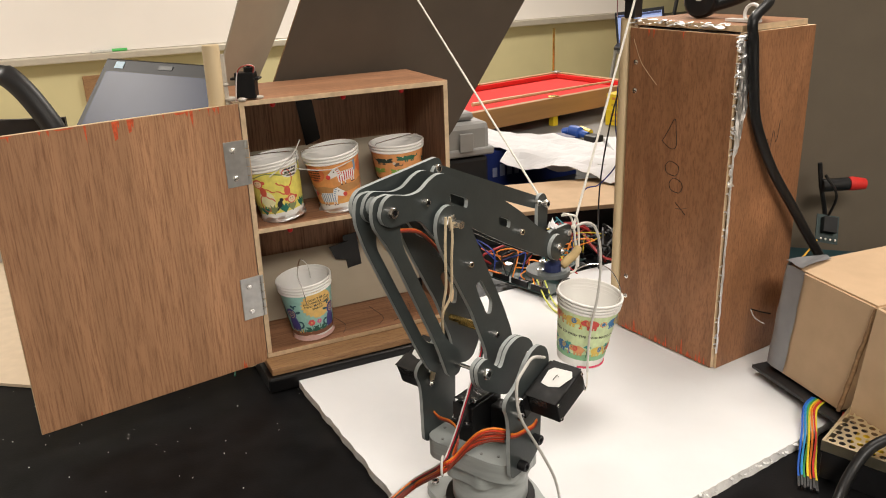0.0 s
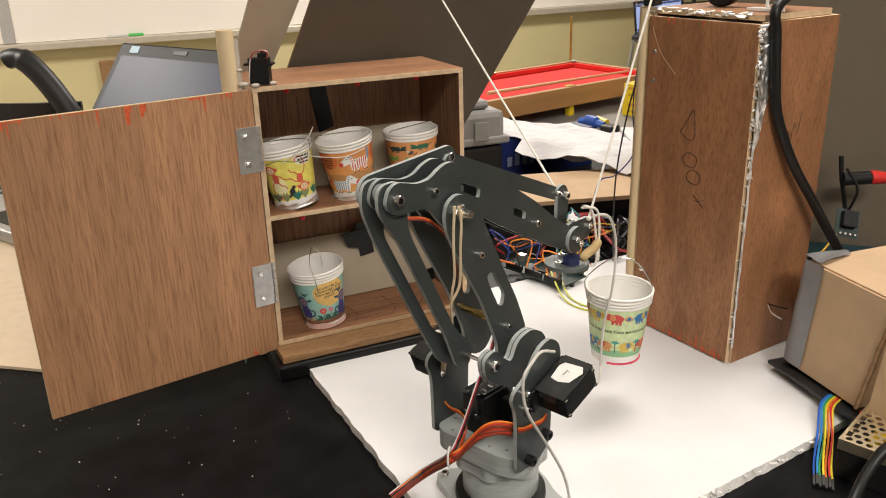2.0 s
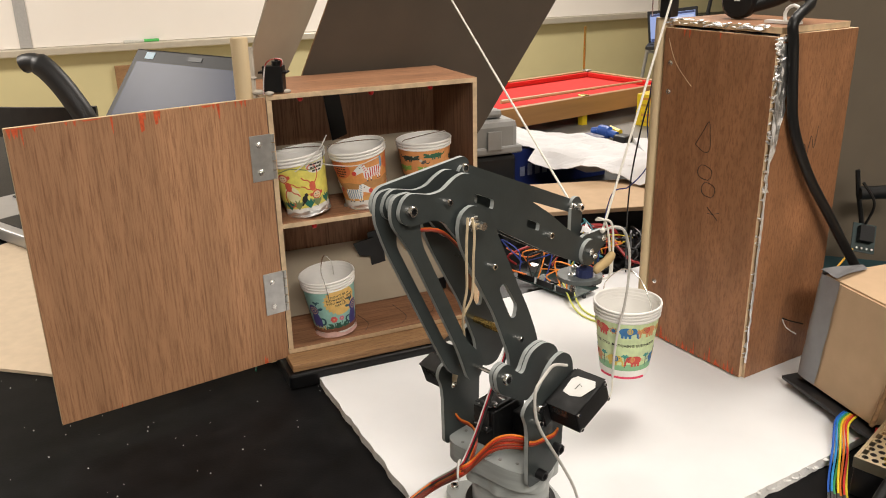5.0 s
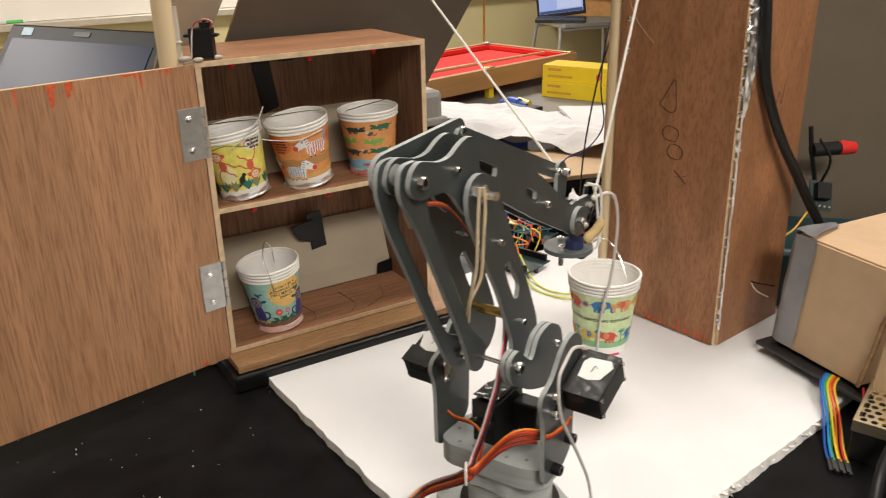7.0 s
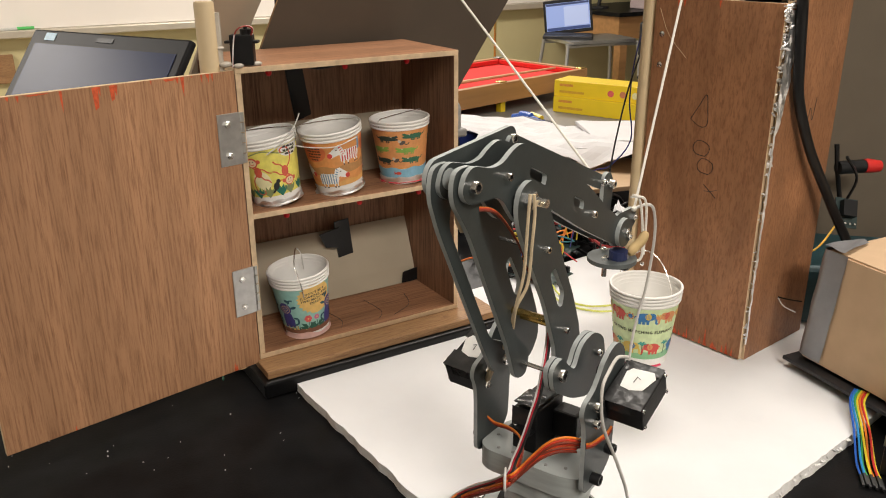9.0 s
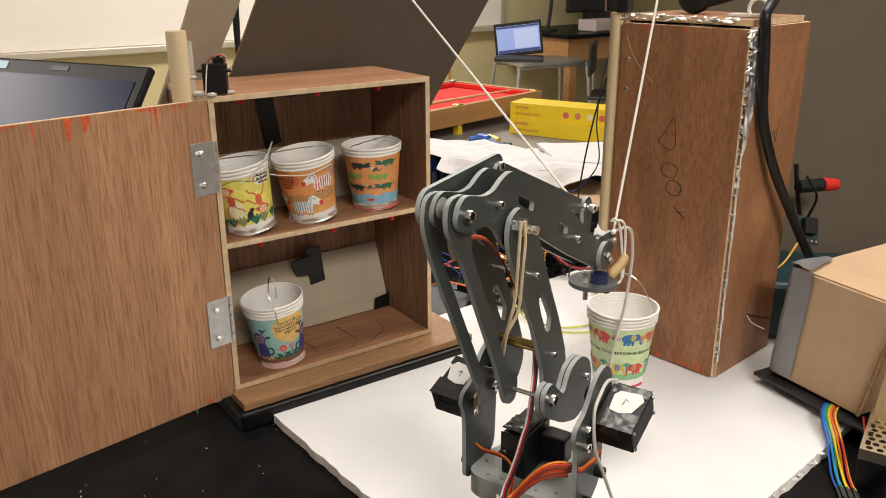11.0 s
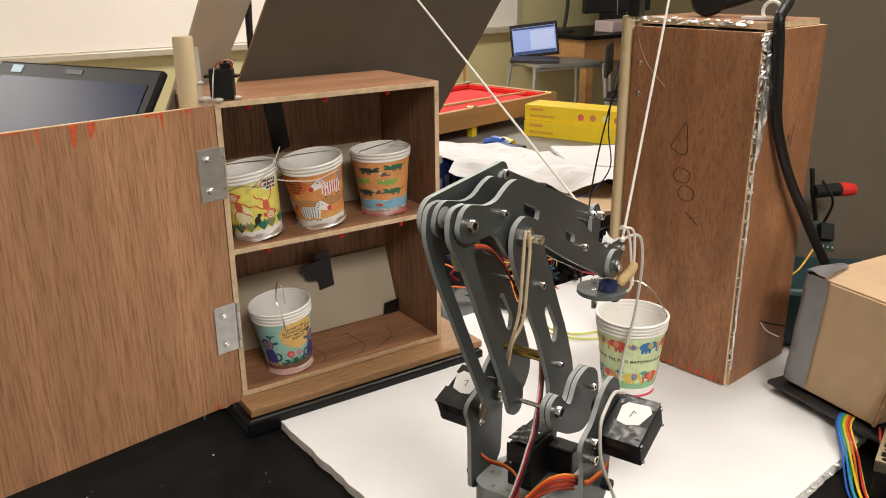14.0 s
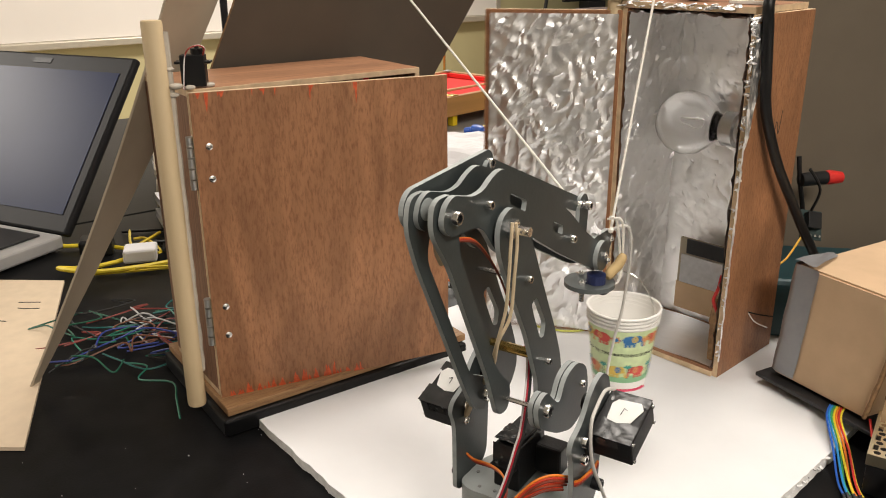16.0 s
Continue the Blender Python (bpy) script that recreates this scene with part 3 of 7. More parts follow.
panel("bottom", lampbox, BP, 0.001, 0.0005, BW - BP, BD - BP, 0.007, M_PLY_X, 2)
panel("top", lampbox, -0.002, 0.004, BH + 0.0005, BW - 0.004, BD - 0.010, BH + 0.007, M_PLY_X, 2)


def crumple(w, h, seed, amp):
    """Creased foil: thin crossing ridges over soft dents, in small facets."""
    r = random.Random(seed)
    nx, ny = max(3, round(w / 0.0030)), max(3, round(h / 0.0034))

    def fn(u, v):
        inside = 0 < u < 1 and 0 < v < 1
        x = u * w + (r.uniform(-0.0009, 0.0009) if inside else 0)
        z = v * h + (r.uniform(-0.0010, 0.0010) if inside else 0)
        p = Vector((x * 46, z * 40, seed * 3.1))
        p += 0.6 * Vector((noise.noise(p * 0.7 + Vector((5, 1, 2))), noise.noise(p * 0.7 + Vector((9, 4, 7))), 0))
        ridge = (1 - abs(noise.noise(p))) ** 7 + 0.7 * (1 - abs(noise.noise(p * 1.9))) ** 6
        d = 1.5 * ridge + 0.4 * noise.noise(p * 0.6) + 0.35 * noise.noise(p * 3.3)
        return (x, amp * (d - 0.4), z)
    bm = grid(nx, ny, fn)
    bmesh.ops.triangulate(bm, faces=bm.faces[:], quad_method="ALTERNATE")
    return bm


def foil_sheet(parent, m, w, h, seed, amp=0.0030):
    ob = part("foil", crumple(w, h, seed, amp), M_FOIL, parent, "crumpled aluminium foil lining", m)
    ob.data.shade_smooth()
    ob.data.set_sharp_from_angle(angle=radians(24))
    return ob


foil_sheet(lampbox, pose(BP, BD - BP - 0.006, 0.008), BW - 2 * BP, BH - 0.012, 1, 0.0011)
foil_sheet(lampbox, pose(BP + 0.003, BD - BP - 0.005, 0.008, 0, 0, -90), BD - BP - 0.008, BH - 0.012, 2, 0.0016)
foil_sheet(lampbox, pose(BW - BP - 0.003, 0.006, 0.008, 0, 0, 90), BD - BP - 0.012, BH - 0.012, 3, 0.0014)
foil_sheet(lampbox, pose(BP, BD - BP - 0.004, BH - 0.004, 90), BW - 2 * BP, BD - BP - 0.008, 4, 0.002)
fringe = bmesh.new()
r = random.Random(5)
for k in range(90):
    z = BH - 0.004 - (BH - 0.02) * r.random() ** 1.8
    s = r.uniform(0.0012, 0.0028) * (1.5 if z > 0.22 else 0.8)
    bmesh.ops.create_icosphere(fringe, subdivisions=1, radius=s, matrix=Matrix.LocRotScale((BW - 0.0015 + r.uniform(-0.001, 0.0015), r.uniform(-0.001, 0.003), z), Euler((r.random() * 3, r.random() * 3, 0)), (0.5, 0.6, 1.6)))
for k in range(46):
    x = r.uniform(0.0, BW - 0.02)
    bmesh.ops.create_icosphere(fringe, subdivisions=1, radius=r.uniform(0.002, 0.005), matrix=Matrix.LocRotScale((x, r.uniform(0.000, 0.010), BH + r.uniform(0.003, 0.0075)), Euler((r.uniform(-0.4, 0.4), r.uniform(-0.3, 0.3), r.random() * 3)), (2.0, 1.0, 0.28)))
def side_strip(u, v):
    """Foil folded over the side panel's front edge, wide above and narrow below."""
    z = BH - 0.008 - v * (BH - 0.03)
    w = 0.019 * max(0.0, 1 - v / 0.34) ** 0.5 + 0.0035
    q = Vector((60 * u * w * 9, 46 * z, 4.0))
    return (BW + 0.0012 + 0.0016 * abs(noise.noise(q)) + 0.0008 * noise.noise(q * 2.7), -0.001 + w * u * (1 + 0.25 * noise.noise(Vector((0, 70 * z, 1)))), z)


part("foil_strip", grid(9, 110, side_strip), M_FOIL, lampbox, "crumpled foil folded over the side's front edge")
tagged(part("foil_fringe", fringe, M_FOIL, lampbox), "foil crumpled over the box's front edges", kind="stuff")

# lamp inside: socket and bulb on the wall of the box
bulb = part("bulb", lathe(bmesh.new(), [(0.0005, 0.0), (0.012, 0.0022), (0.024, 0.0095), (0.033, 0.022), (0.036, 0.036), (0.033, 0.050), (0.024, 0.063), (0.015, 0.072), (0.013, 0.082)], 36), M_GLASS, lampbox, "large clear globe bulb, unlit", pose(0.020, 0.062, 0.262, 0, 90, 0), True)
part("socket", lathe(bmesh.new(), [(0.0165, 0.0), (0.019, 0.002), (0.019, 0.016), (0.015, 0.018), (0.015, 0.024)], 28), M_STEEL, lampbox, "", pose(0.1015, 0.062, 0.262, 0, 90, 0), True)
part("filament", T(smooth_path([(0, 0, 0.0), (0.003, 0.001, 0.015), (0.001, 0.002, 0.022), (-0.004, 0.001, 0.022), (-0.003, 0, 0.0)]), 0.0006, 5), M_CHROME, bulb, "", pose(0, 0, 0.03))
wall_card = part("card_wall", B(0.046, 0.088, 0.028, 0.128, 0.092, 0.118, bevel=0.0005), M_PALECARD, lampbox, "torn card window with grey and black strips")
part("black_strip", B(0.056, 0.0862, 0.100, 0.128, 0.0878, 0.118), M_TAPE, wall_card)
part("grey_strip", B(0.050, 0.0862, 0.062, 0.128, 0.0878, 0.0975), plain((0.50, 0.50, 0.51)), wall_card)
part("tan_strip", B(0.046, 0.0862, 0.028, 0.128, 0.0878, 0.0615), M_CARD, wall_card)
part("card_roll", T(smooth_path([(0.138, 0.02, 0.012), (0.136, 0.022, 0.05), (0.139, 0.024, 0.085)]), [0.005] * 7 + [0.007] * 6, 10), M_CARD_IN, lampbox, "rolled corrugated card")
part("red_wire", T(smooth_path([(0.140, 0.018, 0.07), (0.137, 0.012, 0.085), (0.141, 0.012, 0.10), (0.139, 0.02, 0.112)]), 0.002, 6), M_RED, lampbox)
part("foil_floor", thicken(grid(8, 8, lambda u, v: (BP + 0.002 + u * (BW - 2 * BP - 0.004), 0.008 + v * 0.1, 0.0085 + 0.001 * math.sin(9 * u + 5 * v))), 0.0008), M_FOIL, lampbox)

box_door = part("door", bmesh.new(), [M_PLY_RED, M_EDGE], lampbox, "red-brown plywood door with foil on its inner face")
dbm = B(0.0, -0.0055, 0.002, BW - 0.004, 0, BH - 0.002, bevel=0.0005)
dbm.normal_update()
for f in dbm.faces:
    f.material_index = 0 if abs(f.normal.y) > 0.9 else 1
dbm.to_mesh(box_door.data)
dbm.free()
paint_marks(box_door, BW, 0.002, BH - 0.002, -0.0058, 3, 34, 21)
foil_sheet(box_door, pose(0.004, 0.0025, 0.006), BW - 0.014, BH - 0.012, 8, 0.0017)
for sz in (0.345, 0.312, 0.075, 0.048):
    bolt(box_door, (0.011, -0.0055, sz), (0, -1, 0), 0.0034, 0.0014, "screw_head", M_CHROME)
# the pencilled word DOOR, down the board
ink = bmesh.new()
dx, dz = 0.069, 0.262
tube(ink, smooth_path([(dx - 0.011, -0.0058, dz - 0.003), (dx - 0.002, -0.0058, dz + 0.012), (dx + 0.006, -0.0058, dz + 0.025), (dx + 0.009, -0.0058, dz + 0.010), (dx + 0.010, -0.0058, dz - 0.006), (dx + 0.002, -0.0058, dz - 0.010), (dx - 0.011, -0.0058, dz - 0.003)]), 0.00035, 4)
for ox, oz, orad in ((dx + 0.006, 0.229, 0.0105), (dx + 0.013, 0.210, 0.0100)):
    tube(ink, [(ox + orad * math.cos(a * 0.5236), -0.0058, oz + 0.0085 * (1 + 0.1 * math.sin(2 * a)) * math.sin(a * 0.5236)) for a in range(13)], 0.00035, 4)
tube(ink, [(dx + 0.014, -0.0058, 0.190), (dx + 0.030, -0.0058, 0.178)], 0.00035, 4)
tube(ink, [(dx + 0.031, -0.0058, 0.187), (dx + 0.022, -0.0058, 0.1835), (dx + 0.015, -0.0058, 0.1830)], 0.00035, 4)
part("pencil_word", ink, M_DARK, box_door, "the word DOOR written down the board")
part("scratch", T(smooth_path([(0.006, -0.0058, 0.372), (0.020, -0.0058, 0.345), (0.045, -0.0058, 0.322)]), 0.0003, 4), M_EDGE, box_door)
part("pencil_scribble", T(smooth_path([(BW + 0.0003, 0.052, 0.252), (BW + 0.0003, 0.058, 0.268), (BW + 0.0003, 0.063, 0.255), (BW + 0.0003, 0.068, 0.276), (BW + 0.0003, 0.074, 0.262), (BW + 0.0003, 0.078, 0.286)]), 0.0003, 4), M_DARK, lampbox)
part("black_wire", T(smooth_path([(BW, 0.06, 0.062), (BW + 0.012, 0.06, 0.063), (BW + 0.03, 0.055, 0.068)]), 0.0008, 5), M_CABLE, lampbox)
part("grey_wire", T(smooth_path([(BW, 0.06, 0.061), (BW + 0.012, 0.052, 0.057), (BW + 0.03, 0.045, 0.058)]), 0.0008, 5), M_WIREGREY, lampbox)

post2 = thing("wooden_post", BOX @ pose(-0.0105, 0.004, 0), "pale wooden post standing beside the lamp box", "post")
part("stick", lathe(bmesh.new(), [(0.0075, 0.001), (0.008, 0.003), (0.008, 0.392), (0.0075, 0.394)], 18), M_STICK, post2, smooth=True)
micro_servo(BOX @ pose(-0.004, 0.006, 0.3945, 0, 0, 20), "small black servo motor on the lamp box's corner")
plug = thing("round_plug", BOX @ pose(0.055, 0.055, BH + 0.0075), "round black plug lying on the lamp box", "plug")
part("disc", lathe(bmesh.new(), [(0.017, 0), (0.0185, 0.003), (0.0185, 0.020), (0.016, 0.023)], 24), M_CABLE, plug, m=pose(0, 0, 0.0185, 90, 0, 20) @ pose(0, 0, -0.011), smooth=True)
part("light_dot", B(-0.003, -0.003, 0, 0.003, 0.003, 0.001), M_LABEL, plug, m=pose(0, 0, 0.0185, 90, 0, 20) @ pose(0, 0.004, 0.0122))
part("cord", T(smooth_path([(0.012, 0.004, 0.012), (0.035, 0.015, 0.02), (0.06, 0.012, 0.03), (0.085, -0.005, 0.032)]), 0.006, 10), M_CABLE, plug, smooth=True)

# the heavy black cord with its white clip
cord = part("power_cord", T(smooth_path([(0.090, 0.100, 0.424), (0.125, 0.070, 0.430), (0.150, 0.045, 0.424), (0.162, 0.006, 0.409), (0.162, 0.010, 0.386), (0.163, 0.015, 0.346), (0.163, 0.023, 0.308), (0.165, 0.038, 0.275), (0.168, 0.060, 0.239), (0.172, 0.094, 0.196), (0.178, 0.118, 0.161), (0.186, 0.145, 0.122)]), 0.0054, 12), M_CABLE, lampbox, "thick black power cord running down the side", pose(0, 0, -FOAM), True)
clipb = bmesh.new()
tube(clipb, [(0.138 + 0.010 * math.cos(a), 0.036, 0.412 + 0.010 * math.sin(a)) for a in [radians(-40 + 26 * k) for k in range(11)]], 0.0018, 8)
box(clipb, 0.108, 0.030, 0.4037, 0.146, 0.042, 0.4065)
part("clip", clipb, M_LABEL, cord, "white plastic cable clip")

# ---- paper cups ----
R1, R0, CH = 0.0335, 0.0245, 0.0605   # rim, foot, height of one cup


PRINT = 1.165   # the prints reach up to the rims


def cup_radius(z, zt):
    return R0 + (R1 - R0) * (z / zt)


def wrap(bm, pts, zt, mi=0, off=0.00025):
    """Lay a flat outline (degrees round, height) on the cup's side."""
    vs = []
    for a, z in pts:
        z *= PRINT
        r = cup_radius(z, zt) + off
        vs.append(bm.verts.new((r * math.cos(radians(a)), r * math.sin(radians(a)), z)))
    f = bm.faces.new(vs)
    f.material_index = mi


def blob(bm, a, z, wa, hz, zt, mi=0, n=12, seed=0, rough=0.15, off=0.0003):
    r = random.Random(seed)
    wrap(bm, [(a + wa * math.cos(2 * math.pi * k / n) * (1 + r.uniform(-rough, rough)), z + hz * math.sin(2 * math.pi * k / n) * (1 + r.uniform(-rough, rough))) for k in range(n)], zt, mi, off)


def letters(text, size):
    cu = bpy.data.curves.new("writing", "FONT")
    cu.body, cu.size, cu.align_x, cu.align_y, cu.resolution_u, cu.space_character = text, size, "CENTER", "CENTER", 2, 1.15
    cu.offset = size * 0.03
    ob = bpy.data.objects.new("writing", cu)
    scene.collection.objects.link(ob)
    bpy.context.view_layer.update()
    me = bpy.data.meshes.new_from_object(ob.evaluated_get(bpy.context.evaluated_depsgraph_get()))
    bpy.data.objects.remove(ob)
    return me


def cup_text(parent, lines, a0, z0, size, step, zt, material, slope=0.0):
    bm = bmesh.new()
    for k, line in enumerate(lines):
        me = letters(line, size)
        n = len(bm.verts)
        bm.from_mesh(me)
        bm.verts.ensure_lookup_table()
        for v in bm.verts[n:]:
            z = (z0 - step * k) * PRINT + v.co.y + slope * v.co.x
            rr = cup_radius(z, zt) + 0.0006
            a = radians(a0) + v.co.x / rr
            v.co = (rr * math.cos(a), rr * math.sin(a), z)
    return part("print_words", bm, material, parent)


def band(bm, z0, z1, zt, mi=0, off=0.00015, n=48, wave=0.0):
    def fn(u, v):
        a = 2 * math.pi * u
        z = (z0 + (z1 - z0) * v) * PRINT + (wave * math.sin(7 * a) if v > 0.5 else 0)
        rr = cup_radius(z, zt) + off
        return (rr * math.cos(a), rr * math.sin(a), z)
    grid(n, 1, fn, mi, bm)


def cup(name, m, label, stack=4, foil=True):
    """A stack of paper cups one in another; the lowest shows its printed side."""
    zt = CH + 0.0042 * stack
    c = thing(name, m, label, "cup", "paper cups")
    part("side", lathe(bmesh.new(), [(0.0005, 0.003), (R0 - 0.0005, 0.003), (R0, 0.0), (cup_radius(zt - 0.005 * stack, zt), zt - 0.005 * stack), (cup_radius(zt, zt) - 0.0006, zt), (cup_radius(0.012, zt) - 0.001, 0.012), (0.0005, 0.012)], 48), M_PAPER, c, smooth=True)
    for k in range(stack):
        z = zt - 0.0036 * k
        part("rim", T([(R1 * math.cos(a) * (1 - 0.010 * k), R1 * math.sin(a) * (1 - 0.010 * k), z - 0.0013 + 0.0003 * math.sin(2 * a + k)) for a in [2 * math.pi * i / 48 for i in range(48)]], 0.00125, 8, closed=True), M_PAPER, c, smooth=True)
        if k < stack - 1:
            part("collar", lathe(bmesh.new(), [(R1 * (0.975 - 0.010 * k), z - 0.0038), (R1 * (0.985 - 0.010 * k), z - 0.001)], 48, caps=False), M_PAPER, c, smooth=True)
    r = random.Random(len(label) + round(1000 * m.translation.x))
    seed = r.uniform(0, 50)

    def crumpled(u, v):
        a = 2 * math.pi * u
        w = noise.noise(Vector((3.2 * math.cos(a), 3.2 * math.sin(a), seed + 2.5 * v)))
        rr = (R0 + 0.0008 + 0.0012 * (1 - v) ** 2 + 0.0012 * v) + 0.0009 * w * (0.5 + v)
        top = 0.0062 + 0.0040 * noise.noise(Vector((2 * math.cos(a), 2 * math.sin(a), seed)))
        return (rr * math.cos(a), rr * math.sin(a), 0.0004 + top * v)
    if foil:
        part("foot", grid(56, 4, crumpled), M_FOIL, c, "crumpled foil round the foot", smooth=True)
        bits = grid(26, 1, lambda u, v: ((R0 + 0.001 + v * (0.0002 + 0.0038 * r.random())) * math.cos(6.283 * u), (R0 + 0.001 + v * (0.0002 + 0.0038 * r.random())) * math.sin(6.283 * u), 0.003 - 0.002 * v + 0.002 * r.random() * v))
        part("torn_edge", thicken(bits, 0.0004), plain((0.55, 0.06, 0.08)) if "crocodiles" in label else M_FOIL, c, "torn wrapping crumpled under the foot")
    elif "hanging" not in name:
        part("foot", grid(56, 4, crumpled), plain((0.74, 0.50, 0.46), 0.7), c, "pink and white tissue crumpled round the foot", smooth=True)
    return c, zt


MM = 57.3 / 29.0    # degrees round the cup for one millimetre
GROW = 1.0          # size of the printed figures


def shape(bm, a0, z0, pts, zt, mi, off=0.0004):
    """An outline in millimetres about a place on the cup's side, cut into strips that follow its curve."""
    flat = bmesh.new()
    flat.faces.new([flat.verts.new((x * GROW, y * GROW, 0)) for x, y in pts])
    xs = [v.co.x for v in flat.verts]
    if max(xs) - min(xs) > 3.0:
        bmesh.ops.triangulate(flat, faces=flat.faces[:])
        for k in range(math.ceil(min(xs) / 2.5), math.floor(max(xs) / 2.5) + 1):
            bmesh.ops.bisect_plane(flat, geom=flat.verts[:] + flat.edges[:] + flat.faces[:], plane_co=(2.5 * k, 0, 0), plane_no=(1, 0, 0))
    at = {}
    for v in flat.verts:
        z = min(z0 + 0.001 * v.co.y, zt - 0.0105)
        rr, a = cup_radius(z, zt) + off, radians(a0 + MM * v.co.x)
        at[v] = bm.verts.new((rr * math.cos(a), rr * math.sin(a), z))
    for f in flat.faces:
        bm.faces.new([at[v] for v in f.verts]).material_index = mi
    flat.free()


def oval(bm, a0, z0, x, y, w, h, zt, mi, off=0.0004, lean=0.0, n=16):
    c, s_ = math.cos(radians(lean)), math.sin(radians(lean))
    ring = [(w * math.cos(2 * math.pi * k / n), h * math.sin(2 * math.pi * k / n)) for k in range(n)]
    shape(bm, a0, z0, [(x + c * p - s_ * q, y + s_ * p + c * q) for p, q in ring], zt, mi, off)


def line(bm, a0, z0, pts, w, zt, mi, off=0.0005):
    """A brush stroke through points in millimetres."""
    ps = [Vector((p[0], p[1])) for p in smooth_path([(x, y, 0) for x, y in pts], 4)]
    side = []
    for k, p in enumerate(ps):
        d = (ps[min(k + 1, len(ps) - 1)] - ps[max(k - 1, 0)]).normalized()
        side.append((p + Vector((-d.y, d.x)) * w / 2, p - Vector((-d.y, d.x)) * w / 2))
    for (a, b), (c, d) in zip(side, side[1:]):
        shape(bm, a0, z0, [a, b, d, c], zt, mi, off)


def small_print(parent, a0, z0, rows, zt, color, lean=0.0):
    """Unreadable small print: plain bars."""
    bm = bmesh.new()
    r = random.Random(rows[0])
    for k, width in enumerate(rows):
        x = -width / 2
        while x < width / 2:
            w = r.uniform(1.6, 3.4)
            shape(bm, a0, z0, [(x, -3.2 * k + lean * x), (x + w, -3.2 * k + lean * (x + w)), (x + w, -3.2 * k - 1.7 + lean * (x + w)), (x, -3.2 * k - 1.7 + lean * x)], zt, 0, 0.0008)
            x += w + 0.7
    part("print_bars", bm, plain(color), parent)


def monkey(bm, a, z, flip, zt):
    q = lambda pts: [(x * (-1 if flip else 1), y * (-1 if flip else 1)) for x, y in pts]
    for limb in ([(1, 3), (5, 2), (8, -1), (11, -2)], [(1, -3), (4, -7), (7, -8), (9, -11)], [(-1, 3), (-4, 5), (-5, 10), (-3, 12)], [(-2, -3), (-5, -6), (-7, -12), (-5, -19), (-1, -21), (2, -19), (1, -17)]):
        line(bm, a, z, q(limb), 1.1, zt, 1, 0.0005)
    oval(bm, a, z, 0, 0, 3.2, 5.0, zt, 1, 0.0006)
    x, y = q([(-3, 9)])[0]
    for dx in (-5.4, 5.4):
        oval(bm, a, z, x + dx, y + 0.6, 1.8, 1.8, zt, 1, 0.00055)
    oval(bm, a, z, x, y, 5.0, 4.6, zt, 1, 0.0007)
    oval(bm, a, z, x, y - 0.3, 3.9, 3.4, zt, 2, 0.0008)
    for dx in (-1.3, 1.3):
        oval(bm, a, z, x + dx, y + 0.8, 0.45, 0.6, zt, 3, 0.0009, 0, 8)
    line(bm, a, z, [(x - 1.8, y - 1.2), (x, y - 2.0), (x + 1.8, y - 1.2)], 0.5, zt, 1, 0.0009)


def zebra(bm, a, z, stripe, side, zt):
    shape(bm, a, z, [(-8, -4.5), (7, -4.5), (8.5, 0), (7.5, 4.5), (-6, 5), (-8.5, 2)], zt, 4, 0.0005)
    for k in range(7):
        x = -7.2 + 2.1 * k
        shape(bm, a, z, [(x, -4.3), (x + 0.9, -4.3), (x + 1.0, 4.4), (x + 0.1, 4.6)], zt, stripe, 0.0007)
    for x in (-6.5, -3, 3.5, 6):
        shape(bm, a, z, [(x, -4.5), (x + 1.2, -4.5), (x + 1.0, -7.2), (x + 0.2, -7.2)], zt, 4, 0.0005)
        shape(bm, a, z, [(x, -6.6), (x + 1.4, -6.6), (x + 1.4, -7.8), (x, -7.8)], zt, 5, 0.0006)
    hx = side * 9.5
    shape(bm, a, z, [(hx - side * 6, 0), (hx - side * 3.0, 8.5), (hx + side * 0.5, 9.5), (hx + side * 7.5, 3.0), (hx + side * 5.5, -0.5), (hx, 1.5)], zt, 4, 0.0008)
    oval(bm, a, z, hx + side * 6.3, 1.6, 1.9, 2.2, zt, 3, 0.0010)
    oval(bm, a, z, hx + side * 1.0, 6.0, 0.6, 0.6, zt, 5, 0.0010, 0, 8)
    for k in range(4):
        shape(bm, a, z, [(hx - side * (4.6 - 0.6 * k), 2.2 + 2 * k), (hx - side * (3.9 - 0.6 * k), 2.6 + 2 * k), (hx - side * (2.2 - 0.6 * k), 1.6 + 2 * k), (hx - side * (2.6 - 0.6 * k), 1.0 + 2 * k)], zt, stripe, 0.0010)


def crocodile(bm, a, z, mi, side, zt, k=1.0):
    q = lambda pts: [(side * k * x, k * 1.45 * y) for x, y in pts]
    shape(bm, a, z, q([(-9, -2.2), (8, -2.4), (10.5, -0.5), (9.5, 1.6), (2, 2.4), (-8, 1.8)]), zt, mi, 0.0006)
    shape(bm, a, z, q([(-8, 1.8), (-16, 3.2), (-17, 1.6), (-14, 0.6), (-17, -0.4), (-16, -1.6), (-8, -2.2)]), zt, mi, 0.00065)
    line(bm, a, z, q([(9.5, 0.5), (13, 0.5), (15, 2.5)]), 1.2, zt, mi, 0.0006)
    for x in (-5, 0, 5):
        oval(bm, a, z, side * k * x, k * 2.6, 1.2 * k, 1.2 * k, zt, mi, 0.0006, 0, 8)
    for x in (-5, -2, 4, 7):
        shape(bm, a, z, q([(x, -2), (x + 1.6, -2), (x + 2.0, -4.2), (x - 0.4, -4.2)]), zt, mi, 0.0006)
    oval(bm, a, z, side * k * -8, k * 2.2, 0.7, 0.7, zt, 6, 0.0008, 0, 8)


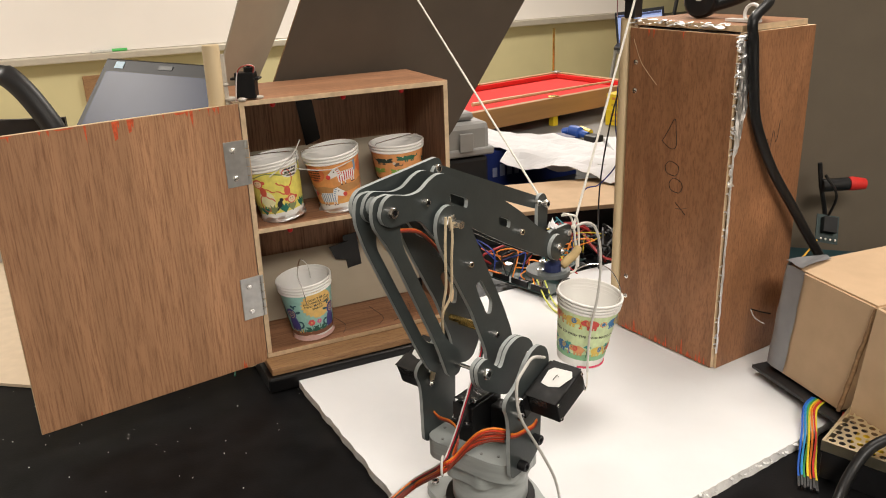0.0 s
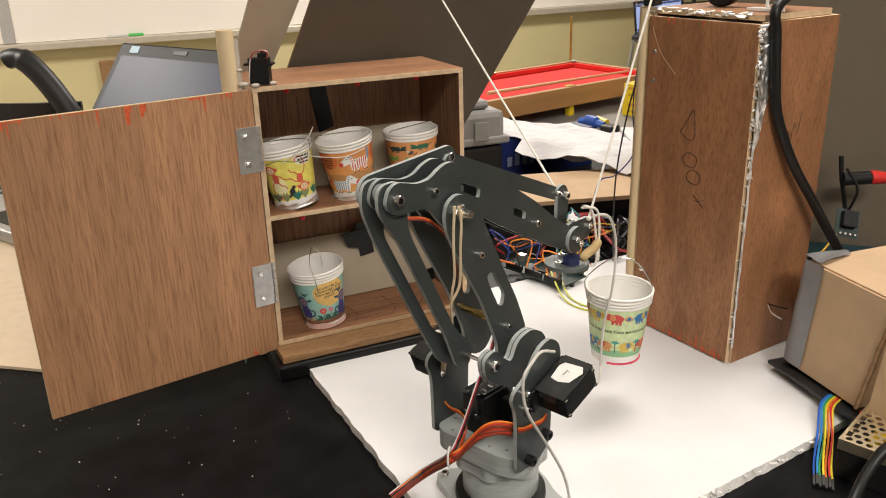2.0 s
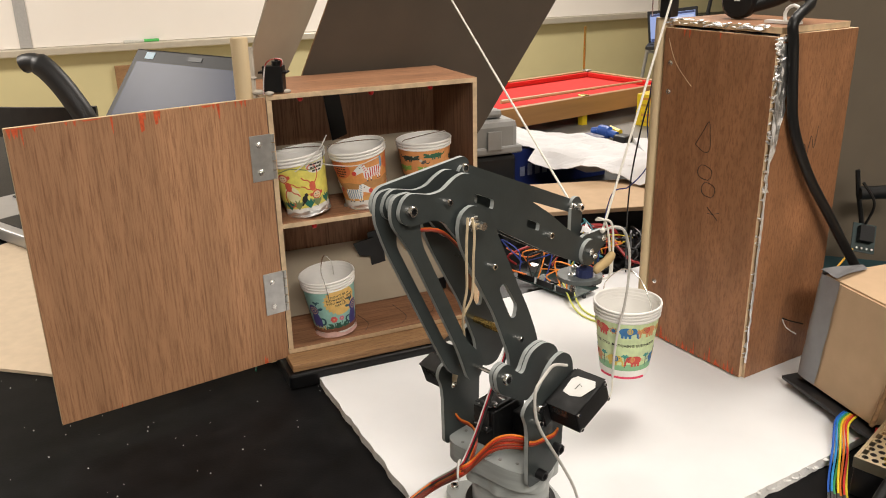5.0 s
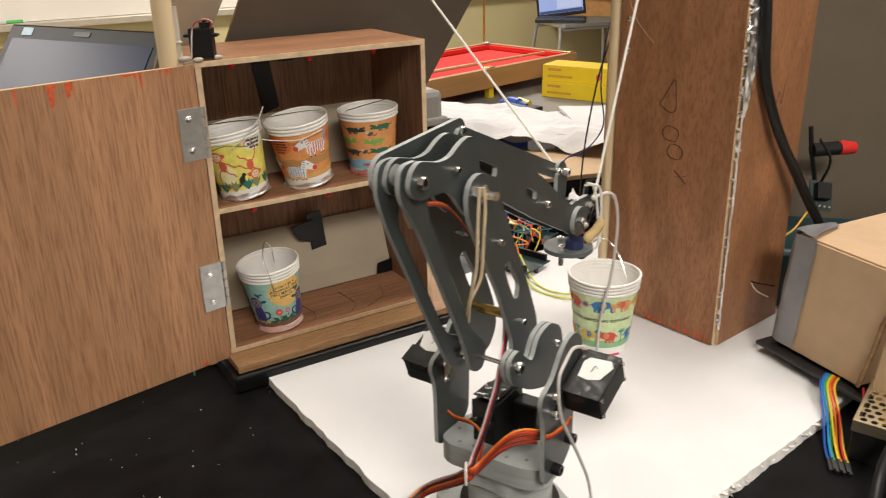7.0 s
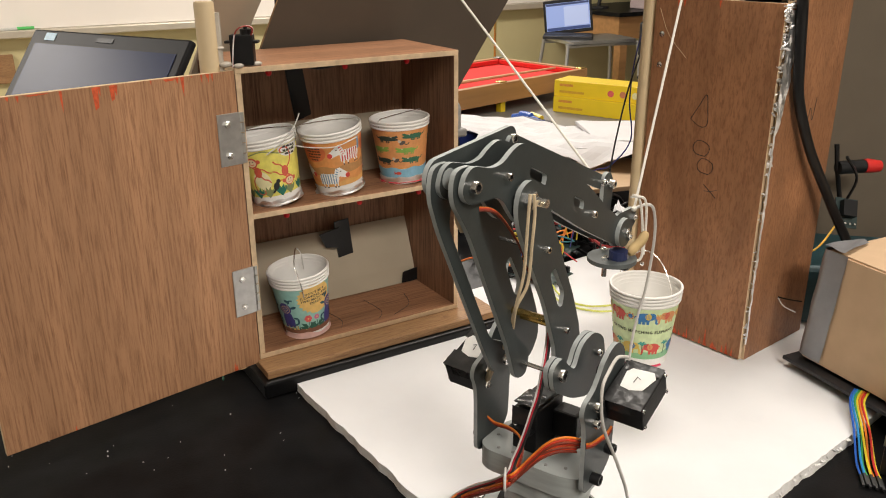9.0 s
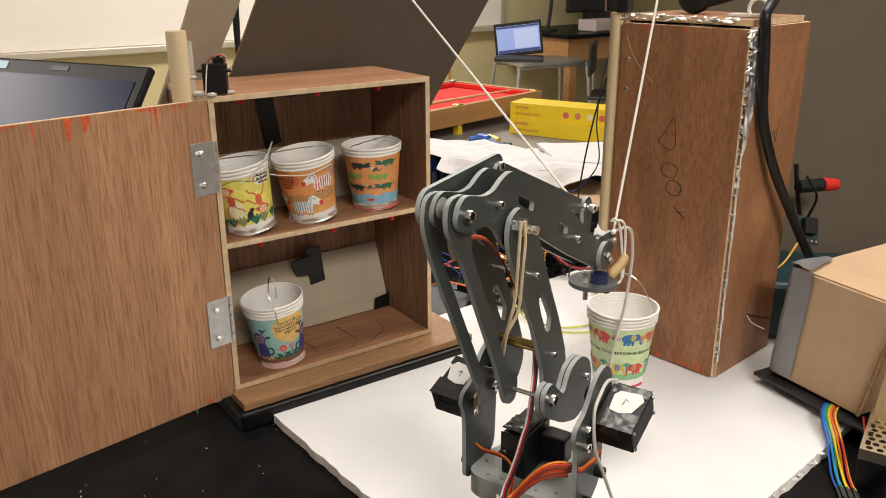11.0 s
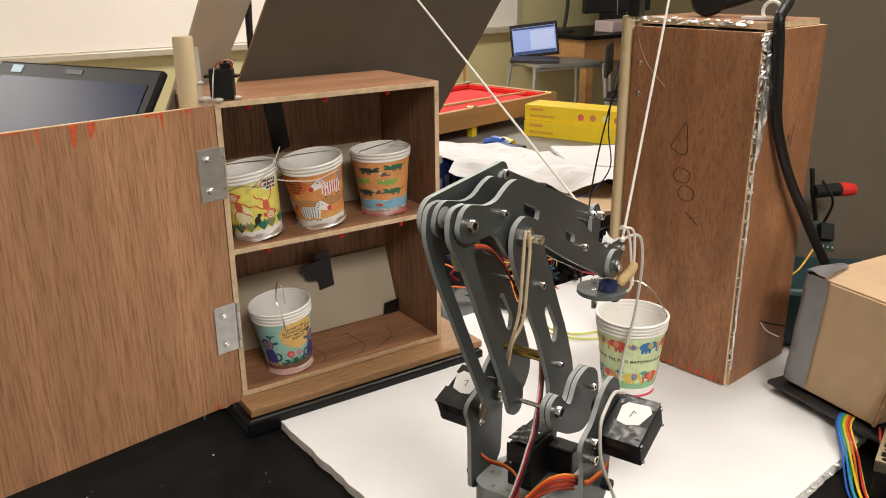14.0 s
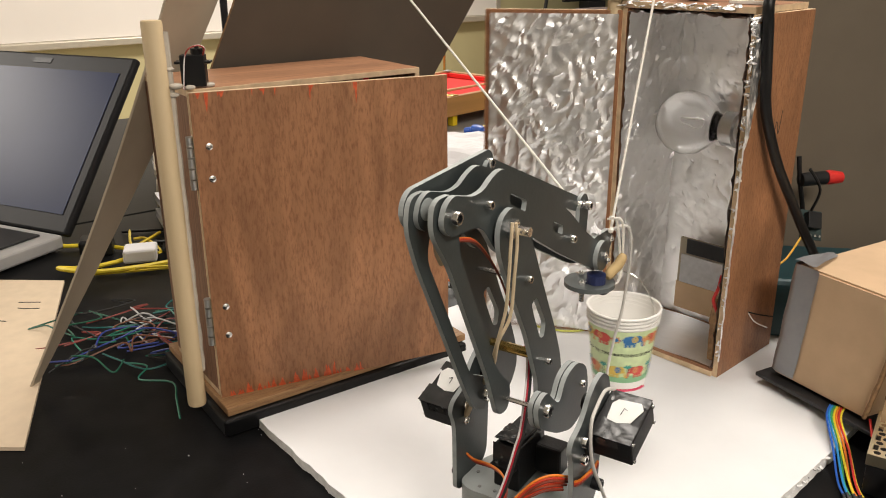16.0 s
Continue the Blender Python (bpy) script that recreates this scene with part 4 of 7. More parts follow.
def elephant(bm, a, z, body, ear, side, zt):
    q = lambda pts: [(side * x, y) for x, y in pts]
    oval(bm, a, z, 0, 0.5, 6.2, 4.4, zt, body, 0.0005)
    for x in (-4.6, -1.6, 1.8):
        shape(bm, a, z, q([(x, -1), (x + 2.3, -1), (x + 2.2, -6), (x + 0.1, -6)]), zt, body, 0.00055)
    oval(bm, a, z, side * 5.6, 1.6, 3.4, 3.4, zt, body, 0.0006)
    line(bm, a, z, q([(7.6, 1), (9.4, -1.5), (9.6, -4.5), (11, -5.5)]), 1.7, zt, body, 0.0006)
    oval(bm, a, z, side * 3.0, 1.5, 2.5, 3.0, zt, ear, 0.0008)
    for k in range(3):
        line(bm, a, z, [(side * 3.0 - 1.9 + 1.3 * k, 3.4), (side * 3.0 - 1.6 + 1.3 * k, -0.2)], 0.35, zt, body, 0.0009)
    oval(bm, a, z, side * 6.4, 2.4, 0.45, 0.45, zt, 7, 0.0008, 0, 8)
    line(bm, a, z, q([(-6, 1.5), (-7.4, 0.4), (-7.8, -1.2)]), 0.6, zt, body, 0.0005)


def wire_handle(parent, zt, side=0, up=0.022):
    c, s = math.cos(radians(side)), math.sin(radians(side))
    pts = [(R1 * c, R1 * s, zt - 0.012), ((R1 + 0.001) * c, (R1 + 0.001) * s, zt + up * 0.4), (R1 * 0.6 * c, R1 * 0.6 * s, zt + up), (0, 0, zt + up * 1.15), (-R1 * 0.6 * c, -R1 * 0.6 * s, zt + up), (-(R1 - 0.002) * c, -(R1 - 0.002) * s, zt + up * 0.3), (-(R1 - 0.0022) * c, -(R1 - 0.0022) * s, zt - 0.012)]
    part("wire_handle", T(smooth_path(pts), 0.0006, 6), M_CHROME, parent)


def cab_at(x, y, z, tilt=0, roll=0, turn=0):
    return CAB @ pose(x, y, z, tilt, roll, turn)


FRONT = -115   # where a cup's printed front looks, in its own degrees
# yellow cup
yc, ZT = cup("paper_cup", cab_at(0.046, 0.034, SHELF + 0.0016, -2, -9), "paper cups printed with a yellow jungle pattern", 3)
bm = bmesh.new()
band(bm, 0.010, 0.0545, ZT, 0)
band(bm, 0.003, 0.010, ZT, 4, 0.0002)
oval(bm, -62, 0.060, 0, 0, 13, 10, ZT, 4, 0.0003)
oval(bm, -130, 0.030, 0, 0, 9, 11, ZT, 6, 0.0003, 20)
oval(bm, 60, 0.045, 0, 0, 12, 10, ZT, 6, 0.0003)
GROW = 1.2
monkey(bm, -134, 0.040, False, ZT)
monkey(bm, -80, 0.036, True, ZT)
monkey(bm, 10, 0.040, False, ZT)
monkey(bm, 120, 0.036, True, ZT)
line(bm, -150, 0.058, [(-12, 2), (0, 0), (14, 3), (30, -2), (44, 0)], 1.0, ZT, 7, 0.0004)
oval(bm, -104, 0.0225, 0, 0, 2.6, 3.8, ZT, 3, 0.0007, -25)
oval(bm, -104, 0.0225, 2.4, 4.0, 1.9, 1.9, ZT, 3, 0.0007)
shape(bm, -104, 0.0225, [(4, 4.6), (7, 4.6), (4.2, 3.0)], ZT, 8, 0.0008)
line(bm, -104, 0.0225, [(-1, -3), (-4, -6)], 1.6, ZT, 3, 0.0007)
for k in range(9):
    a0 = -172 + 25 * k + 5 * math.sin(3 * k)
    for lean in (-38, -14, 10, 34):
        c, n_ = math.cos(radians(90 + lean)), math.sin(radians(90 + lean))
        shape(bm, a0, 0.0115, [(0, -1), (6 * c - 1.6 * n_, 6 * n_ + 1.6 * c), (10 * c, 10 * n_), (6 * c + 1.6 * n_, 6 * n_ - 1.6 * c)], ZT, 5 if k % 2 else 7, 0.0005)
part("print", bm, [plain((0.82, 0.74, 0.16)), plain((0.66, 0.12, 0.07)), plain((0.80, 0.62, 0.40)), plain((0.02, 0.02, 0.02)), M_PAPER, plain((0.02, 0.17, 0.12)), plain((0.84, 0.80, 0.48)), plain((0.24, 0.28, 0.12)), plain((0.75, 0.30, 0.04))], yc, "yellow print with red figures and green leaves")
small_print(yc, -64, 0.0655, (10, 12, 12, 9), ZT, (0.05, 0.05, 0.04), -0.1)
wire_handle(yc, ZT, -40, 0.004)
part("loose_wire", T(smooth_path([(-0.012, -0.036, ZT - 0.014), (0.004, -0.039, ZT - 0.006), (0.024, -0.030, ZT + 0.004), (0.036, -0.022, ZT + 0.014)]), 0.0007, 6), M_WIREGREY, yc)
# orange cup with zebras
oc, ZT = cup("paper_cup", cab_at(0.119, 0.034, SHELF + 0.0030, 2, -9), "paper cups printed with an orange zebra pattern", 3)
bm = bmesh.new()
band(bm, 0.010, 0.0545, ZT, 0)
band(bm, 0.022, 0.030, ZT, 1, 0.0003, wave=0.001)
band(bm, 0.010, 0.015, ZT, 6, 0.0003, wave=0.0012)
for a0 in (-160, -20, 95):
    oval(bm, a0, 0.052, 0, 0, 13, 9, ZT, 7, 0.0003)
GROW = 1.35
zebra(bm, -80, 0.046, 3, -1, ZT)
zebra(bm, -134, 0.0210, 2, 1, ZT)
zebra(bm, -10, 0.022, 3, 1, ZT)
zebra(bm, 60, 0.042, 2, -1, ZT)
zebra(bm, 150, 0.024, 3, 1, ZT)
line(bm, -58, 0.055, [(0, -5), (0.5, 0), (0, 5)], 2.4, ZT, 2, 0.0006)
GROW = 1.0
part("print", bm, [plain((0.74, 0.32, 0.10)), plain((0.50, 0.25, 0.09)), plain((0.20, 0.32, 0.46)), plain((0.62, 0.06, 0.05)), M_PAPER, plain((0.05, 0.02, 0.02)), plain((0.76, 0.40, 0.12)), plain((0.70, 0.18, 0.06))], oc, "orange print with white striped figures")
small_print(oc, -156, 0.058, (14, 15, 13, 15, 9), ZT, (0.07, 0.03, 0.02))
wire_handle(oc, ZT, 150, 0.004)
part("loose_wire", T(smooth_path([(-0.050, -0.022, ZT - 0.004), (-0.034, -0.026, ZT - 0.010), (-0.012, -0.036, ZT - 0.013), (0.014, -0.035, ZT - 0.010)]), 0.0006, 6), M_WIREGREY, oc)
# orange cup with crocodiles over a blue sea
kc, ZT = cup("paper_cup", cab_at(0.2005, 0.038, SHELF + 0.0006, 0, -3), "stack of paper cups printed orange over blue with green crocodiles", 3)
bm = bmesh.new()
band(bm, 0.016, 0.0545, ZT, 0)
band(bm, 0.007, 0.0165, ZT, 1, 0.0003, wave=0.0012)
for k, (a0, z0, mi, side) in enumerate(((-88, 0.0565, 2, 1), (-150, 0.0545, 4, -1), (-104, 0.0405, 5, 1), (-172, 0.0415, 5, -1), (-92, 0.0290, 2, 1), (-160, 0.0285, 4, 1), (-20, 0.050, 4, 1), (0, 0.034, 2, -1), (70, 0.052, 5, 1), (90, 0.034, 2, 1), (140, 0.046, 4, -1))):
    crocodile(bm, a0, z0, mi, side, ZT, 0.80)
for a0, z0 in ((-115, 0.0495), (-130, 0.029)):
    oval(bm, a0, z0, 0, 0, 3.4, 2.0, ZT, 7, 0.0007, 30)
    oval(bm, a0, z0, -3, 2, 1.8, 1.8, ZT, 8, 0.0008)
    line(bm, a0, z0, [(2, -1), (5, -2), (7, 0)], 1.0, ZT, 4, 0.0006)
oval(bm, -128, 0.0135, 0, 0, 3.4, 1.8, ZT, 3, 0.0007)
shape(bm, -128, 0.0135, [(-2.6, 0), (-5.4, 2.0), (-5.4, -2.0)], ZT, 3, 0.0007)
oval(bm, 20, 0.0125, 0, 0, 3.4, 1.8, ZT, 3, 0.0007)
part("print", bm, [plain((0.74, 0.33, 0.12)), plain((0.24, 0.50, 0.66)), plain((0.03, 0.13, 0.07)), plain((0.65, 0.08, 0.05)), plain((0.03, 0.05, 0.04)), plain((0.24, 0.42, 0.08)), plain((0.75, 0.72, 0.6)), plain((0.10, 0.08, 0.07)), plain((0.62, 0.55, 0.45))], kc, "orange print with green figures over a blue band")
wire_handle(kc, ZT, 15, 0.002)
# blue-green cup with the snails
GROW = 1.15
sc, ZT = cup("paper_cup", cab_at(0.068, 0.031, CZ0 + PT + 0.0020, 1, -6), "paper cups printed blue-green with a yellow sun", 4, False)
bm = bmesh.new()
band(bm, 0.011, 0.0545, ZT, 0)
band(bm, 0.006, 0.0115, ZT, 1, 0.0003)
for a0, z0 in ((-82, 0.0480), (90, 0.048)):
    shape(bm, a0, z0, [((16 + (2.2 if k % 2 else 0)) * math.cos(2 * math.pi * k / 44), (14 + (2.2 if k % 2 else 0)) * math.sin(2 * math.pi * k / 44) + 1) for k in range(44)], ZT, 2, 0.0004)
for a0, z0, side in ((-150, 0.031, 1), (-48, 0.029, -1), (30, 0.032, 1), (160, 0.030, 1)):
    shape(bm, a0, z0, [(-6 * side, -14), (6 * side, -14), (6.5 * side, -6), (4 * side, 2), (-4 * side, 4), (-6.5 * side, -4)], ZT, 3, 0.0005)
    line(bm, a0, z0, [(6 * side, -3), (10 * side, -4), (10 * side, -9), (6 * side, -11)], 2.0, ZT, 8, 0.0005)
    oval(bm, a0, z0, -1.5 * side, 7, 6.6, 6.6, ZT, 3, 0.0006)
    line(bm, a0, z0, [(-1.5 * side + (0.5 + 0.29 * k) * math.cos(0.8 * k), 7 + (0.5 + 0.29 * k) * math.sin(0.8 * k)) for k in range(18)], 0.9, ZT, 7, 0.0008)
    line(bm, a0, z0, [(3 * side, 13), (5 * side, 17), (8 * side, 17)], 1.4, ZT, 8, 0.0005)
    oval(bm, a0, z0, 7.5 * side, 9, 3.0, 1.5, ZT, 8, 0.0005, 20 * side)
    oval(bm, a0, z0, 2.5 * side, 16, 3.0, 1.5, ZT, 8, 0.0005, -30 * side)
for a0, rad, col in ((-104, 3.6, 5), (-84, 2.6, 9), (-10, 3.4, 5), (8, 2.6, 9), (120, 3.4, 5)):
    for j_ in range(6):
        oval(bm, a0, 0.0255, rad * 0.62 * math.cos(j_ * 1.047), rad * 0.62 * math.sin(j_ * 1.047), rad * 0.5, rad * 0.5, ZT, col, 0.0006, 0, 9)
    oval(bm, a0, 0.0255, 0, 0, 0.9, 0.9, ZT, 2, 0.0008, 0, 9)
    line(bm, a0, 0.0255, [(0, -3), (0.4, -7), (0, -11)], 0.7, ZT, 6, 0.0005)
    for sd in (-1, 1):
        shape(bm, a0, 0.0145, [(0, -1), (sd * 6, 2), (sd * 7.5, 5), (sd * 2.5, 4)], ZT, 6, 0.0006)
        shape(bm, a0, 0.0135, [(sd * 1, -1), (sd * 8, -0.5), (sd * 9, 2), (sd * 3, 2.2)], ZT, 6, 0.00065)
for k in range(20):
    a0 = -145 + 3 * k if k < 7 else -150 + 21 * k
    shape(bm, a0, 0.0130, [(-0.8, -1), (0.8, -1), (1.5 * (-1) ** k, 4.5)], ZT, 2 if k % 3 else 6, 0.0006)
part("print", bm, [plain((0.30, 0.55, 0.50)), plain((0.24, 0.10, 0.06)), plain((0.76, 0.50, 0.16)), plain((0.05, 0.05, 0.22)), M_PAPER, plain((0.66, 0.10, 0.10)), plain((0.02, 0.11, 0.08)), plain((0.52, 0.38, 0.24)), plain((0.02, 0.09, 0.12)), plain((0.62, 0.16, 0.32))], sc, "blue-green print with a sun, flowers and dark shapes")
cup_text(sc, ["DON'T BE A", "SLOWPOKE. FIND", "TWO MATCHING", "SNAILS!"], -82, 0.0490, 0.0040, 0.0036, ZT, plain((0.03, 0.03, 0.02)), 0.06)
GROW = 1.1
part("wire_handle", T(smooth_path([(-0.010, -0.0345, ZT - 0.022), (-0.011, -0.0335, ZT - 0.004), (-0.012, -0.026, ZT + 0.014), (-0.002, -0.010, ZT + 0.026), (0.010, 0.010, ZT + 0.010), (0.013, 0.018, ZT - 0.004), (0.013, 0.018, ZT - 0.014)]), 0.0006, 6), M_CHROME, sc, "", None, True)

# ---- the robot arm ----
ARM_TURN = 51.7
ARM = pose(0.124, 0.754, FOAM, 0, 0, ARM_TURN)
robot = thing("robot_arm", ARM, "grey acrylic robot arm with black servo motors on a printed base", "robot arm")
Z = -FOAM     # heights below are over the bench
AC = [M_ACRYL, M_ACRYL_EDGE]


def lobed(r0, amp, count, n=72):
    return [((r0 + amp * max(-0.4, math.cos(count * 2 * math.pi * k / n))) * math.cos(2 * math.pi * k / n), (r0 + amp * max(-0.4, math.cos(count * 2 * math.pi * k / n))) * math.sin(2 * math.pi * k / n)) for k in range(n)]


def slab(loops, z0, z1):
    """A flat plate lying level."""
    bm = P(loops, z0, z1, 0)
    for v in bm.verts:
        v.co = (v.co.x, v.co.z, v.co.y)
    return bm


FOOT = [(0.046 * math.cos(radians(a)), 0.046 * math.sin(radians(a))) for a in range(0, 360, 6)]
for ear in (18, 108, 198, 288):
    FOOT = [(x * k, y * k) for (x, y), k in zip(FOOT, [1 + 0.36 * math.exp(-((((6 * q - ear + 180) % 360) - 180) / 17) ** 2) for q in range(60)])]
part("foot", slab([FOOT], 0.0005, 0.009), M_PRINT, robot)
part("skirt", lathe(bmesh.new(), [(0.0405, 0.0092), (0.0400, 0.0150), (0.0375, 0.0160)], 40), M_SERVO, robot, smooth=True)
part("drum", lathe(bmesh.new(), [(0.0328, 0.0162), (0.0336, 0.018), (0.0336, 0.044), (0.0324, 0.046)], 48), M_PRINT, robot, smooth=True)
for ear in (18, 108, 198, 288):
    bolt(robot, (0.055 * math.cos(radians(ear)), 0.055 * math.sin(radians(ear)), 0.009), (0, 0, 1), 0.0040, 0.004, "foot_bolt", M_CHROME)

turret = part("turret", slab([lobed(0.0380, 0.0032, 7)], 0.0462, 0.0610), M_PRINT, robot, "lobed printed turret that carries the arm", smooth=True)
part("turret_top", slab([rounded([(-0.040, -0.030), (-0.034, -0.0465), (0.000, -0.0465), (0.022, -0.030), (0.022, 0.026), (0.000, 0.0402), (-0.036, 0.0402), (-0.042, 0.030)], 0.010)], 0.0612, 0.0790), M_PRINT, turret, "", smooth=True)
for hx, hy in ((-0.034, 0.012), (-0.035, 0.024), (-0.033, -0.016), (-0.028, -0.030), (-0.020, 0.034)):
    part("screw_hole", T([(hx, hy, 0.0791), (hx, hy, 0.0796)], 0.0014, 8), M_CASE, turret)


def zs(pts):
    return [(x, z + Z) for x, z in pts]


def ap(name, loops, y0, y1, label="", material=None):
    return part(name, P([zs(l) for l in loops], y0, y1), material or AC, turret, label)


PLATE = rounded([(-0.0398, 0.081), (-0.012, 0.081), (0.003, 0.092), (0.004, 0.115), (0.005, 0.140), (0.013, 0.155), (0.016, 0.168), (0.012, 0.180), (0.001, 0.1870), (-0.0095, 0.1850), (-0.019, 0.178), (-0.0245, 0.170), (-0.031, 0.1625), (-0.0435, 0.157), (-0.0465, 0.150), (-0.042, 0.140), (-0.0405, 0.128)], 0.007)
ap("side_plate", [PLATE], -0.0505, -0.0470, "dark grey side plate with pale cut edge")
ap("side_plate", [PLATE], 0.0405, 0.0440)
for sy in (-1, 1):
    for bx, bz in ((-0.0265, 0.0895), (-0.006, 0.104)):
        bolt(turret, (bx, -0.0505 if sy < 0 else 0.0440, bz + Z), (0, sy, 0), 0.0044, 0.007, "black_bolt", M_BLACKSTEEL)
    for bz in (0.150, 0.137):
        bolt(turret, (-0.0300, -0.0505 if sy < 0 else 0.0440, bz + Z), (0, sy, 0), 0.0036, 0.0045)
        bolt(turret, (-0.0300, -0.0470 if sy < 0 else 0.0405, bz + Z), (0, -sy, 0), 0.0034, 0.003, "nut")


for sy in (-1, 1):
    y0, y1 = (-0.0815, -0.0512) if sy < 0 else (0.0447, 0.0800)
    sv = part("servo", B(-0.0215, y0, -0.0102, 0.0195, y1, 0.0102, bevel=0.0012), M_SERVO, turret, "black servo motor with paper label under clear tape", pose(0.001 if sy < 0 else -0.006, 0, (0.1510 if sy < 0 else 0.1385) + Z, 0, -20, 0))
    part("flange", B(-0.0290, -0.0545 if sy < 0 else 0.0447, -0.0098, -0.0217, -0.0512 if sy < 0 else 0.0480, 0.0098, bevel=0.0005), M_SERVO, sv)
    part("paper_label", slab([[(-0.006, sy * 0.0585), (0.008, sy * 0.0570), (0.0125, sy * 0.0600), (0.0140, sy * 0.0755), (0.0085, sy * 0.0790), (0.003, sy * 0.0770), (-0.0045, sy * 0.0745), (-0.0075, sy * 0.066)]], 0.0108, 0.0111), M_LABEL, sv)
    part("pencil_mark", T([(0.000, sy * 0.066, 0.0114), (0.006, sy * 0.0665, 0.0114), (0.0045, sy * 0.069, 0.0114)], 0.0003, 4), M_DARK, sv)
    for tx0, tx1, seed in ((-0.0220, -0.0050, 2), (0.0105, 0.0198, 6)):
        part("clear_tape", grid(10, 12, lambda u, v: (tx0 + (tx1 - tx0) * u, sy * (0.0545 + 0.0265 * v), 0.0106 + 0.0004 * noise.noise(Vector((40 * u * (tx1 - tx0) * 9, 7 * v, seed))) + 0.0003)), M_CLEARTAPE, sv, "wrinkled clear tape", smooth=True)
    part("clear_tape", grid(6, 12, lambda u, v: (-0.0220 - 0.0004 * noise.noise(Vector((5 * u, 6 * v, 3))), sy * (0.0570 + 0.016 * v), 0.0106 - 0.008 * u)), M_CLEARTAPE, sv, smooth=True)
    for ex in (-0.019, 0.017):
        for ez in (-0.0078, 0.0078):
            bolt(sv, (ex, y0 if sy < 0 else y1, ez), (0, sy, 0), 0.0016, 0.0012, "screw")
    part("horn", lathe(bmesh.new(), [(0.012, 0), (0.012, 0.0045), (0.006, 0.005), (0.006, 0.010)], 24), M_SERVO, turret, "", Matrix.Translation((0.003, -0.047 if sy < 0 else 0.0405, 0.160 + Z)) @ Vector((0, -sy, 0)).to_track_quat("Z", "Y").to_matrix().to_4x4(), True)
mid = part("servo", B(-0.0270, -0.0030, 0.0792, 0.0140, 0.0170, 0.1145, bevel=0.0012), M_SERVO, turret, "black servo motor standing in the turret")
part("flange", B(-0.0345, -0.0025, 0.0985, -0.0272, 0.0165, 0.1012, bevel=0.0005), M_SERVO, mid)
part("gear_cap", B(-0.0200, -0.0020, 0.1147, 0.0100, 0.0160, 0.1180, bevel=0.001), M_SERVO, mid)
part("clear_tape", grid(8, 10, lambda u, v: (-0.0276 - 0.0005 * noise.noise(Vector((6 * u, 7 * v, 1))), 0.001 + 0.0165 * u, 0.093 + 0.0225 * v)), M_CLEARTAPE, mid, "wrinkled clear tape", smooth=True)
part("clear_tape", grid(10, 8, lambda u, v: (-0.027 + 0.022 * u, 0.000 + 0.017 * v, 0.1186 + 0.0009 * noise.noise(Vector((5 * u, 4 * v, 9))))), M_CLEARTAPE, mid, "", smooth=True)
part("horn_arm", B(-0.004, -0.0240, 0.0850, 0.012, -0.0036, 0.1080, bevel=0.002), M_SERVO, mid)
for ex, ey in ((-0.0305, 0.001), (-0.0305, 0.013), (-0.022, -0.001)):
    bolt(mid, (ex, ey, 0.1012 if ex < -0.027 else 0.1180), (0, 0, 1), 0.0017, 0.0012, "screw")

SH, EL, RE, WR = (0.004, 0.162), (-0.060, 0.299), (-0.113, 0.321), (0.1006, 0.232)
CRK = (-0.044, 0.174)
# crank on the near side, of two sheets
for y0, y1 in ((-0.0300, -0.0265), (-0.0258, -0.0223)):
    ap("crank", [rounded([(CRK[0] - 0.011, CRK[1] + 0.008), (CRK[0] + 0.002, CRK[1] + 0.013), (CRK[0] + 0.012, CRK[1] + 0.002), (-0.022, 0.168), (-0.014, 0.184), (0.004, 0.188), (0.021, 0.178), (0.026, 0.158), (0.018, 0.142), (0.0, 0.137), (-0.024, 0.146), (CRK[0] - 0.008, CRK[1] - 0.010)], 0.008)], y0, y1, "double crank with pale edges")
bolt(turret, (CRK[0], -0.0300, CRK[1] + Z), (0, -1, 0), 0.0046, 0.004)
part("pin", T([(CRK[0], -0.0222, CRK[1] + Z), (CRK[0], 0.010, CRK[1] + Z)], 0.0016, 8), M_CHROME, turret)
bolt(turret, (0.012, -0.0300, 0.168 + Z), (0, -1, 0), 0.0026, 0.003)

# upper arm: two plates from shoulder to elbow
UPPER = rounded([(-0.072, 0.297), (-0.069, 0.307), (-0.0585, 0.3118), (-0.046, 0.307), (-0.036, 0.298), (-0.0305, 0.285), (-0.006, 0.236), (0.0085, 0.209), (0.021, 0.180), (0.024, 0.162), (0.012, 0.146), (-0.006, 0.148), (-0.0135, 0.164), (-0.0148, 0.176), (-0.0333, 0.2185), (-0.0436, 0.236), (-0.063, 0.270), (-0.0705, 0.286)], 0.008)
SLOT = rounded([(-0.0275, 0.2380), (-0.0205, 0.2405), (-0.0055, 0.2165), (-0.0075, 0.2065), (-0.0135, 0.2080), (-0.0235, 0.2280)], 0.003)
ap("upper_arm", [UPPER, SLOT], -0.0095, -0.0060, "upper arm plate with a long slot")
ap("upper_arm", [UPPER, SLOT], 0.0270, 0.0305)
part("elbow_washer", P([zs(ring2(EL[0], EL[1], 0.0090, 28))], -0.0058, -0.0037), M_ACRYL, turret)
bolt(turret, (EL[0], -0.0095, EL[1] + Z), (0, -1, 0), 0.0064, 0.0050, "nut")
part("elbow_bolt", T([(EL[0], -0.0115, EL[1] + Z), (EL[0], -0.0235, EL[1] + Z)], 0.0030, 12), M_CHROME, turret)
part("elbow_axle", T([(EL[0], -0.0059, EL[1] + Z), (EL[0], 0.0268, EL[1] + Z)], 0.003, 12), M_CHROME, turret)
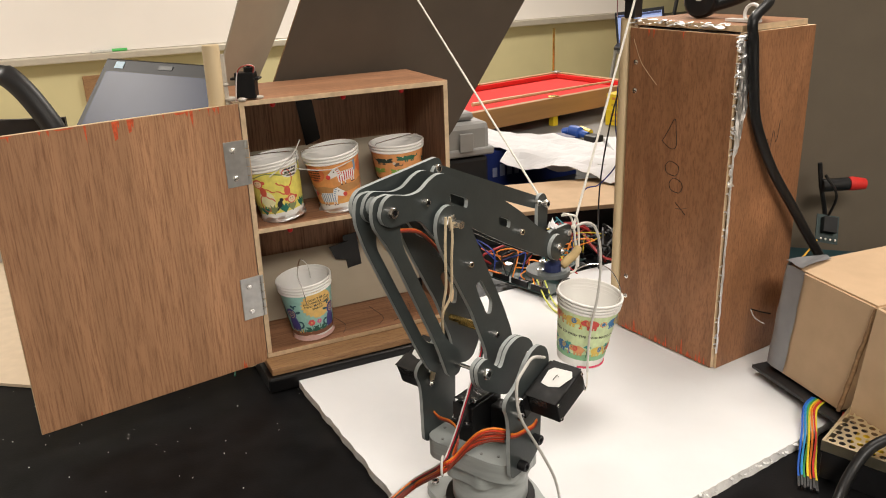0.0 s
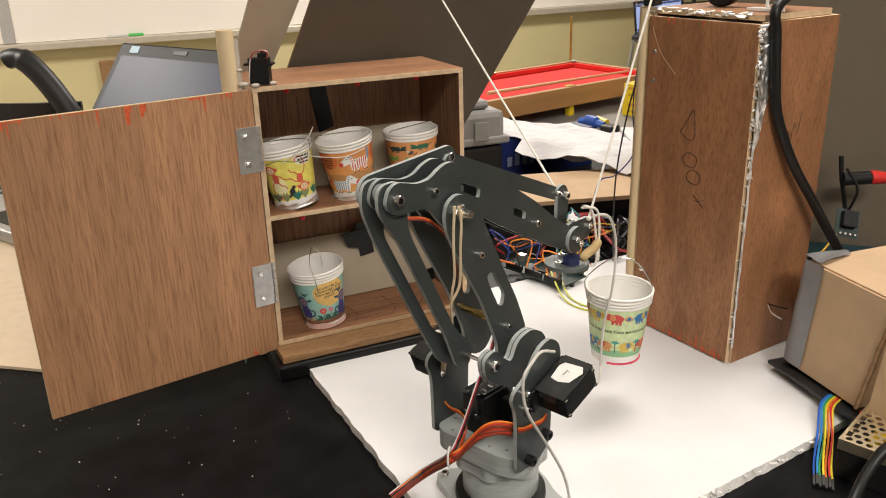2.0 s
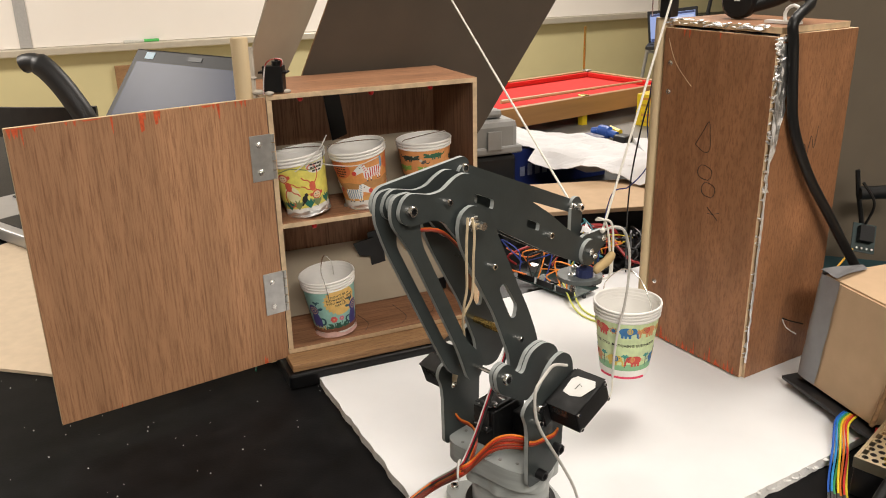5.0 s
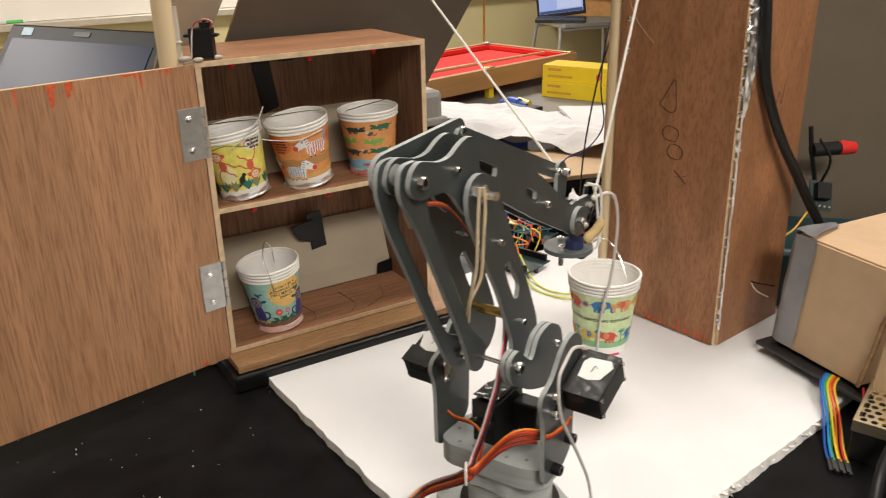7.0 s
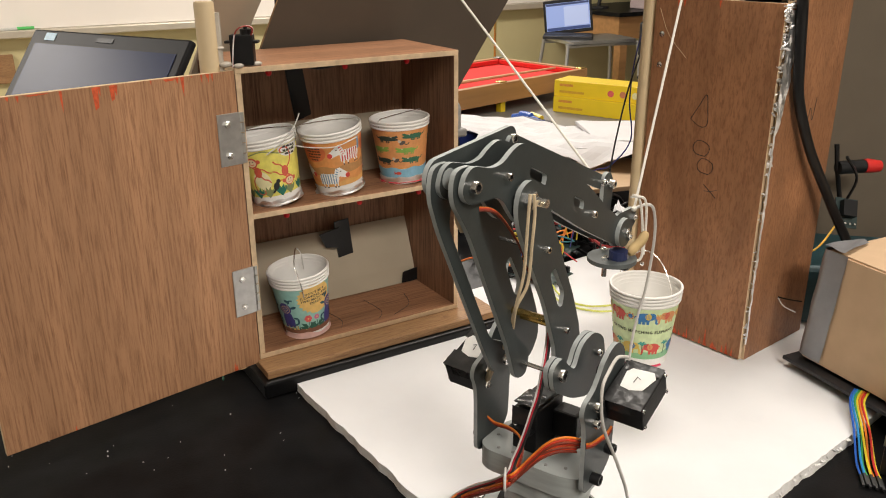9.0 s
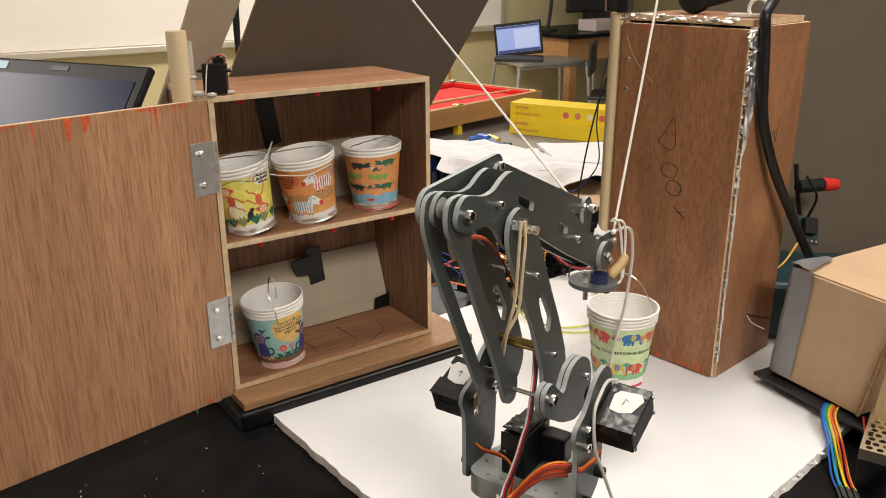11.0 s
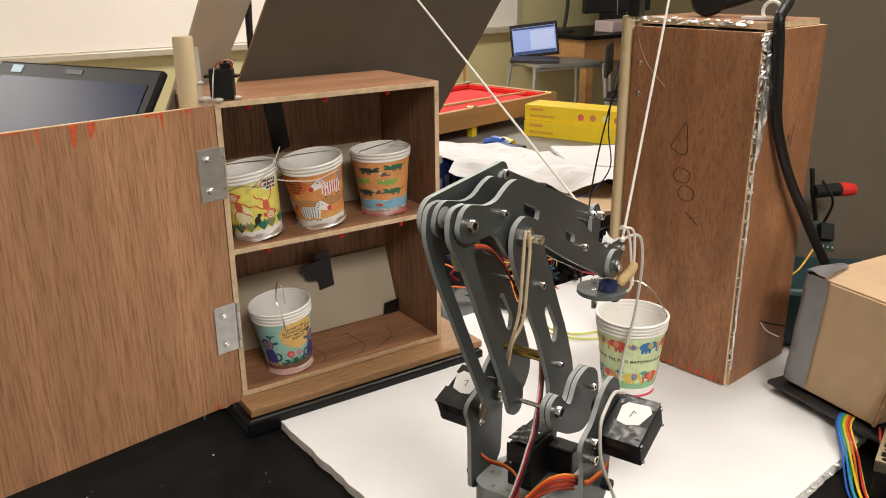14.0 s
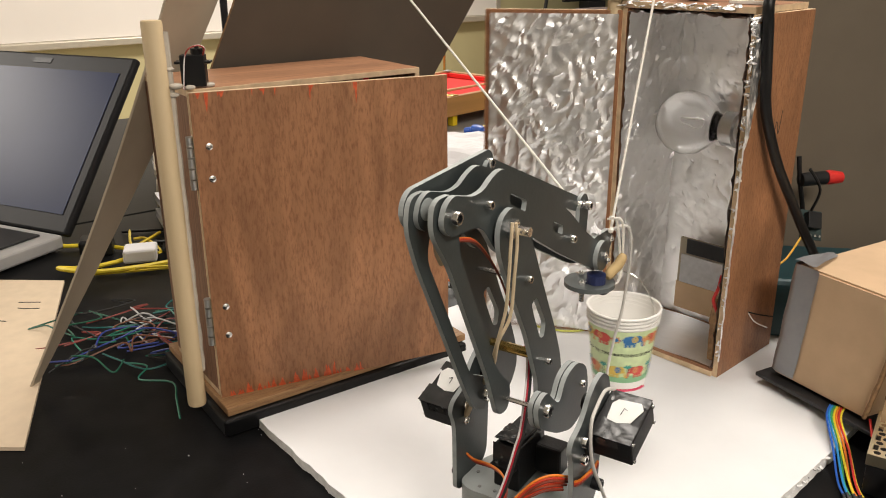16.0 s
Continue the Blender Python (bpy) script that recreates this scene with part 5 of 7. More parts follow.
for bx, bz in ((-0.037, 0.259), (-0.0045, 0.187)):
    bolt(turret, (bx, -0.0095, bz + Z), (0, -1, 0), 0.0025, 0.0045)
    part("screw_shank", T([(bx, -0.0059, bz + Z), (bx, 0.0268, bz + Z)], 0.0016, 8), M_CHROME if bz > 0.2 else M_BRASS, turret)
part("brass_spacer", T([(-0.016, -0.0059, 0.197 + Z), (-0.016, 0.0268, 0.197 + Z)], 0.0028, 6), M_BRASS, turret, "brass hexagon spacer")

# forearm: two wavy plates from the rear joint over the elbow to the wrist
FORE = rounded([(-0.1225, 0.318), (-0.119, 0.327), (-0.1115, 0.3308), (-0.101, 0.3280), (-0.0915, 0.3255), (-0.080, 0.3262), (-0.0706, 0.3318), (-0.0605, 0.3347), (-0.0508, 0.3320), (-0.0257, 0.3192), (0.0053, 0.3042), (0.0405, 0.2812), (0.0668, 0.2608), (0.090, 0.2460), (0.104, 0.2380), (0.108, 0.2290), (0.101, 0.2210), (0.0793, 0.2275), (0.028, 0.2538), (-0.0097, 0.2752), (-0.0235, 0.2836), (-0.045, 0.2900), (-0.0560, 0.2800), (-0.0650, 0.2848), (-0.0722, 0.2930), (-0.0794, 0.3022), (-0.0889, 0.3068), (-0.1018, 0.3070), (-0.113, 0.3075), (-0.120, 0.3118)], 0.006)
S1 = rounded([(-0.0485, 0.3172), (-0.0266, 0.3070), (-0.0280, 0.3000), (-0.0488, 0.3104)], 0.0025)
S2 = rounded([(0.0130, 0.2826), (0.0290, 0.2750), (0.0282, 0.2685), (0.0125, 0.2762)], 0.0025)
ap("forearm", [FORE, S1, S2], -0.0035, 0.0, "wavy forearm plate with two short slots")
ap("forearm", [FORE, S1, S2], 0.0132, 0.0165)
for bx, bz, rr in ((-0.078, 0.3175, 0.0027), (0.040, 0.2625, 0.0027), (RE[0], RE[1] - 0.002, 0.0040)):
    bolt(turret, (bx, -0.0035, bz + Z), (0, -1, 0), rr, 0.0048)
    part("screw_shank", T([(bx, 0.0002, bz + Z), (bx, 0.0130, bz + Z)], 0.0017, 8), M_CHROME, turret)
for sy in (-0.0038, 0.004):
    part("spacer", T([(RE[0], sy + 0.0087, RE[1] + Z), (RE[0], sy + 0.0102, RE[1] + Z)], 0.0065, 14), M_ACRYL_EDGE, turret)
# rear links down to the crank and to the far plate
ap("rear_link", [rounded([(-0.124, 0.330), (-0.104, 0.330), (-0.099, 0.316), (-0.0985, 0.292), (-0.0525, 0.198), (-0.033, 0.178), (-0.037, 0.161), (-0.051, 0.163), (-0.0625, 0.194), (-0.1090, 0.288), (-0.126, 0.312)], 0.010)], 0.0012, 0.0046, "long link behind the upper arm")
ap("rear_link", [rounded([(-0.124, 0.330), (-0.104, 0.330), (-0.102, 0.312), (-0.109, 0.290), (-0.0605, 0.194), (-0.034, 0.180), (-0.030, 0.166), (-0.042, 0.158), (-0.056, 0.166), (-0.070, 0.192), (-0.118, 0.288), (-0.127, 0.312)], 0.008)], 0.0168, 0.0200)
part("pin", T([(RE[0], 0.0145, RE[1] + Z), (RE[0], 0.0290, RE[1] + Z)], 0.0022, 8), M_CHROME, turret)
bolt(turret, (-0.042, 0.0168, 0.171 + Z), (0, -1, 0), 0.004, 0.004)
# rocker over the rear joint and the levelling rod to the wrist
ap("rocker", [bar2(-0.1135, 0.3205, 0.0120, -0.0360, 0.3302, 0.0080, 14)], 0.0204, 0.0238, "narrow rocker plate over the rear joint")
bolt(turret, (-0.0360, 0.0204, 0.3302 + Z), (0, -1, 0), 0.0034, 0.0045)
ap("levelling_rod", [bar2(-0.0360, 0.3262, 0.0068, 0.0975, 0.2700, 0.0058, 12)], 0.0170, 0.0202)
bolt(turret, (0.0975, 0.0170, 0.270 + Z), (0, -1, 0), 0.0030, 0.004)
ap("wrist_link", [rounded([(0.096, 0.276), (0.106, 0.278), (0.113, 0.268), (0.111, 0.246), (0.108, 0.222), (0.094, 0.222), (0.096, 0.246)], 0.007)], 0.0140, 0.0175)
bolt(turret, (0.104, 0.0140, 0.268 + Z), (0, -1, 0), 0.0036, 0.006)
part("wrist_washer", P([zs(ring2(0.0960, 0.2325, 0.0118, 28))], -0.0075, -0.0037), AC, turret)
part("wrist_plate", P([zs(bar2(WR[0], WR[1], 0.014, 0.124, 0.236, 0.009))], 0.0005, 0.0040), AC, turret)
for bx, bz in ((0.0945, 0.2340), (0.1000, 0.2285), (0.125, 0.237)):
    bolt(turret, (bx, -0.0075 if bx < 0.11 else 0.0005, bz + Z), (0, -1, 0), 0.0032, 0.0030, "nut")
# magnet plate hanging under the wrist
part("magnet_plate", slab([ring2(0.0965, 0.003, 0.0200, 36)], 0.2060 + Z, 0.2095 + Z), [mat("smoked_acrylic", (0.12, 0.135, 0.135), 0.45, vary=0.2, scale=40)], turret, "round smoky plate under the wrist")
part("magnet_block", T([(0.095, -0.003, 0.2097 + Z), (0.095, -0.003, 0.217 + Z)], 0.0075, 14), plain((0.02, 0.03, 0.10)), turret, "blue wrapped coil")
part("tan_plug", T(smooth_path([(0.100, -0.010, 0.2135 + Z), (0.106, -0.011, 0.2170 + Z), (0.114, -0.013, 0.2205 + Z), (0.122, -0.014, 0.2265 + Z)], 4), [0.0022, 0.0034, 0.0040, 0.0042, 0.0042, 0.0041, 0.0042, 0.0043, 0.0042, 0.0041, 0.0041, 0.0036, 0.0026], 11), plain((0.50, 0.36, 0.17), 0.8), turret, "roll of tan tape", None, True)
part("long_screw", T([(0.094, 0.008, 0.192 + Z), (0.094, 0.008, 0.2058 + Z)], 0.0022, 8), M_CHROME, turret)
for bx, by in ((0.086, 0.004), (0.104, 0.014)):
    bolt(turret, (bx, by, 0.2095 + Z), (0, 0, 1), 0.0034, 0.0026, "nut")
part("dark_putty", B(0.094, -0.012, 0.1995 + Z, 0.112, 0.002, 0.2058 + Z, bevel=0.003), M_DARK, turret)

# rubber bands from the elbow bolt down to the far plate
for strand in ([(-0.0695, -0.0165, 0.2963), (-0.0710, -0.0165, 0.2797), (-0.0704, -0.0155, 0.2627), (-0.0665, -0.0120, 0.2405), (-0.0656, -0.0080, 0.2245), (-0.0567, 0.0020, 0.1992), (-0.0453, 0.0120, 0.1754)],
               [(-0.0648, -0.0165, 0.2950), (-0.0629, -0.0165, 0.2819), (-0.0631, -0.0155, 0.2634), (-0.0610, -0.0120, 0.2330), (-0.0642, -0.0060, 0.2159), (-0.0551, 0.0020, 0.1946), (-0.0446, 0.0120, 0.1751)]):
    part("rubber_band", T(smooth_path(strand), 0.0011, 6), M_RUBBER, turret, "", None, True)
part("rubber_band", T(smooth_path([(-0.0460, 0.0120, 0.1761), (-0.0384, 0.0220, 0.1642), (-0.0331, 0.0310, 0.1483), (-0.0290, 0.0380, 0.1342), (-0.0251, 0.0445, 0.1196)]), [0.0012] * 3 + [0.0024] * 19 + [0.0020] * 3, 8), M_RUBBER, turret, "thick tan rubber band", None, True)
part("rubber_band", T(smooth_path([(-0.108, 0.004, 0.309), (-0.112, 0.006, 0.302), (-0.111, 0.008, 0.288), (-0.106, 0.008, 0.278)]), 0.0022, 8), M_RUBBER, turret, "thick tan rubber band", None, True)
# servo leads: bundles of three
LEADS = ((0.22, 0.04, 0.02), (0.60, 0.05, 0.02), (0.85, 0.24, 0.03))


def leads(pts, spread, colors, rr=0.0009, parent=None):
    for k, c in enumerate(colors):
        o = Vector(spread) * (k - (len(colors) - 1) / 2)
        part("lead", T(smooth_path([Vector(p) + o for p in pts], 5), rr, 6), plain(c), parent or turret)


BUNDLE = [(-0.0340, -0.0422, 0.1065), (-0.0460, -0.0350, 0.1100), (-0.0540, -0.0271, 0.1081), (-0.0580, -0.0180, 0.0977), (-0.0620, -0.0099, 0.0859), (-0.0680, -0.0022, 0.0773), (-0.0379, 0.0510, 0.0260), (-0.0441, 0.0652, 0.0120), (-0.0686, 0.0678, 0.0060)]
for j in range(3):
    o = Vector((0.0016 * math.sin(2.1 * j), 0.002 * (j - 1), 0.0042 * (1 - j)))
    leads([Vector(p) + o * (1 + 0.5 * math.sin(1.3 * k + 2 * j)) for k, p in enumerate(BUNDLE)], (0.0005, 0.0005, 0.0017), LEADS)
leads([(-0.0042, 0.0060, 0.1932), (-0.0013, 0.0040, 0.1648), (-0.0400, -0.0122, 0.1441), (-0.0480, -0.0117, 0.1289), (-0.0540, -0.0099, 0.1133), (-0.0600, -0.0056, 0.0941), (-0.0660, -0.0012, 0.0815), (-0.0387, 0.0516, 0.0300), (-0.0469, 0.0653, 0.0160), (-0.0713, 0.0679, 0.0100)], (0.0004, 0.0016, 0.0), ((0.02, 0.02, 0.02), (0.50, 0.02, 0.04), (0.74, 0.72, 0.70)), 0.0010)
leads([(-0.0267, 0.0395, 0.0956), (-0.0300, 0.0307, 0.0953), (-0.0360, 0.0139, 0.1004), (-0.0460, -0.0014, 0.1037), (-0.0540, -0.0079, 0.0990), (-0.0600, -0.0081, 0.0885)], (0.0005, 0.001, 0.0006), LEADS, 0.0008)
leads([(-0.0071, -0.0540, 0.1122), (-0.0112, -0.0530, 0.1086), (-0.0214, -0.0525, 0.1094), (-0.0329, -0.0520, 0.1108), (-0.0400, -0.0517, 0.1136)], (0.0005, 0.0002, 0.0012), LEADS, 0.0009)
leads([(-0.100, 0.006, 0.300 + Z), (-0.070, 0.008, 0.290 + Z), (-0.045, 0.006, 0.262 + Z), (-0.030, 0.004, 0.232 + Z)], (0.0006, 0.0008, 0.0006), LEADS, 0.0008)
part("cable_tie", T([(-0.0680 + 0.005 * math.cos(a), -0.0031 + 0.003 * math.cos(a), 0.0811 + 0.0085 * math.sin(a)) for a in [2 * math.pi * k / 16 for k in range(16)]], 0.0010, 6, closed=True), M_LABEL, turret, "white cable tie")
part("white_cord", T(smooth_path([(-0.0123, -0.0640, 0.1750), (-0.0288, -0.0640, 0.1815), (-0.0408, -0.0640, 0.1763), (-0.0509, -0.0650, 0.1699), (-0.0522, -0.0660, 0.1533), (-0.0463, -0.0660, 0.1362), (-0.0325, -0.0660, 0.1140), (-0.0168, -0.0660, 0.0894), (0.0013, -0.0660, 0.0581), (0.012, -0.065, 0.030), (0.018, -0.063, 0.0025)]), 0.0012, 8), M_WIREGREY, turret, "white cord hanging over the servo", None, True)
# grey wire loop and cotton round the wrist
part("string_wrap", T(smooth_path([(0.104, -0.008, 0.262 + Z), (0.116, -0.008, 0.256 + Z), (0.120, -0.010, 0.24 + Z), (0.121, -0.012, 0.205 + Z), (0.112, -0.004, 0.2035 + Z)]), 0.0011, 6), M_STRING, turret)
part("string_wrap", T(smooth_path([(0.104, -0.006, 0.260 + Z), (0.119, -0.011, 0.256 + Z), (0.124, -0.012, 0.24 + Z), (0.1245, -0.012, 0.206 + Z)]), 0.0011, 6), M_STRING, turret)
part("tissue", grid(8, 6, lambda u, v: (0.100 + 0.009 * u, 0.0 + 0.007 * v, 0.247 + 0.007 * u * v + 0.0015 * math.sin(9 * u + 4 * v) + Z)), M_SHEET, turret, "scrap of white tissue")

# strings that run up out of sight
string = thing("string", pose(0, 0, 0), "white cotton string running from the arm's wrist up to the ceiling", "string")
ST_A, ST_B = Vector((0.170, 0.868, 0.268)), Vector((0.200, 0.845, 0.246))
part("strand", T([ST_A, ST_A + 9.9 * Vector((-0.125, 0.226, 0.157))], 0.0011, 6), M_STRING, string)
part("strand", T([ST_B, ST_B + 9.1 * Vector((0.057, 0.105, 0.174))], 0.0011, 6), M_STRING, string)
part("knot", lathe(bmesh.new(), [(0.0004, -0.0025), (0.0022, -0.001), (0.0022, 0.001), (0.0004, 0.0025)], 10), M_STRING, string, m=Matrix.Translation(ST_B))

# the hanging cup on its grey wire
HUNG = Vector((0.239, 0.926, 0.230))     # where the wire is hooked
hang, ZT = cup("hanging_cup", pose(*HUNG), "stack of green elephant-print paper cups hanging from a grey wire", 4, False)
DROP = 0.162
for o in hang.children:
    o.matrix_basis = pose(0, 0, -DROP) @ o.matrix_basis
bm = bmesh.new()
band(bm, 0.008, 0.0545, ZT, 0)
band(bm, 0.008, 0.014, ZT, 1, 0.0003, wave=0.0012)
band(bm, 0.002, 0.008, ZT, 8, 0.0003)
COAT = (2, 4, 3, 5)
for k in range(8):
    a0 = 45 * k + 4 * math.sin(5 * k)
    elephant(bm, a0, 0.0545, COAT[k % 4], COAT[(k + 2) % 4], 1 if k % 3 else -1, ZT)
    elephant(bm, a0 + 22, 0.0215, COAT[(k + 3) % 4], COAT[(k + 1) % 4], -1 if k % 2 else 1, ZT)
    for j_ in range(7):
        oval(bm, a0 + 23, 0.055, 2.6 * math.cos(j_ * 0.898), 2.6 * math.sin(j_ * 0.898), 0.9, 0.9, ZT, COAT[k % 2], 0.0005, 0, 8)
    oval(bm, a0 + 23, 0.055, 0, 0, 1.9, 1.9, ZT, COAT[(k + 1) % 4], 0.0006)
    line(bm, a0, 0.0215, [(0, -7), (0.2, -1), (0, 3)], 0.9, ZT, 7, 0.0005)
    for lean in (-60, -25, 25, 60):
        x, y = 4.2 * math.sin(radians(lean)), 3 + 3.6 * math.cos(radians(lean))
        line(bm, a0, 0.0215, [(0, 3), (x * 0.6, y), (x, y - 0.8)], 1.3, ZT, 6, 0.0006)
    for j_ in range(6):
        shape(bm, a0 + 7.5 * j_, 0.0125, [(-2.0, -1), (2.0, -1), (1.2 * (-1) ** j_, 3.2)], ZT, 1, 0.00045)
part("print", bm, [plain((0.62, 0.74, 0.42)), plain((0.26, 0.52, 0.28)), plain((0.66, 0.30, 0.12)), plain((0.62, 0.08, 0.06)), plain((0.70, 0.50, 0.10)), plain((0.04, 0.18, 0.42)), plain((0.06, 0.34, 0.28)), plain((0.05, 0.10, 0.06)), M_PAPER], hang, "green print with many small figures", pose(0, 0, -DROP))
words = cup_text(hang, ["REMEMBER TO FIND THE TWO MATCHING ELEPHANTS"], -90, 0.0335, 0.0040, 0.005, ZT, plain((0.03, 0.04, 0.02)))
words.matrix_basis = pose(0, 0, -DROP)
part("pink_edge", T([(R0 * 1.02 * math.cos(radians(a)), R0 * 1.02 * math.sin(radians(a)), 0.001 - DROP) for a in range(-110, 10, 8)], 0.0012, 6), plain((0.70, 0.05, 0.12)), hang)
zr = ZT - DROP
part("wire_handle", T(smooth_path([(-R1, 0.002, zr - 0.010), (-R1 - 0.001, 0.002, zr + 0.006), (-0.016, 0.001, zr + 0.026), (0.0, 0, zr + 0.032), (0.017, -0.001, zr + 0.026), (R1 - 0.002, -0.001, zr + 0.004), (R1 - 0.003, -0.001, zr - 0.012)]), 0.0006, 6), M_CHROME, hang)
hw = thing("hanging_wire", pose(0, 0, 0), "grey insulated wire looped from the wrist under the hanging cup", "wire")
part("wire", T(smooth_path([(0.200, 0.845, 0.246), (0.211, 0.850, 0.248), (0.221, 0.862, 0.240), (0.228, 0.876, 0.216), (0.230, 0.886, 0.185), (0.228, 0.889, 0.155), (0.224, 0.891, 0.130), (0.222, 0.897, 0.100), (0.222, 0.902, 0.068)]), 0.0013, 8), M_WIREGREY, hw, smooth=True)
part("tail", T(smooth_path([(0.222, 0.902, 0.068), (0.222, 0.902, 0.055), (0.220, 0.901, 0.046)]), 0.0009, 6), M_STRING, hw)

# ---- the taped cardboard box, its tray and the power supply ----
CB = pose(0.446, 0.998, 0, 0, 0, -67.0)
cbox = thing("cardboard_box", CB, "brown cardboard box patched with grey duct tape", "box")
pane = bmesh.new()
zt0, zb0 = 0.150, 0.028
front = [(0.0, 0.0, zt0), (0.126, -0.002, zt0 + 0.001), (0.106, -0.010, zb0 - 0.001), (-0.006, -0.008, zb0 - 0.002)]
back = [(0.0, 0.16, zt0 + 0.004), (0.126, 0.16, zt0 + 0.004), (0.120, 0.16, zb0), (-0.004, 0.16, zb0)]
vs = [pane.verts.new(p) for p in front] + [pane.verts.new(p) for p in back]
for q in ((0, 1, 2, 3), (0, 4, 5, 1), (1, 5, 6, 2), (4, 7, 6, 5), (3, 2, 6, 7), (0, 3, 7, 4)):
    pane.faces.new([vs[i] for i in q])
bmesh.ops.bevel(pane, geom=pane.edges[:], offset=0.002, segments=2, affect="EDGES")
part("body", pane, M_CARD, cbox)
flap = bmesh.new()
vs = [flap.verts.new(p) for p in ((0.129, -0.002, zt0 + 0.001), (0.25, -0.006, zt0 - 0.004), (0.26, -0.014, zb0 + 0.004), (0.124, -0.013, zb0 - 0.004))]
flap.faces.new(vs)
part("flap", thicken(flap, 0.004), [M_CARD], cbox, "torn flap with corrugated edge")
for top, foot in ((0.1262, 0.1066), (0.1288, 0.1242)):
    edge = [(top + (foot - top) * v + 0.0012 * noise.noise(Vector((9 * v, foot * 90, 0))), -0.0032 - 0.0088 * v, zt0 - (zt0 - zb0 - 0.001) * v) for v in [q / 12 for q in range(13)]]
    part("torn_edge", T(edge, [0.0022 + 0.0006 * (q % 2) for q in range(13)], 6), M_CARD_IN, cbox, "ragged corrugated edge")


def tape_fn(u, v):
    """Over the front's first 28 mm, and round the corner on to the end face."""
    wob = 0.0012 * math.sin(7 * u + 3 * v) + 0.0009 * math.sin(17 * v + 4 * u)
    z = zt0 + 0.0012 - v * (zt0 - zb0 - 0.001)
    y = -0.0022 - v * 0.0080
    if u < 0.6:
        return (0.028 * (1 - u / 0.6) - 0.006 * v, y - 0.0006 + wob * 0.5, z)
    return (-0.0022 - 0.006 * v + wob * 0.5, y + (u - 0.6) * 0.09, z)


part("duct_tape", grid(16, 14, tape_fn), M_DUCT, cbox, "wrinkled grey duct tape over the corner", smooth=True)
part("tape_top", grid(6, 6, lambda u, v: (-0.003 + 0.026 * u * (1 - 0.5 * v), -0.002 + 0.05 * v, zt0 + 0.0045 + 0.001 * math.sin(6 * u + 5 * v))), M_DUCT, cbox, "", smooth=True)
tray = thing("black_tray", CB, "black plastic tray under the cardboard box", "tray")
part("plate", B(-0.018, -0.020, 0.0185, 0.15, 0.19, 0.0230, bevel=0.001), M_DARK, tray)
for fx, fy in ((0.0, 0.0), (0.13, 0.0), (0.0, 0.15), (0.13, 0.15)):
    part("foot", T([(fx, fy, FOAM + 0.0004), (fx, fy, 0.0183)], 0.008, 12), M_DARK, tray)

PS = pose(0.438, 0.822, 0, 0, 0, -38)
psu = thing("power_supply", PS, "perforated metal power supply with a black cord", "power supply")
cover = bmesh.new()
NX, NY, PITCH = 14, 9, 0.0088
for i in range(NX):
    for j in range(NY):
        cx, cy = (i + 0.5 + 0.5 * (j % 2)) * PITCH, (j + 0.5) * PITCH
        sq = [(cx - PITCH / 2, cy - PITCH / 2), (cx + PITCH / 2, cy - PITCH / 2), (cx + PITCH / 2, cy + PITCH / 2), (cx - PITCH / 2, cy + PITCH / 2)]
        hole = [(cx + 0.0031 * math.cos(math.pi / 4 * k + math.pi * 1.25), cy + 0.0031 * math.sin(math.pi / 4 * k + math.pi * 1.25)) for k in range(8)]
        o = [cover.verts.new((x, y, 0.040)) for x, y in sq]
        h = [cover.verts.new((x, y, 0.040)) for x, y in hole]
        for k in range(4):
            cover.faces.new((o[k], o[(k + 1) % 4], h[(2 * k + 2) % 8], h[(2 * k + 1) % 8]))
            cover.faces.new((o[k], h[(2 * k + 1) % 8], h[2 * k]))
part("perforated_cover", cover, M_GOLDSTEEL, psu, "gold-tinted steel cover full of round holes")
part("base", B(-0.002, -0.002, 0.0004, 0.128, 0.082, 0.030, bevel=0.001), M_BLACKSTEEL, psu)
for cx, cy, cw in ((0.030, 0.030, 0.014), (0.062, 0.050, 0.018), (0.095, 0.028, 0.012)):
    part("coil", B(cx - cw, cy - cw * 0.8, 0.0302, cx + cw, cy + cw * 0.8, 0.0375, bevel=0.002), M_YELLOW, psu, "yellow wrapped coil under the cover")
part("rim", B(-0.003, -0.003, 0.0302, 0.0, 0.083, 0.041), M_GOLDSTEEL, psu)
part("rim", B(0.0, -0.003, 0.0302, 0.128, -0.0005, 0.041), M_GOLDSTEEL, psu)
pc = thing("power_cable", pose(0, 0, 0), "thick black cable curving over the power supply", "cable")
part("cable", T(smooth_path([(0.385, 0.69, 0.008), (0.425, 0.755, 0.012), (0.448, 0.785, 0.030), (0.472, 0.800, 0.050), (0.51, 0.805, 0.058), (0.57, 0.79, 0.055)]), 0.0052, 12), M_CABLE, pc, smooth=True)
rib = thing("ribbon_wires", pose(0, 0, 0), "rainbow jumper wires hanging out of the box", "wires")
RB = ((0.02, 0.12, 0.55), (0.02, 0.25, 0.60), (0.05, 0.35, 0.10), (0.75, 0.60, 0.03), (0.75, 0.20, 0.02), (0.60, 0.03, 0.03), (0.75, 0.62, 0.04))
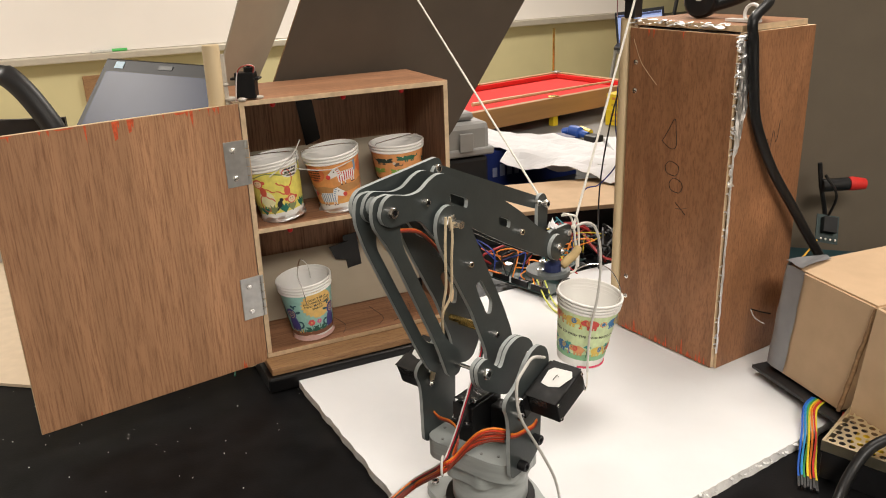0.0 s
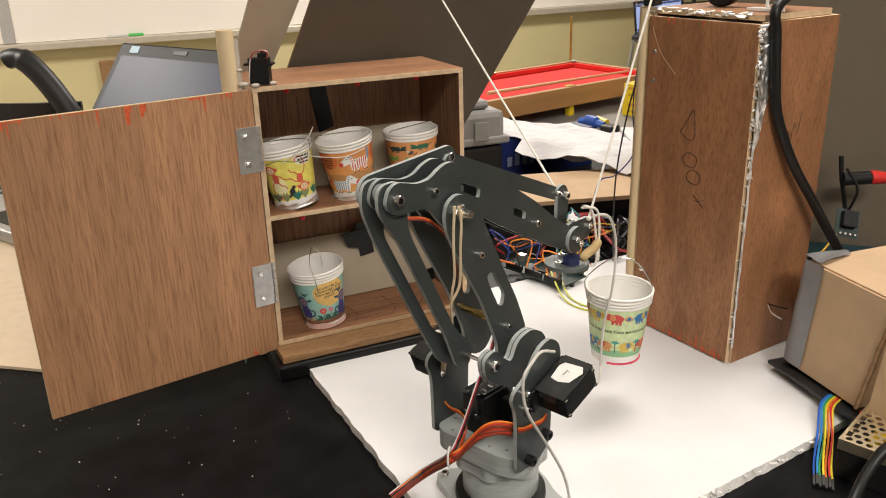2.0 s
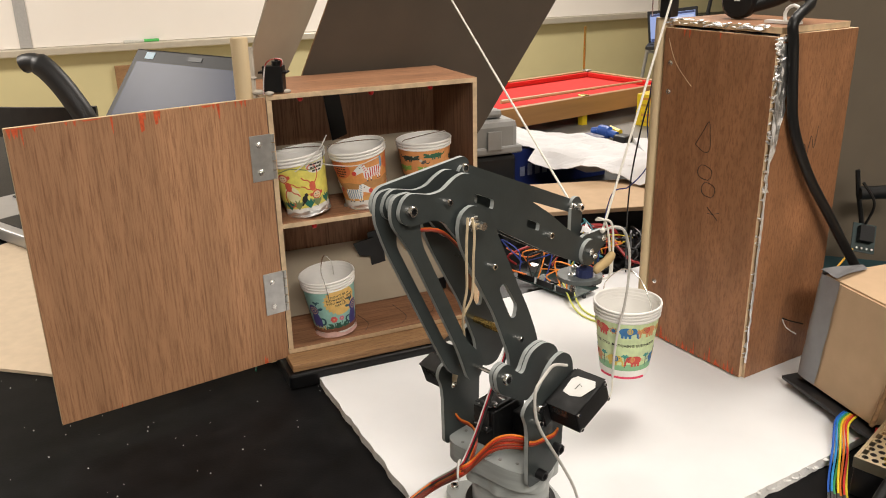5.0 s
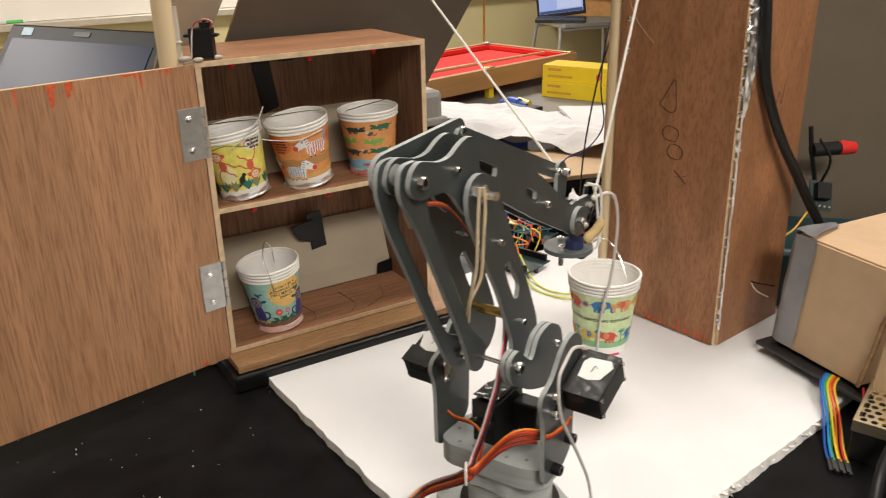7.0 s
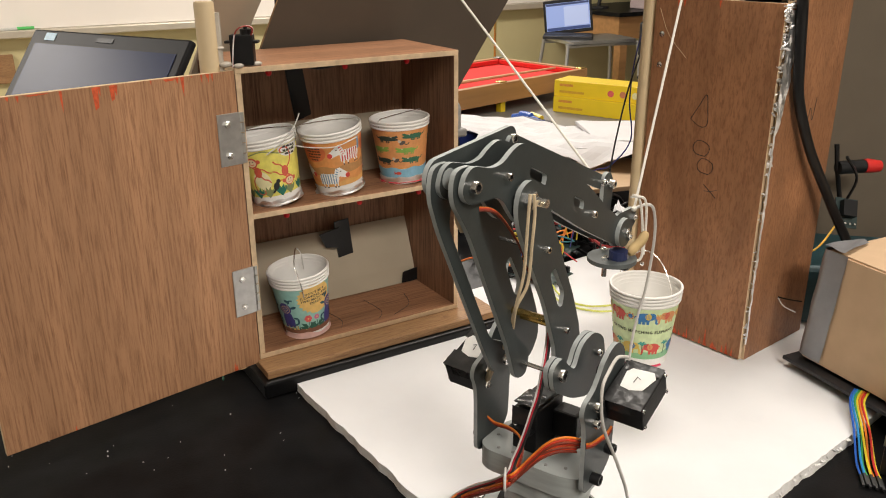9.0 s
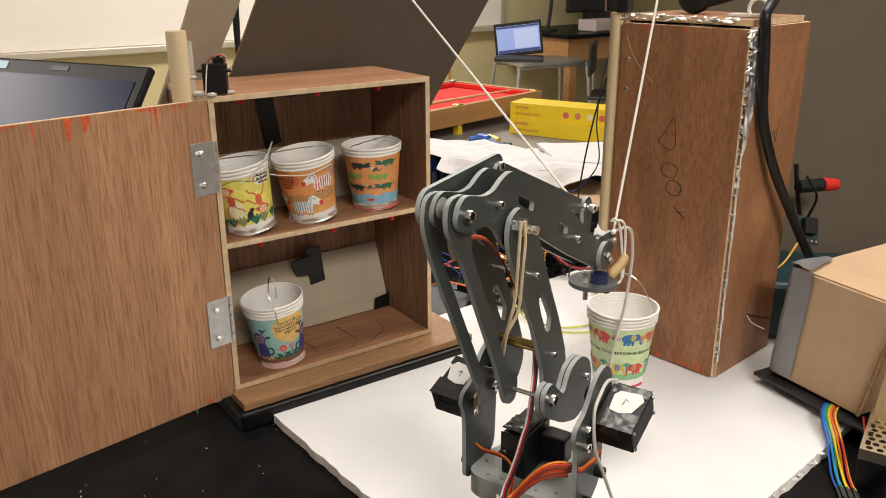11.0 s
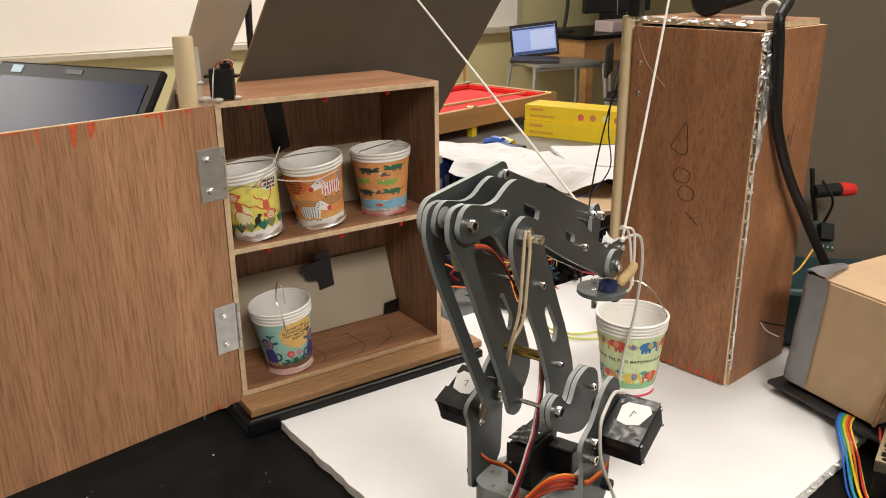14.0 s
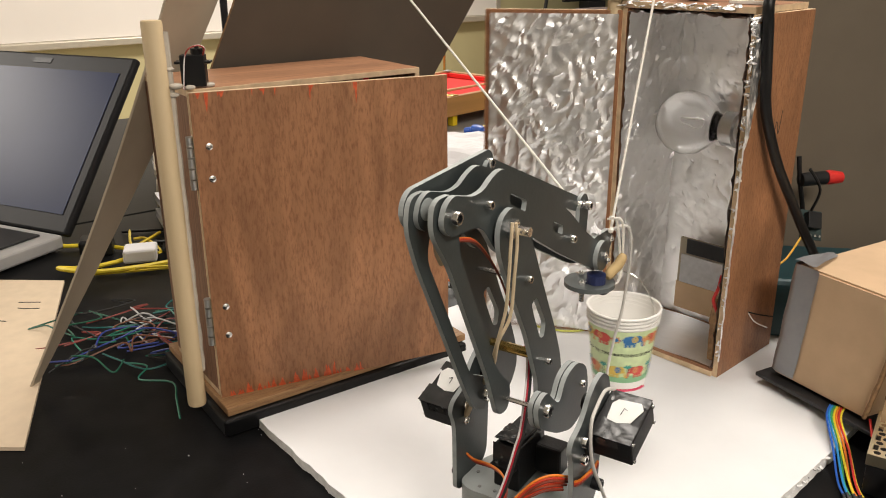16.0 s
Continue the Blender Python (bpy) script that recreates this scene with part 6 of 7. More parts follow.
for k, c in enumerate(RB):
    a = Vector((0.447 + 0.0017 * k, 0.908 - 0.0013 * k, 0.025))
    b = Vector((0.415 + 0.0024 * k, 0.816 - 0.0012 * k, 0.004 + 0.002 * (k % 2)))
    part("wire", T(smooth_path([a + Vector((0.016, 0.022, -0.001)), a, a.lerp(b, 0.4) + Vector((0.001 * (k % 3), 0, -0.001)), a.lerp(b, 0.8) + Vector((0, 0.002, -0.004 + 0.003 * (k % 2))), b]), 0.0011, 6), plain(c), rib)
    part("plug", T([b, b + Vector((-0.004, -0.014, -0.0015))], 0.0015, 4), M_DARK, rib)
part("wire", T(smooth_path([(0.480, 0.89, 0.03), (0.472, 0.872, 0.024), (0.466, 0.852, 0.02)]), 0.0012, 8), M_RED, rib)

# ---- behind the tall box ----
rp = thing("card_screen", pose(0.640, 1.27, 0, 0, 0, 12), "grey-brown cardboard screen standing behind the lamp box", "screen")
part("sheet", thicken(grid(12, 6, lambda u, v: (-0.26 + 0.9 * u, -0.10 * u * u, 0.001 + 0.62 * v)), 0.004), M_GREYCARD, rp)
nut = thing("wire_nut", pose(0.548, 1.190, 0.186, 0, 0, 0), "black lever with a red plastic tip beside the cord", "connector")
part("body", T([(-0.006, 0, -0.001), (0.028, 0.004, 0)], 0.0085, 14), M_CABLE, nut, smooth=True)
part("cap", T([(0.0285, 0.004, 0), (0.034, 0.005, 0), (0.050, 0.007, -0.001)], [0.0085, 0.0092, 0.0072], 14), M_RED, nut, "ribbed red cap", smooth=True)
part("stem", T(smooth_path([(-0.010, 0.004, 0.028), (-0.006, 0.002, 0.0), (0.002, 0.004, -0.03), (0.006, 0.0, -0.055)]), 0.003, 8), M_CABLE, nut)
module = thing("sensor_module", pose(0.540, 1.150, 0.139, 60, 10, 0), "small black circuit module hanging on wires", "circuit board")
part("board", B(-0.014, -0.018, 0, 0.014, 0.018, 0.0016), M_PCB, module)
part("relay", B(-0.009, -0.006, 0.0018, 0.008, 0.014, 0.012, bevel=0.0006), M_SERVO, module)
for k in range(4):
    part("pin_socket", T([(-0.009 + 0.006 * k, -0.014, 0.0018), (-0.009 + 0.006 * k, -0.014, 0.006)], 0.0014, 8), M_CHROME, module)
part("wire", T(smooth_path([(-0.012, -0.016, 0.002), (-0.03, -0.045, 0.0), (-0.05, -0.06, 0.005)]), 0.0013, 6), plain((0.75, 0.45, 0.05)), module)
part("wire", T(smooth_path([(0, 0.018, 0.002), (0.0, 0.04, 0.02), (-0.02, 0.06, 0.03)]), 0.0018, 6), M_CABLE, module)
folder = thing("teal_folder", pose(0.60, 1.16, 0, 0, 0, -14), "dark teal plastic case lying behind the cardboard box", "folder")
part("cover", B(-0.14, -0.075, 0.0105, 0.22, 0.06, 0.085, bevel=0.006), M_TEAL, folder)

# ---- behind the cabinet ----
scr = thing("card_screen", CAB @ pose(0, CD + 0.075, 0), "large brown cardboard sheet leaning behind the cabinet", "screen")
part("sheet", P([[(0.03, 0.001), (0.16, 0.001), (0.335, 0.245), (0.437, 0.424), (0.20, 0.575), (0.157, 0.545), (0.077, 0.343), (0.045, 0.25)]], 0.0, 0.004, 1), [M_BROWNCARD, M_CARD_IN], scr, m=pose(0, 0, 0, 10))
wing = thing("card_strip", pose(0, 0, 0), "long curved strip of grey cardboard leaning behind the cabinet", "screen")


def wing_fn(u, v):
    a = Vector((-0.374, 1.085, 0.001)).lerp(Vector((-0.140, 1.118, 0.53)), v)
    a.x += 0.012 * math.sin(math.pi * v)
    b = a + Vector((0.004 + 0.036 * min(1, 1.25 * v), 0.010 + 0.075 * min(1, 1.25 * v), 0.0))
    p = a.lerp(b, u)
    p.y += 0.006 * v * math.sin(math.pi * u)
    return p


part("sheet", thicken(grid(6, 16, wing_fn), 0.0025), M_WINGCARD, wing, smooth=True)
stand = thing("metal_stand", pose(-0.275, 2.0, 0), "thin dark metal stand upright on the far bench", "stand")
part("rod", T([(-0.004, 0, 0.006), (0.001, 0, 0.28), (0.004, 0, 0.52)], [0.004, 0.006, 0.011], 8), M_BLACKSTEEL, stand)
part("foot", B(-0.05, -0.04, 0.0005, 0.05, 0.04, 0.0058, bevel=0.001), M_BLACKSTEEL, stand)
LB = thing("chip_board", pose(-0.43, 0.93, 0, 0, 0, 0), "bare chipboard sheet lying on the bench with pencil notes", "board")
bb = bmesh.new()
cs = [(0.098, 0.032), (-0.012, 0.478), (-0.36, 0.525), (-0.50, 0.10)]
lo = [bb.verts.new((x, y, 0.0006)) for x, y in cs]
hi = [bb.verts.new((x, y, 0.0046)) for x, y in cs]
for k in range(4):
    bb.faces.new((lo[k], lo[(k + 1) % 4], hi[(k + 1) % 4], hi[k]))
bb.faces.new(hi), bb.faces.new(lo[::-1])
part("sheet", bb, M_BOARD, LB)
sc2 = bmesh.new()
r = random.Random(31)
for k in range(9):
    x, y = -0.10 + r.uniform(-0.05, 0.06), 0.28 + 0.02 * k
    tube(sc2, [(x, y, 0.0049), (x + 0.012, y + r.uniform(-0.004, 0.004), 0.0049), (x + 0.03, y + r.uniform(-0.004, 0.004), 0.0049)], 0.0007, 4)
part("pencil_bars", sc2, M_DARK, LB)

# laptop, half hidden by the open door
def laptop(m, label, w, d, h, screen, lean, group=""):
    lp = thing("laptop", m, label, "laptop", group)
    part("base", B(-w / 2, -d, 0.001, w / 2, 0, 0.024, bevel=0.004), M_SILVER if screen is M_SCREEN else M_DARK, lp)
    part("keyboard", B(-w * 0.44, -d * 0.55, 0.0242, w * 0.44, -d * 0.08, 0.0275, bevel=0.001), M_DARK, lp)
    part("touchpad", B(-w * 0.14, -d * 0.92, 0.0242, w * 0.10, -d * 0.64, 0.0252), M_SERVO, lp)
    lid = part("lid", B(-w / 2, 0.0, 0.0, w / 2, 0.016, h, bevel=0.005), M_LID, lp, "", pose(0, 0.004, 0.022, -lean, 0 if screen is M_SCREEN else -7, 0))
    part("display", B(-w * 0.45, -0.0012, h * 0.10, w * 0.45, -0.0003, h * 0.90), screen, lid, "dark glossy screen" if screen is M_SCREEN else "lit blue-white screen")
    part("camera_bar", B(-0.022, -0.0012, h * 0.935, 0.022, -0.0003, h * 0.965), M_SERVO, lid)
    if screen is not M_SCREEN:
        part("menu_bar", B(-w * 0.44, -0.0016, h * 0.83, w * 0.44, -0.0013, h * 0.89), plain((0.03, 0.05, 0.16)), lid)
        part("task_bar", B(-w * 0.44, -0.0016, h * 0.105, w * 0.44, -0.0013, h * 0.19), plain((0.03, 0.06, 0.22)), lid)
        part("white_page", B(-w * 0.08, -0.0016, h * 0.22, w * 0.42, -0.0013, h * 0.78), glow("lit_page", (0.30, 0.36, 0.55), 0.55), lid)
    if screen is M_SCREEN:
        part("sticker", B(-w * 0.40, -0.0012, h * 0.925, -w * 0.33, -0.0003, h * 0.975), plain((0.45, 0.65, 0.8)), lid)
    return lp


laptop(pose(-0.675, 1.660, 0.004, 0, 0, -30), "open black laptop with a dark screen on the bench", 0.43, 0.26, 0.330, M_SCREEN, 38)

# yellow network cable, wires and clutter at the back
yl = thing("network_cable", pose(0, 0, 0), "yellow network cable looped on the bench", "cable")
part("cable", T(smooth_path([(-0.72, 1.52, 0.012), (-0.60, 1.55, 0.006), (-0.47, 1.56, 0.006), (-0.385, 1.535, 0.006), (-0.375, 1.49, 0.006), (-0.42, 1.455, 0.006), (-0.46, 1.44, 0.012), (-0.40, 1.42, 0.012), (-0.32, 1.46, 0.006), (-0.26, 1.50, 0.006), (-0.18, 1.48, 0.006)]), 0.0035, 8), plain((0.75, 0.58, 0.03)), yl, smooth=True)
part("plug", B(-0.75, 1.50, 0.001, -0.71, 1.535, 0.016, bevel=0.003), plain((0.75, 0.58, 0.03)), yl)
jw = thing("jumper_wires", pose(0, 0, 0), "tangle of thin coloured jumper wires on the bench", "wires")
r = random.Random(41)
COLS = [(0.01, 0.16, 0.10), (0.01, 0.10, 0.06), (0.24, 0.04, 0.03), (0.03, 0.05, 0.25), (0.5, 0.5, 0.5), (0.01, 0.13, 0.12), (0.02, 0.02, 0.02), (0.02, 0.02, 0.02), (0.15, 0.05, 0.02)]
for k in range(34):
    x, y = -0.33 + r.uniform(-0.08, 0.10), 1.17 + r.uniform(-0.04, 0.12)
    pts = [(x, y, 0.004)]
    for q in range(5):
        x, y = x + r.uniform(-0.035, 0.055), y + r.uniform(-0.045, 0.035)
        pts.append((x, min(y, 1.32), r.uniform(0.003, 0.016)))
    part("wire", T(smooth_path(pts, 5), 0.0011, 5), plain(COLS[k % len(COLS)]), jw)
for q, (cx, cy, cz, n) in enumerate(((-0.24, 1.66, 0.0, 4), (-0.30, 1.90, 0.0, 5))):
    for k in range(n):
        bk = thing("paper_pile", pose(cx + r.uniform(-0.01, 0.01), cy + r.uniform(-0.01, 0.01), cz + 0.0005 + 0.0145 * k, 0, 0, 20 + r.uniform(-8, 8)), "pile of papers and booklets on the bench", "papers", "papers behind the cabinet")
        part("booklet", B(-0.11, -0.08, 0, 0.11, 0.08, 0.0138), M_SHEET if k % 2 else M_PALECARD, bk)

# dark connectors and loose cables on the bench between laptop and cabinet
lc = thing("cable_heap", pose(-0.40, 1.50, 0, 0, 0, 10), "black cables and adapters lying on the bench by the laptop", "cables")
for k in range(3):
    part("adapter", B(-0.05 + 0.07 * k, 0.02 - 0.05 * (k % 2), 0.0006, 0.0 + 0.07 * k, 0.06 - 0.05 * (k % 2), 0.028 - 0.005 * k, bevel=0.004), M_SERVO if k != 1 else M_SHEET, lc)
for k in range(12):
    x, y = r.uniform(0.02, 0.16), r.uniform(-0.06, 0.10)
    part("cable", T(smooth_path([(x, y, 0.004), (x + r.uniform(-0.05, 0.08), y + r.uniform(-0.05, 0.05), 0.012), (x + r.uniform(-0.05, 0.12), y + r.uniform(-0.06, 0.08), 0.006), (x + r.uniform(-0.06, 0.14), y + r.uniform(-0.06, 0.1), 0.004)], 5), 0.0024, 6), M_CABLE if k % 3 else plain((0.70, 0.52, 0.03)), lc)

# controller boards and their wires beyond the foam board's middle
for k, (bx, by, bw, bd, turn) in enumerate(((0.1715, 1.275, 0.112, 0.056, -41.5), (0.215, 1.365, 0.075, 0.054, -35))):
    ard = thing("controller_board", pose(bx, by, FOAM if k == 0 else 0.0105, 0, 0, turn), "black microcontroller board with pin sockets and jumper wires", "circuit board", "controller boards")
    part("board", B(-bw / 2, -bd / 2, 0.008, bw / 2, bd / 2, 0.0098), M_PCB, ard)
    for q in range(3):
        part("pin_socket", B(-bw / 2 + 0.004 + q * bw / 3, -bd / 2 + 0.001, 0.010, -bw / 2 + q * bw / 3 + bw / 3 - 0.003, -bd / 2 + 0.0045, 0.0185), M_SERVO, ard)
    part("pin_socket", B(-bw / 2 + 0.008, bd / 2 - 0.005, 0.010, bw / 2 - 0.004, bd / 2 - 0.001, 0.0185), M_SERVO, ard)
    part("chip", B(-0.008, -0.008, 0.010, 0.008, 0.008, 0.0122), M_SERVO, ard)
    part("usb_port", B(-bw / 2 - 0.004, 0.004, 0.010, -bw / 2 + 0.010, 0.016, 0.020), M_STEEL, ard)
    part("status_light", B(0.012, -0.012, 0.010, 0.015, -0.009, 0.0115), glow("led_amber", (1.0, 0.45, 0.05), 3.0), ard)
    for fx in (-bw / 2 + 0.004, bw / 2 - 0.004):
        part("standoff", T([(fx, 0, 0.0004), (fx, 0, 0.0079)], 0.003, 8), M_DARK, ard)
    for q in range(14):
        sx, sy = r.uniform(-bw / 2, bw / 2), (-bd / 2 + 0.003 if q % 2 else bd / 2 - 0.003)
        pts = [(sx, sy, 0.0185), (sx + r.uniform(-0.01, 0.01), sy + r.uniform(-0.01, 0.02), 0.04 + r.uniform(0, 0.015)), (sx + r.uniform(-0.05, 0.03), sy + r.uniform(-0.02, 0.04), 0.035 + r.uniform(0, 0.02)), (sx + r.uniform(-0.08, 0.04), sy + r.uniform(0.0, 0.06), 0.02)]
        part("jumper_wire", T(smooth_path(pts, 4), 0.0011, 5), plain(((0.75, 0.60, 0.05), (0.80, 0.25, 0.03), (0.03, 0.2, 0.25), (0.03, 0.06, 0.3), (0.5, 0.04, 0.04), (0.02, 0.02, 0.02))[q % 6]), ard)
    part("long_wire", T(smooth_path([(-bw / 2 + 0.02, -bd / 2 + 0.003, 0.018), (-bw / 2 - 0.01, -bd / 2 - 0.01, 0.022), (-bw / 2 - 0.05, -bd / 2 - 0.004, 0.004), (-bw / 2 - 0.10, -bd / 2 + 0.01, 0.004)]), 0.0014, 6), plain((0.80, 0.20, 0.03)), ard)
yw = thing("signal_wire", pose(0, 0, 0), "thin yellow-green wire lying on the foam board", "wires")
part("wire", T(smooth_path([(0.19, 1.26, 0.03), (0.205, 1.20, 0.0125), (0.235, 1.165, 0.0125), (0.28, 1.17, 0.0125)]), 0.0013, 6), plain((0.60, 0.62, 0.12)), yw)
part("wire", T(smooth_path([(0.18, 1.25, 0.03), (0.20, 1.185, 0.0125), (0.24, 1.15, 0.0125), (0.285, 1.152, 0.0125)]), 0.0013, 6), plain((0.60, 0.62, 0.12)), yw)
dk = thing("cable_heap", pose(0.285, 1.435, 0, 0, 0, 20), "dark heap of connectors and black cables", "cables")
for k in range(26):
    x, y = r.uniform(-0.15, 0.13), r.uniform(-0.06, 0.05)
    part("cable", T(smooth_path([(x, y, 0.004), (x + r.uniform(-0.04, 0.04), y + r.uniform(-0.04, 0.04), 0.03 + r.uniform(0, 0.03)), (x + r.uniform(-0.07, 0.07), y + r.uniform(-0.05, 0.05), 0.03), (x + r.uniform(-0.09, 0.09), y + r.uniform(-0.06, 0.06), 0.004)], 4), 0.0022 if k % 3 else 0.005, 6), M_CABLE if k % 7 else plain((0.35, 0.03, 0.03)), dk)
flat = thing("flat_carton", pose(0.255, 1.590, 0, 0, 0, 15), "flat tan cardboard carton on the bench", "box")
part("top", B(-0.20, -0.075, 0.052, 0.20, 0.10, 0.060, bevel=0.001), M_CARD, flat)
part("body", B(-0.185, -0.065, 0.0005, 0.185, 0.09, 0.0515), M_DARK, flat)

tool = thing("tool_case", pose(0.015, 1.758, 0, 0, 0, 28), "grey plastic tool case on the bench behind the cabinet", "case")
part("body", B(-0.24, -0.050, 0.0008, 0.068, 0.12, 0.098, bevel=0.008), M_DARK, tool)
part("lid", B(-0.243, -0.054, 0.099, 0.070, 0.124, 0.168, bevel=0.012), M_CASE, tool)
part("rim", B(-0.247, -0.058, 0.102, 0.077, 0.128, 0.118, bevel=0.004), M_CASE, tool)
part("handle_ridge", B(-0.20, -0.035, 0.1685, 0.045, 0.10, 0.186, bevel=0.008), M_CASE, tool)
part("latch", B(0.0, -0.062, 0.112, 0.03, -0.0585, 0.150, bevel=0.002), M_CASE, tool)

blue = thing("blue_carton", pose(0.200, 1.934, 0, 0, 0, 36), "dark blue foil-roll carton with pale lettering", "box")
part("carton", B(-0.175, -0.028, 0.0005, 0.09, 0.028, 0.086, bevel=0.001), M_BLUE, blue)
lm = bmesh.new()
for k in range(9):
    box(lm, -0.14 + 0.019 * k, -0.0288, 0.030, -0.14 + 0.019 * k + 0.012, -0.0284, 0.050 + 0.006 * (k % 3))
part("lettering", lm, plain((0.22, 0.24, 0.34)), blue, "row of plain pale bars")
for k, (px, py, pz, w, d, turn, tip) in enumerate(((0.195, 1.865, 0.086, 0.44, 0.13, -38, 0), (0.290, 1.735, 0.088, 0.32, 0.12, -26, 0), (0.48, 1.790, 0.083, 0.30, 0.20, 8, 0), (0.49, 1.800, 0.090, 0.26, 0.18, 14, 0), (0.48, 1.795, 0.097, 0.27, 0.18, 5, 0))):
    pp = thing("paper_stack", pose(px, py, pz, 0, -tip * 0.5, turn + tip * 0.8), "rumpled white sheets of paper lying on the cartons", "papers", "white papers")
    amp = 0.007 if k < 2 else 0.002

    def rumple(u, v):
        z = amp * (math.sin(7 * u + 4 * v + k) * 0.6 + noise.noise(Vector((9 * u, 5 * v, k))) * 1.2) + amp
        if k < 2 and v < 0.3:
            z -= 0.03 * (0.3 - v) / 0.3 * (0.6 + 0.4 * math.sin(11 * u))
        return (w * (u - 0.5), d * (v - 0.5) + 0.006 * math.sin(13 * u) * (1 - v), z + 0.003)
    part("paper_sheet", thicken(grid(22, 12, rumple), 0.0012 if k < 2 else 0.006), M_SHEET, pp)
car = thing("paper_carton", pose(0.46, 1.830, 0, 0, 0, 8), "low black carton under white papers", "box")
part("body", B(-0.11, -0.075, 0.0005, 0.16, 0.09, 0.080, bevel=0.002), M_DARK, car)
cut = thing("tape_cutter", pose(0.352, 2.79, GREY_Z, 0, 0, -44), "blue and yellow hand tool on the grey table", "tool")
part("body", T(smooth_path([(-0.055, 0, 0.016), (-0.02, 0.005, 0.022), (0.015, 0.0, 0.021), (0.045, 0.0, 0.016)]), [0.012] * 5 + [0.019] * 8 + [0.012] * 6, 10), M_BLUEPL, cut, smooth=True)
part("tip", T([(0.0, 0.02, 0.028), (0.045, 0.015, 0.022)], 0.012, 8), M_YELLOW, cut)
part("blade_guard", B(0.046, -0.02, 0.0005, 0.095, 0.02, 0.022, bevel=0.004), M_DARK, cut)
mk = thing("green_marker_cap", pose(0.184, 3.094, GREY_Z + 0.0005), "small green cap on the grey table", "cap")
part("cap", T([(-0.018, 0.01, 0.008), (0.018, -0.01, 0.008)], 0.008, 10), plain((0.02, 0.30, 0.12)), mk)

for k, (dx, dy, dz, turn) in enumerate(((0, 0, 0.0006, -36.7), (0.004, 0.012, 0.0535, -35.5))):
    yb = thing("yellow_box", pose(0.652 + dx, 2.934 + dy, GREY_Z + dz, 0, 0, turn), "bright yellow product carton lying on the grey table", "box", "yellow cartons")
    part("carton", B(-0.19, -0.055, 0, 0.30, 0.055, 0.0525, bevel=0.001), M_YELLOW, yb)
    for q in range(5 if k else 0):
        part("colour_spot", T([(0.015 + 0.042 * q, -0.0556, 0.024), (0.015 + 0.042 * q, -0.0550, 0.024)], 0.011, 12), plain(((0.65, 0.12, 0.12), (0.55, 0.20, 0.10), (0.75, 0.70, 0.40), (0.60, 0.12, 0.08))[q % 4]), yb)
    part("letter_bar", B(-0.17, -0.0556, 0.034, -0.12, -0.0552, 0.042), plain((0.65, 0.28, 0.05)), yb)
    part("letter_bar", B(-0.17, -0.0556, 0.012, -0.08, -0.0552, 0.020), plain((0.60, 0.35, 0.03)), yb)

# toy pool table
PT_ = pose(0.330, 3.635, GREY_Z, 0, 0, 223.0)
pool = thing("toy_pool_table", PT_, "toy pool table with red felt and oak rails", "pool table")
L_, W_ = 0.92, 0.45
part("bed", B(0.02, 0.02, 0.055, L_ - 0.02, W_ - 0.02, 0.078), M_FELT, pool)
for a in ((0, 0, L_, 0.022), (0, W_ - 0.022, L_, W_), (0, 0.0225, 0.022, W_ - 0.0225), (L_ - 0.022, 0.0225, L_, W_ - 0.0225)):
    part("rail", B(a[0], a[1], 0.035, a[2], a[3], 0.100, bevel=0.002), M_OAK, pool)
for a in ((0.0225, 0.0225, L_ - 0.0225, 0.036), (0.0225, W_ - 0.036, L_ - 0.0225, W_ - 0.0225), (0.0225, 0.0365, 0.036, W_ - 0.0365), (L_ - 0.036, 0.0365, L_ - 0.0225, W_ - 0.0365)):
    part("cushion", B(a[0], a[1], 0.0785, a[2], a[3], 0.096, bevel=0.003), M_FELT, pool)
for cx, cy in ((0.002, 0.002), (L_ - 0.034, 0.002), (0.002, W_ - 0.034), (L_ - 0.034, W_ - 0.034), (L_ / 2 - 0.016, 0.002), (L_ / 2 - 0.016, W_ - 0.034)):
    part("corner_cap", B(cx, cy, 0.098, cx + 0.030, cy + 0.030, 0.104, bevel=0.003), M_GREYSTEEL if cx < 0.1 and cy < 0.1 else M_BRASS, pool)
    part("leg", B(cx + 0.004, cy + 0.004, 0.0006, cx + 0.026, cy + 0.026, 0.0345), M_YELLOW, pool)
part("cue", T([(0.08, 0.36, 0.101), (0.75, 0.34, 0.101)], [0.004, 0.007], 8), plain((0.6, 0.42, 0.22)), pool)

part("rod", T([(0.012, -0.006, 0.09), (0.012, -0.006, 0.275)], 0.005, 8), M_BRASS, pool, "thin dark upright rod at the corner")

# stool with a laptop, desk and chair across the room
def stool(m, label):
    s = thing("stool", m, label, "stool")
    part("seat", slab([rounded([(-0.27, -0.19), (0.27, -0.19), (0.27, 0.19), (-0.27, 0.19)], 0.05)], -0.02, 0.0), M_GREYSTEEL, s)
    for a in (-1, 1):
        part("leg_frame", T(smooth_path([(-0.33, a * 0.24, FLOOR_Z + 0.20), (-0.28, a * 0.18, -0.08), (-0.23, a * 0.17, -0.034), (0.23, a * 0.17, -0.034), (0.28, a * 0.18, -0.08), (0.33, a * 0.24, FLOOR_Z + 0.20)]), 0.013, 10), M_GREYSTEEL, s, smooth=True)
    return s


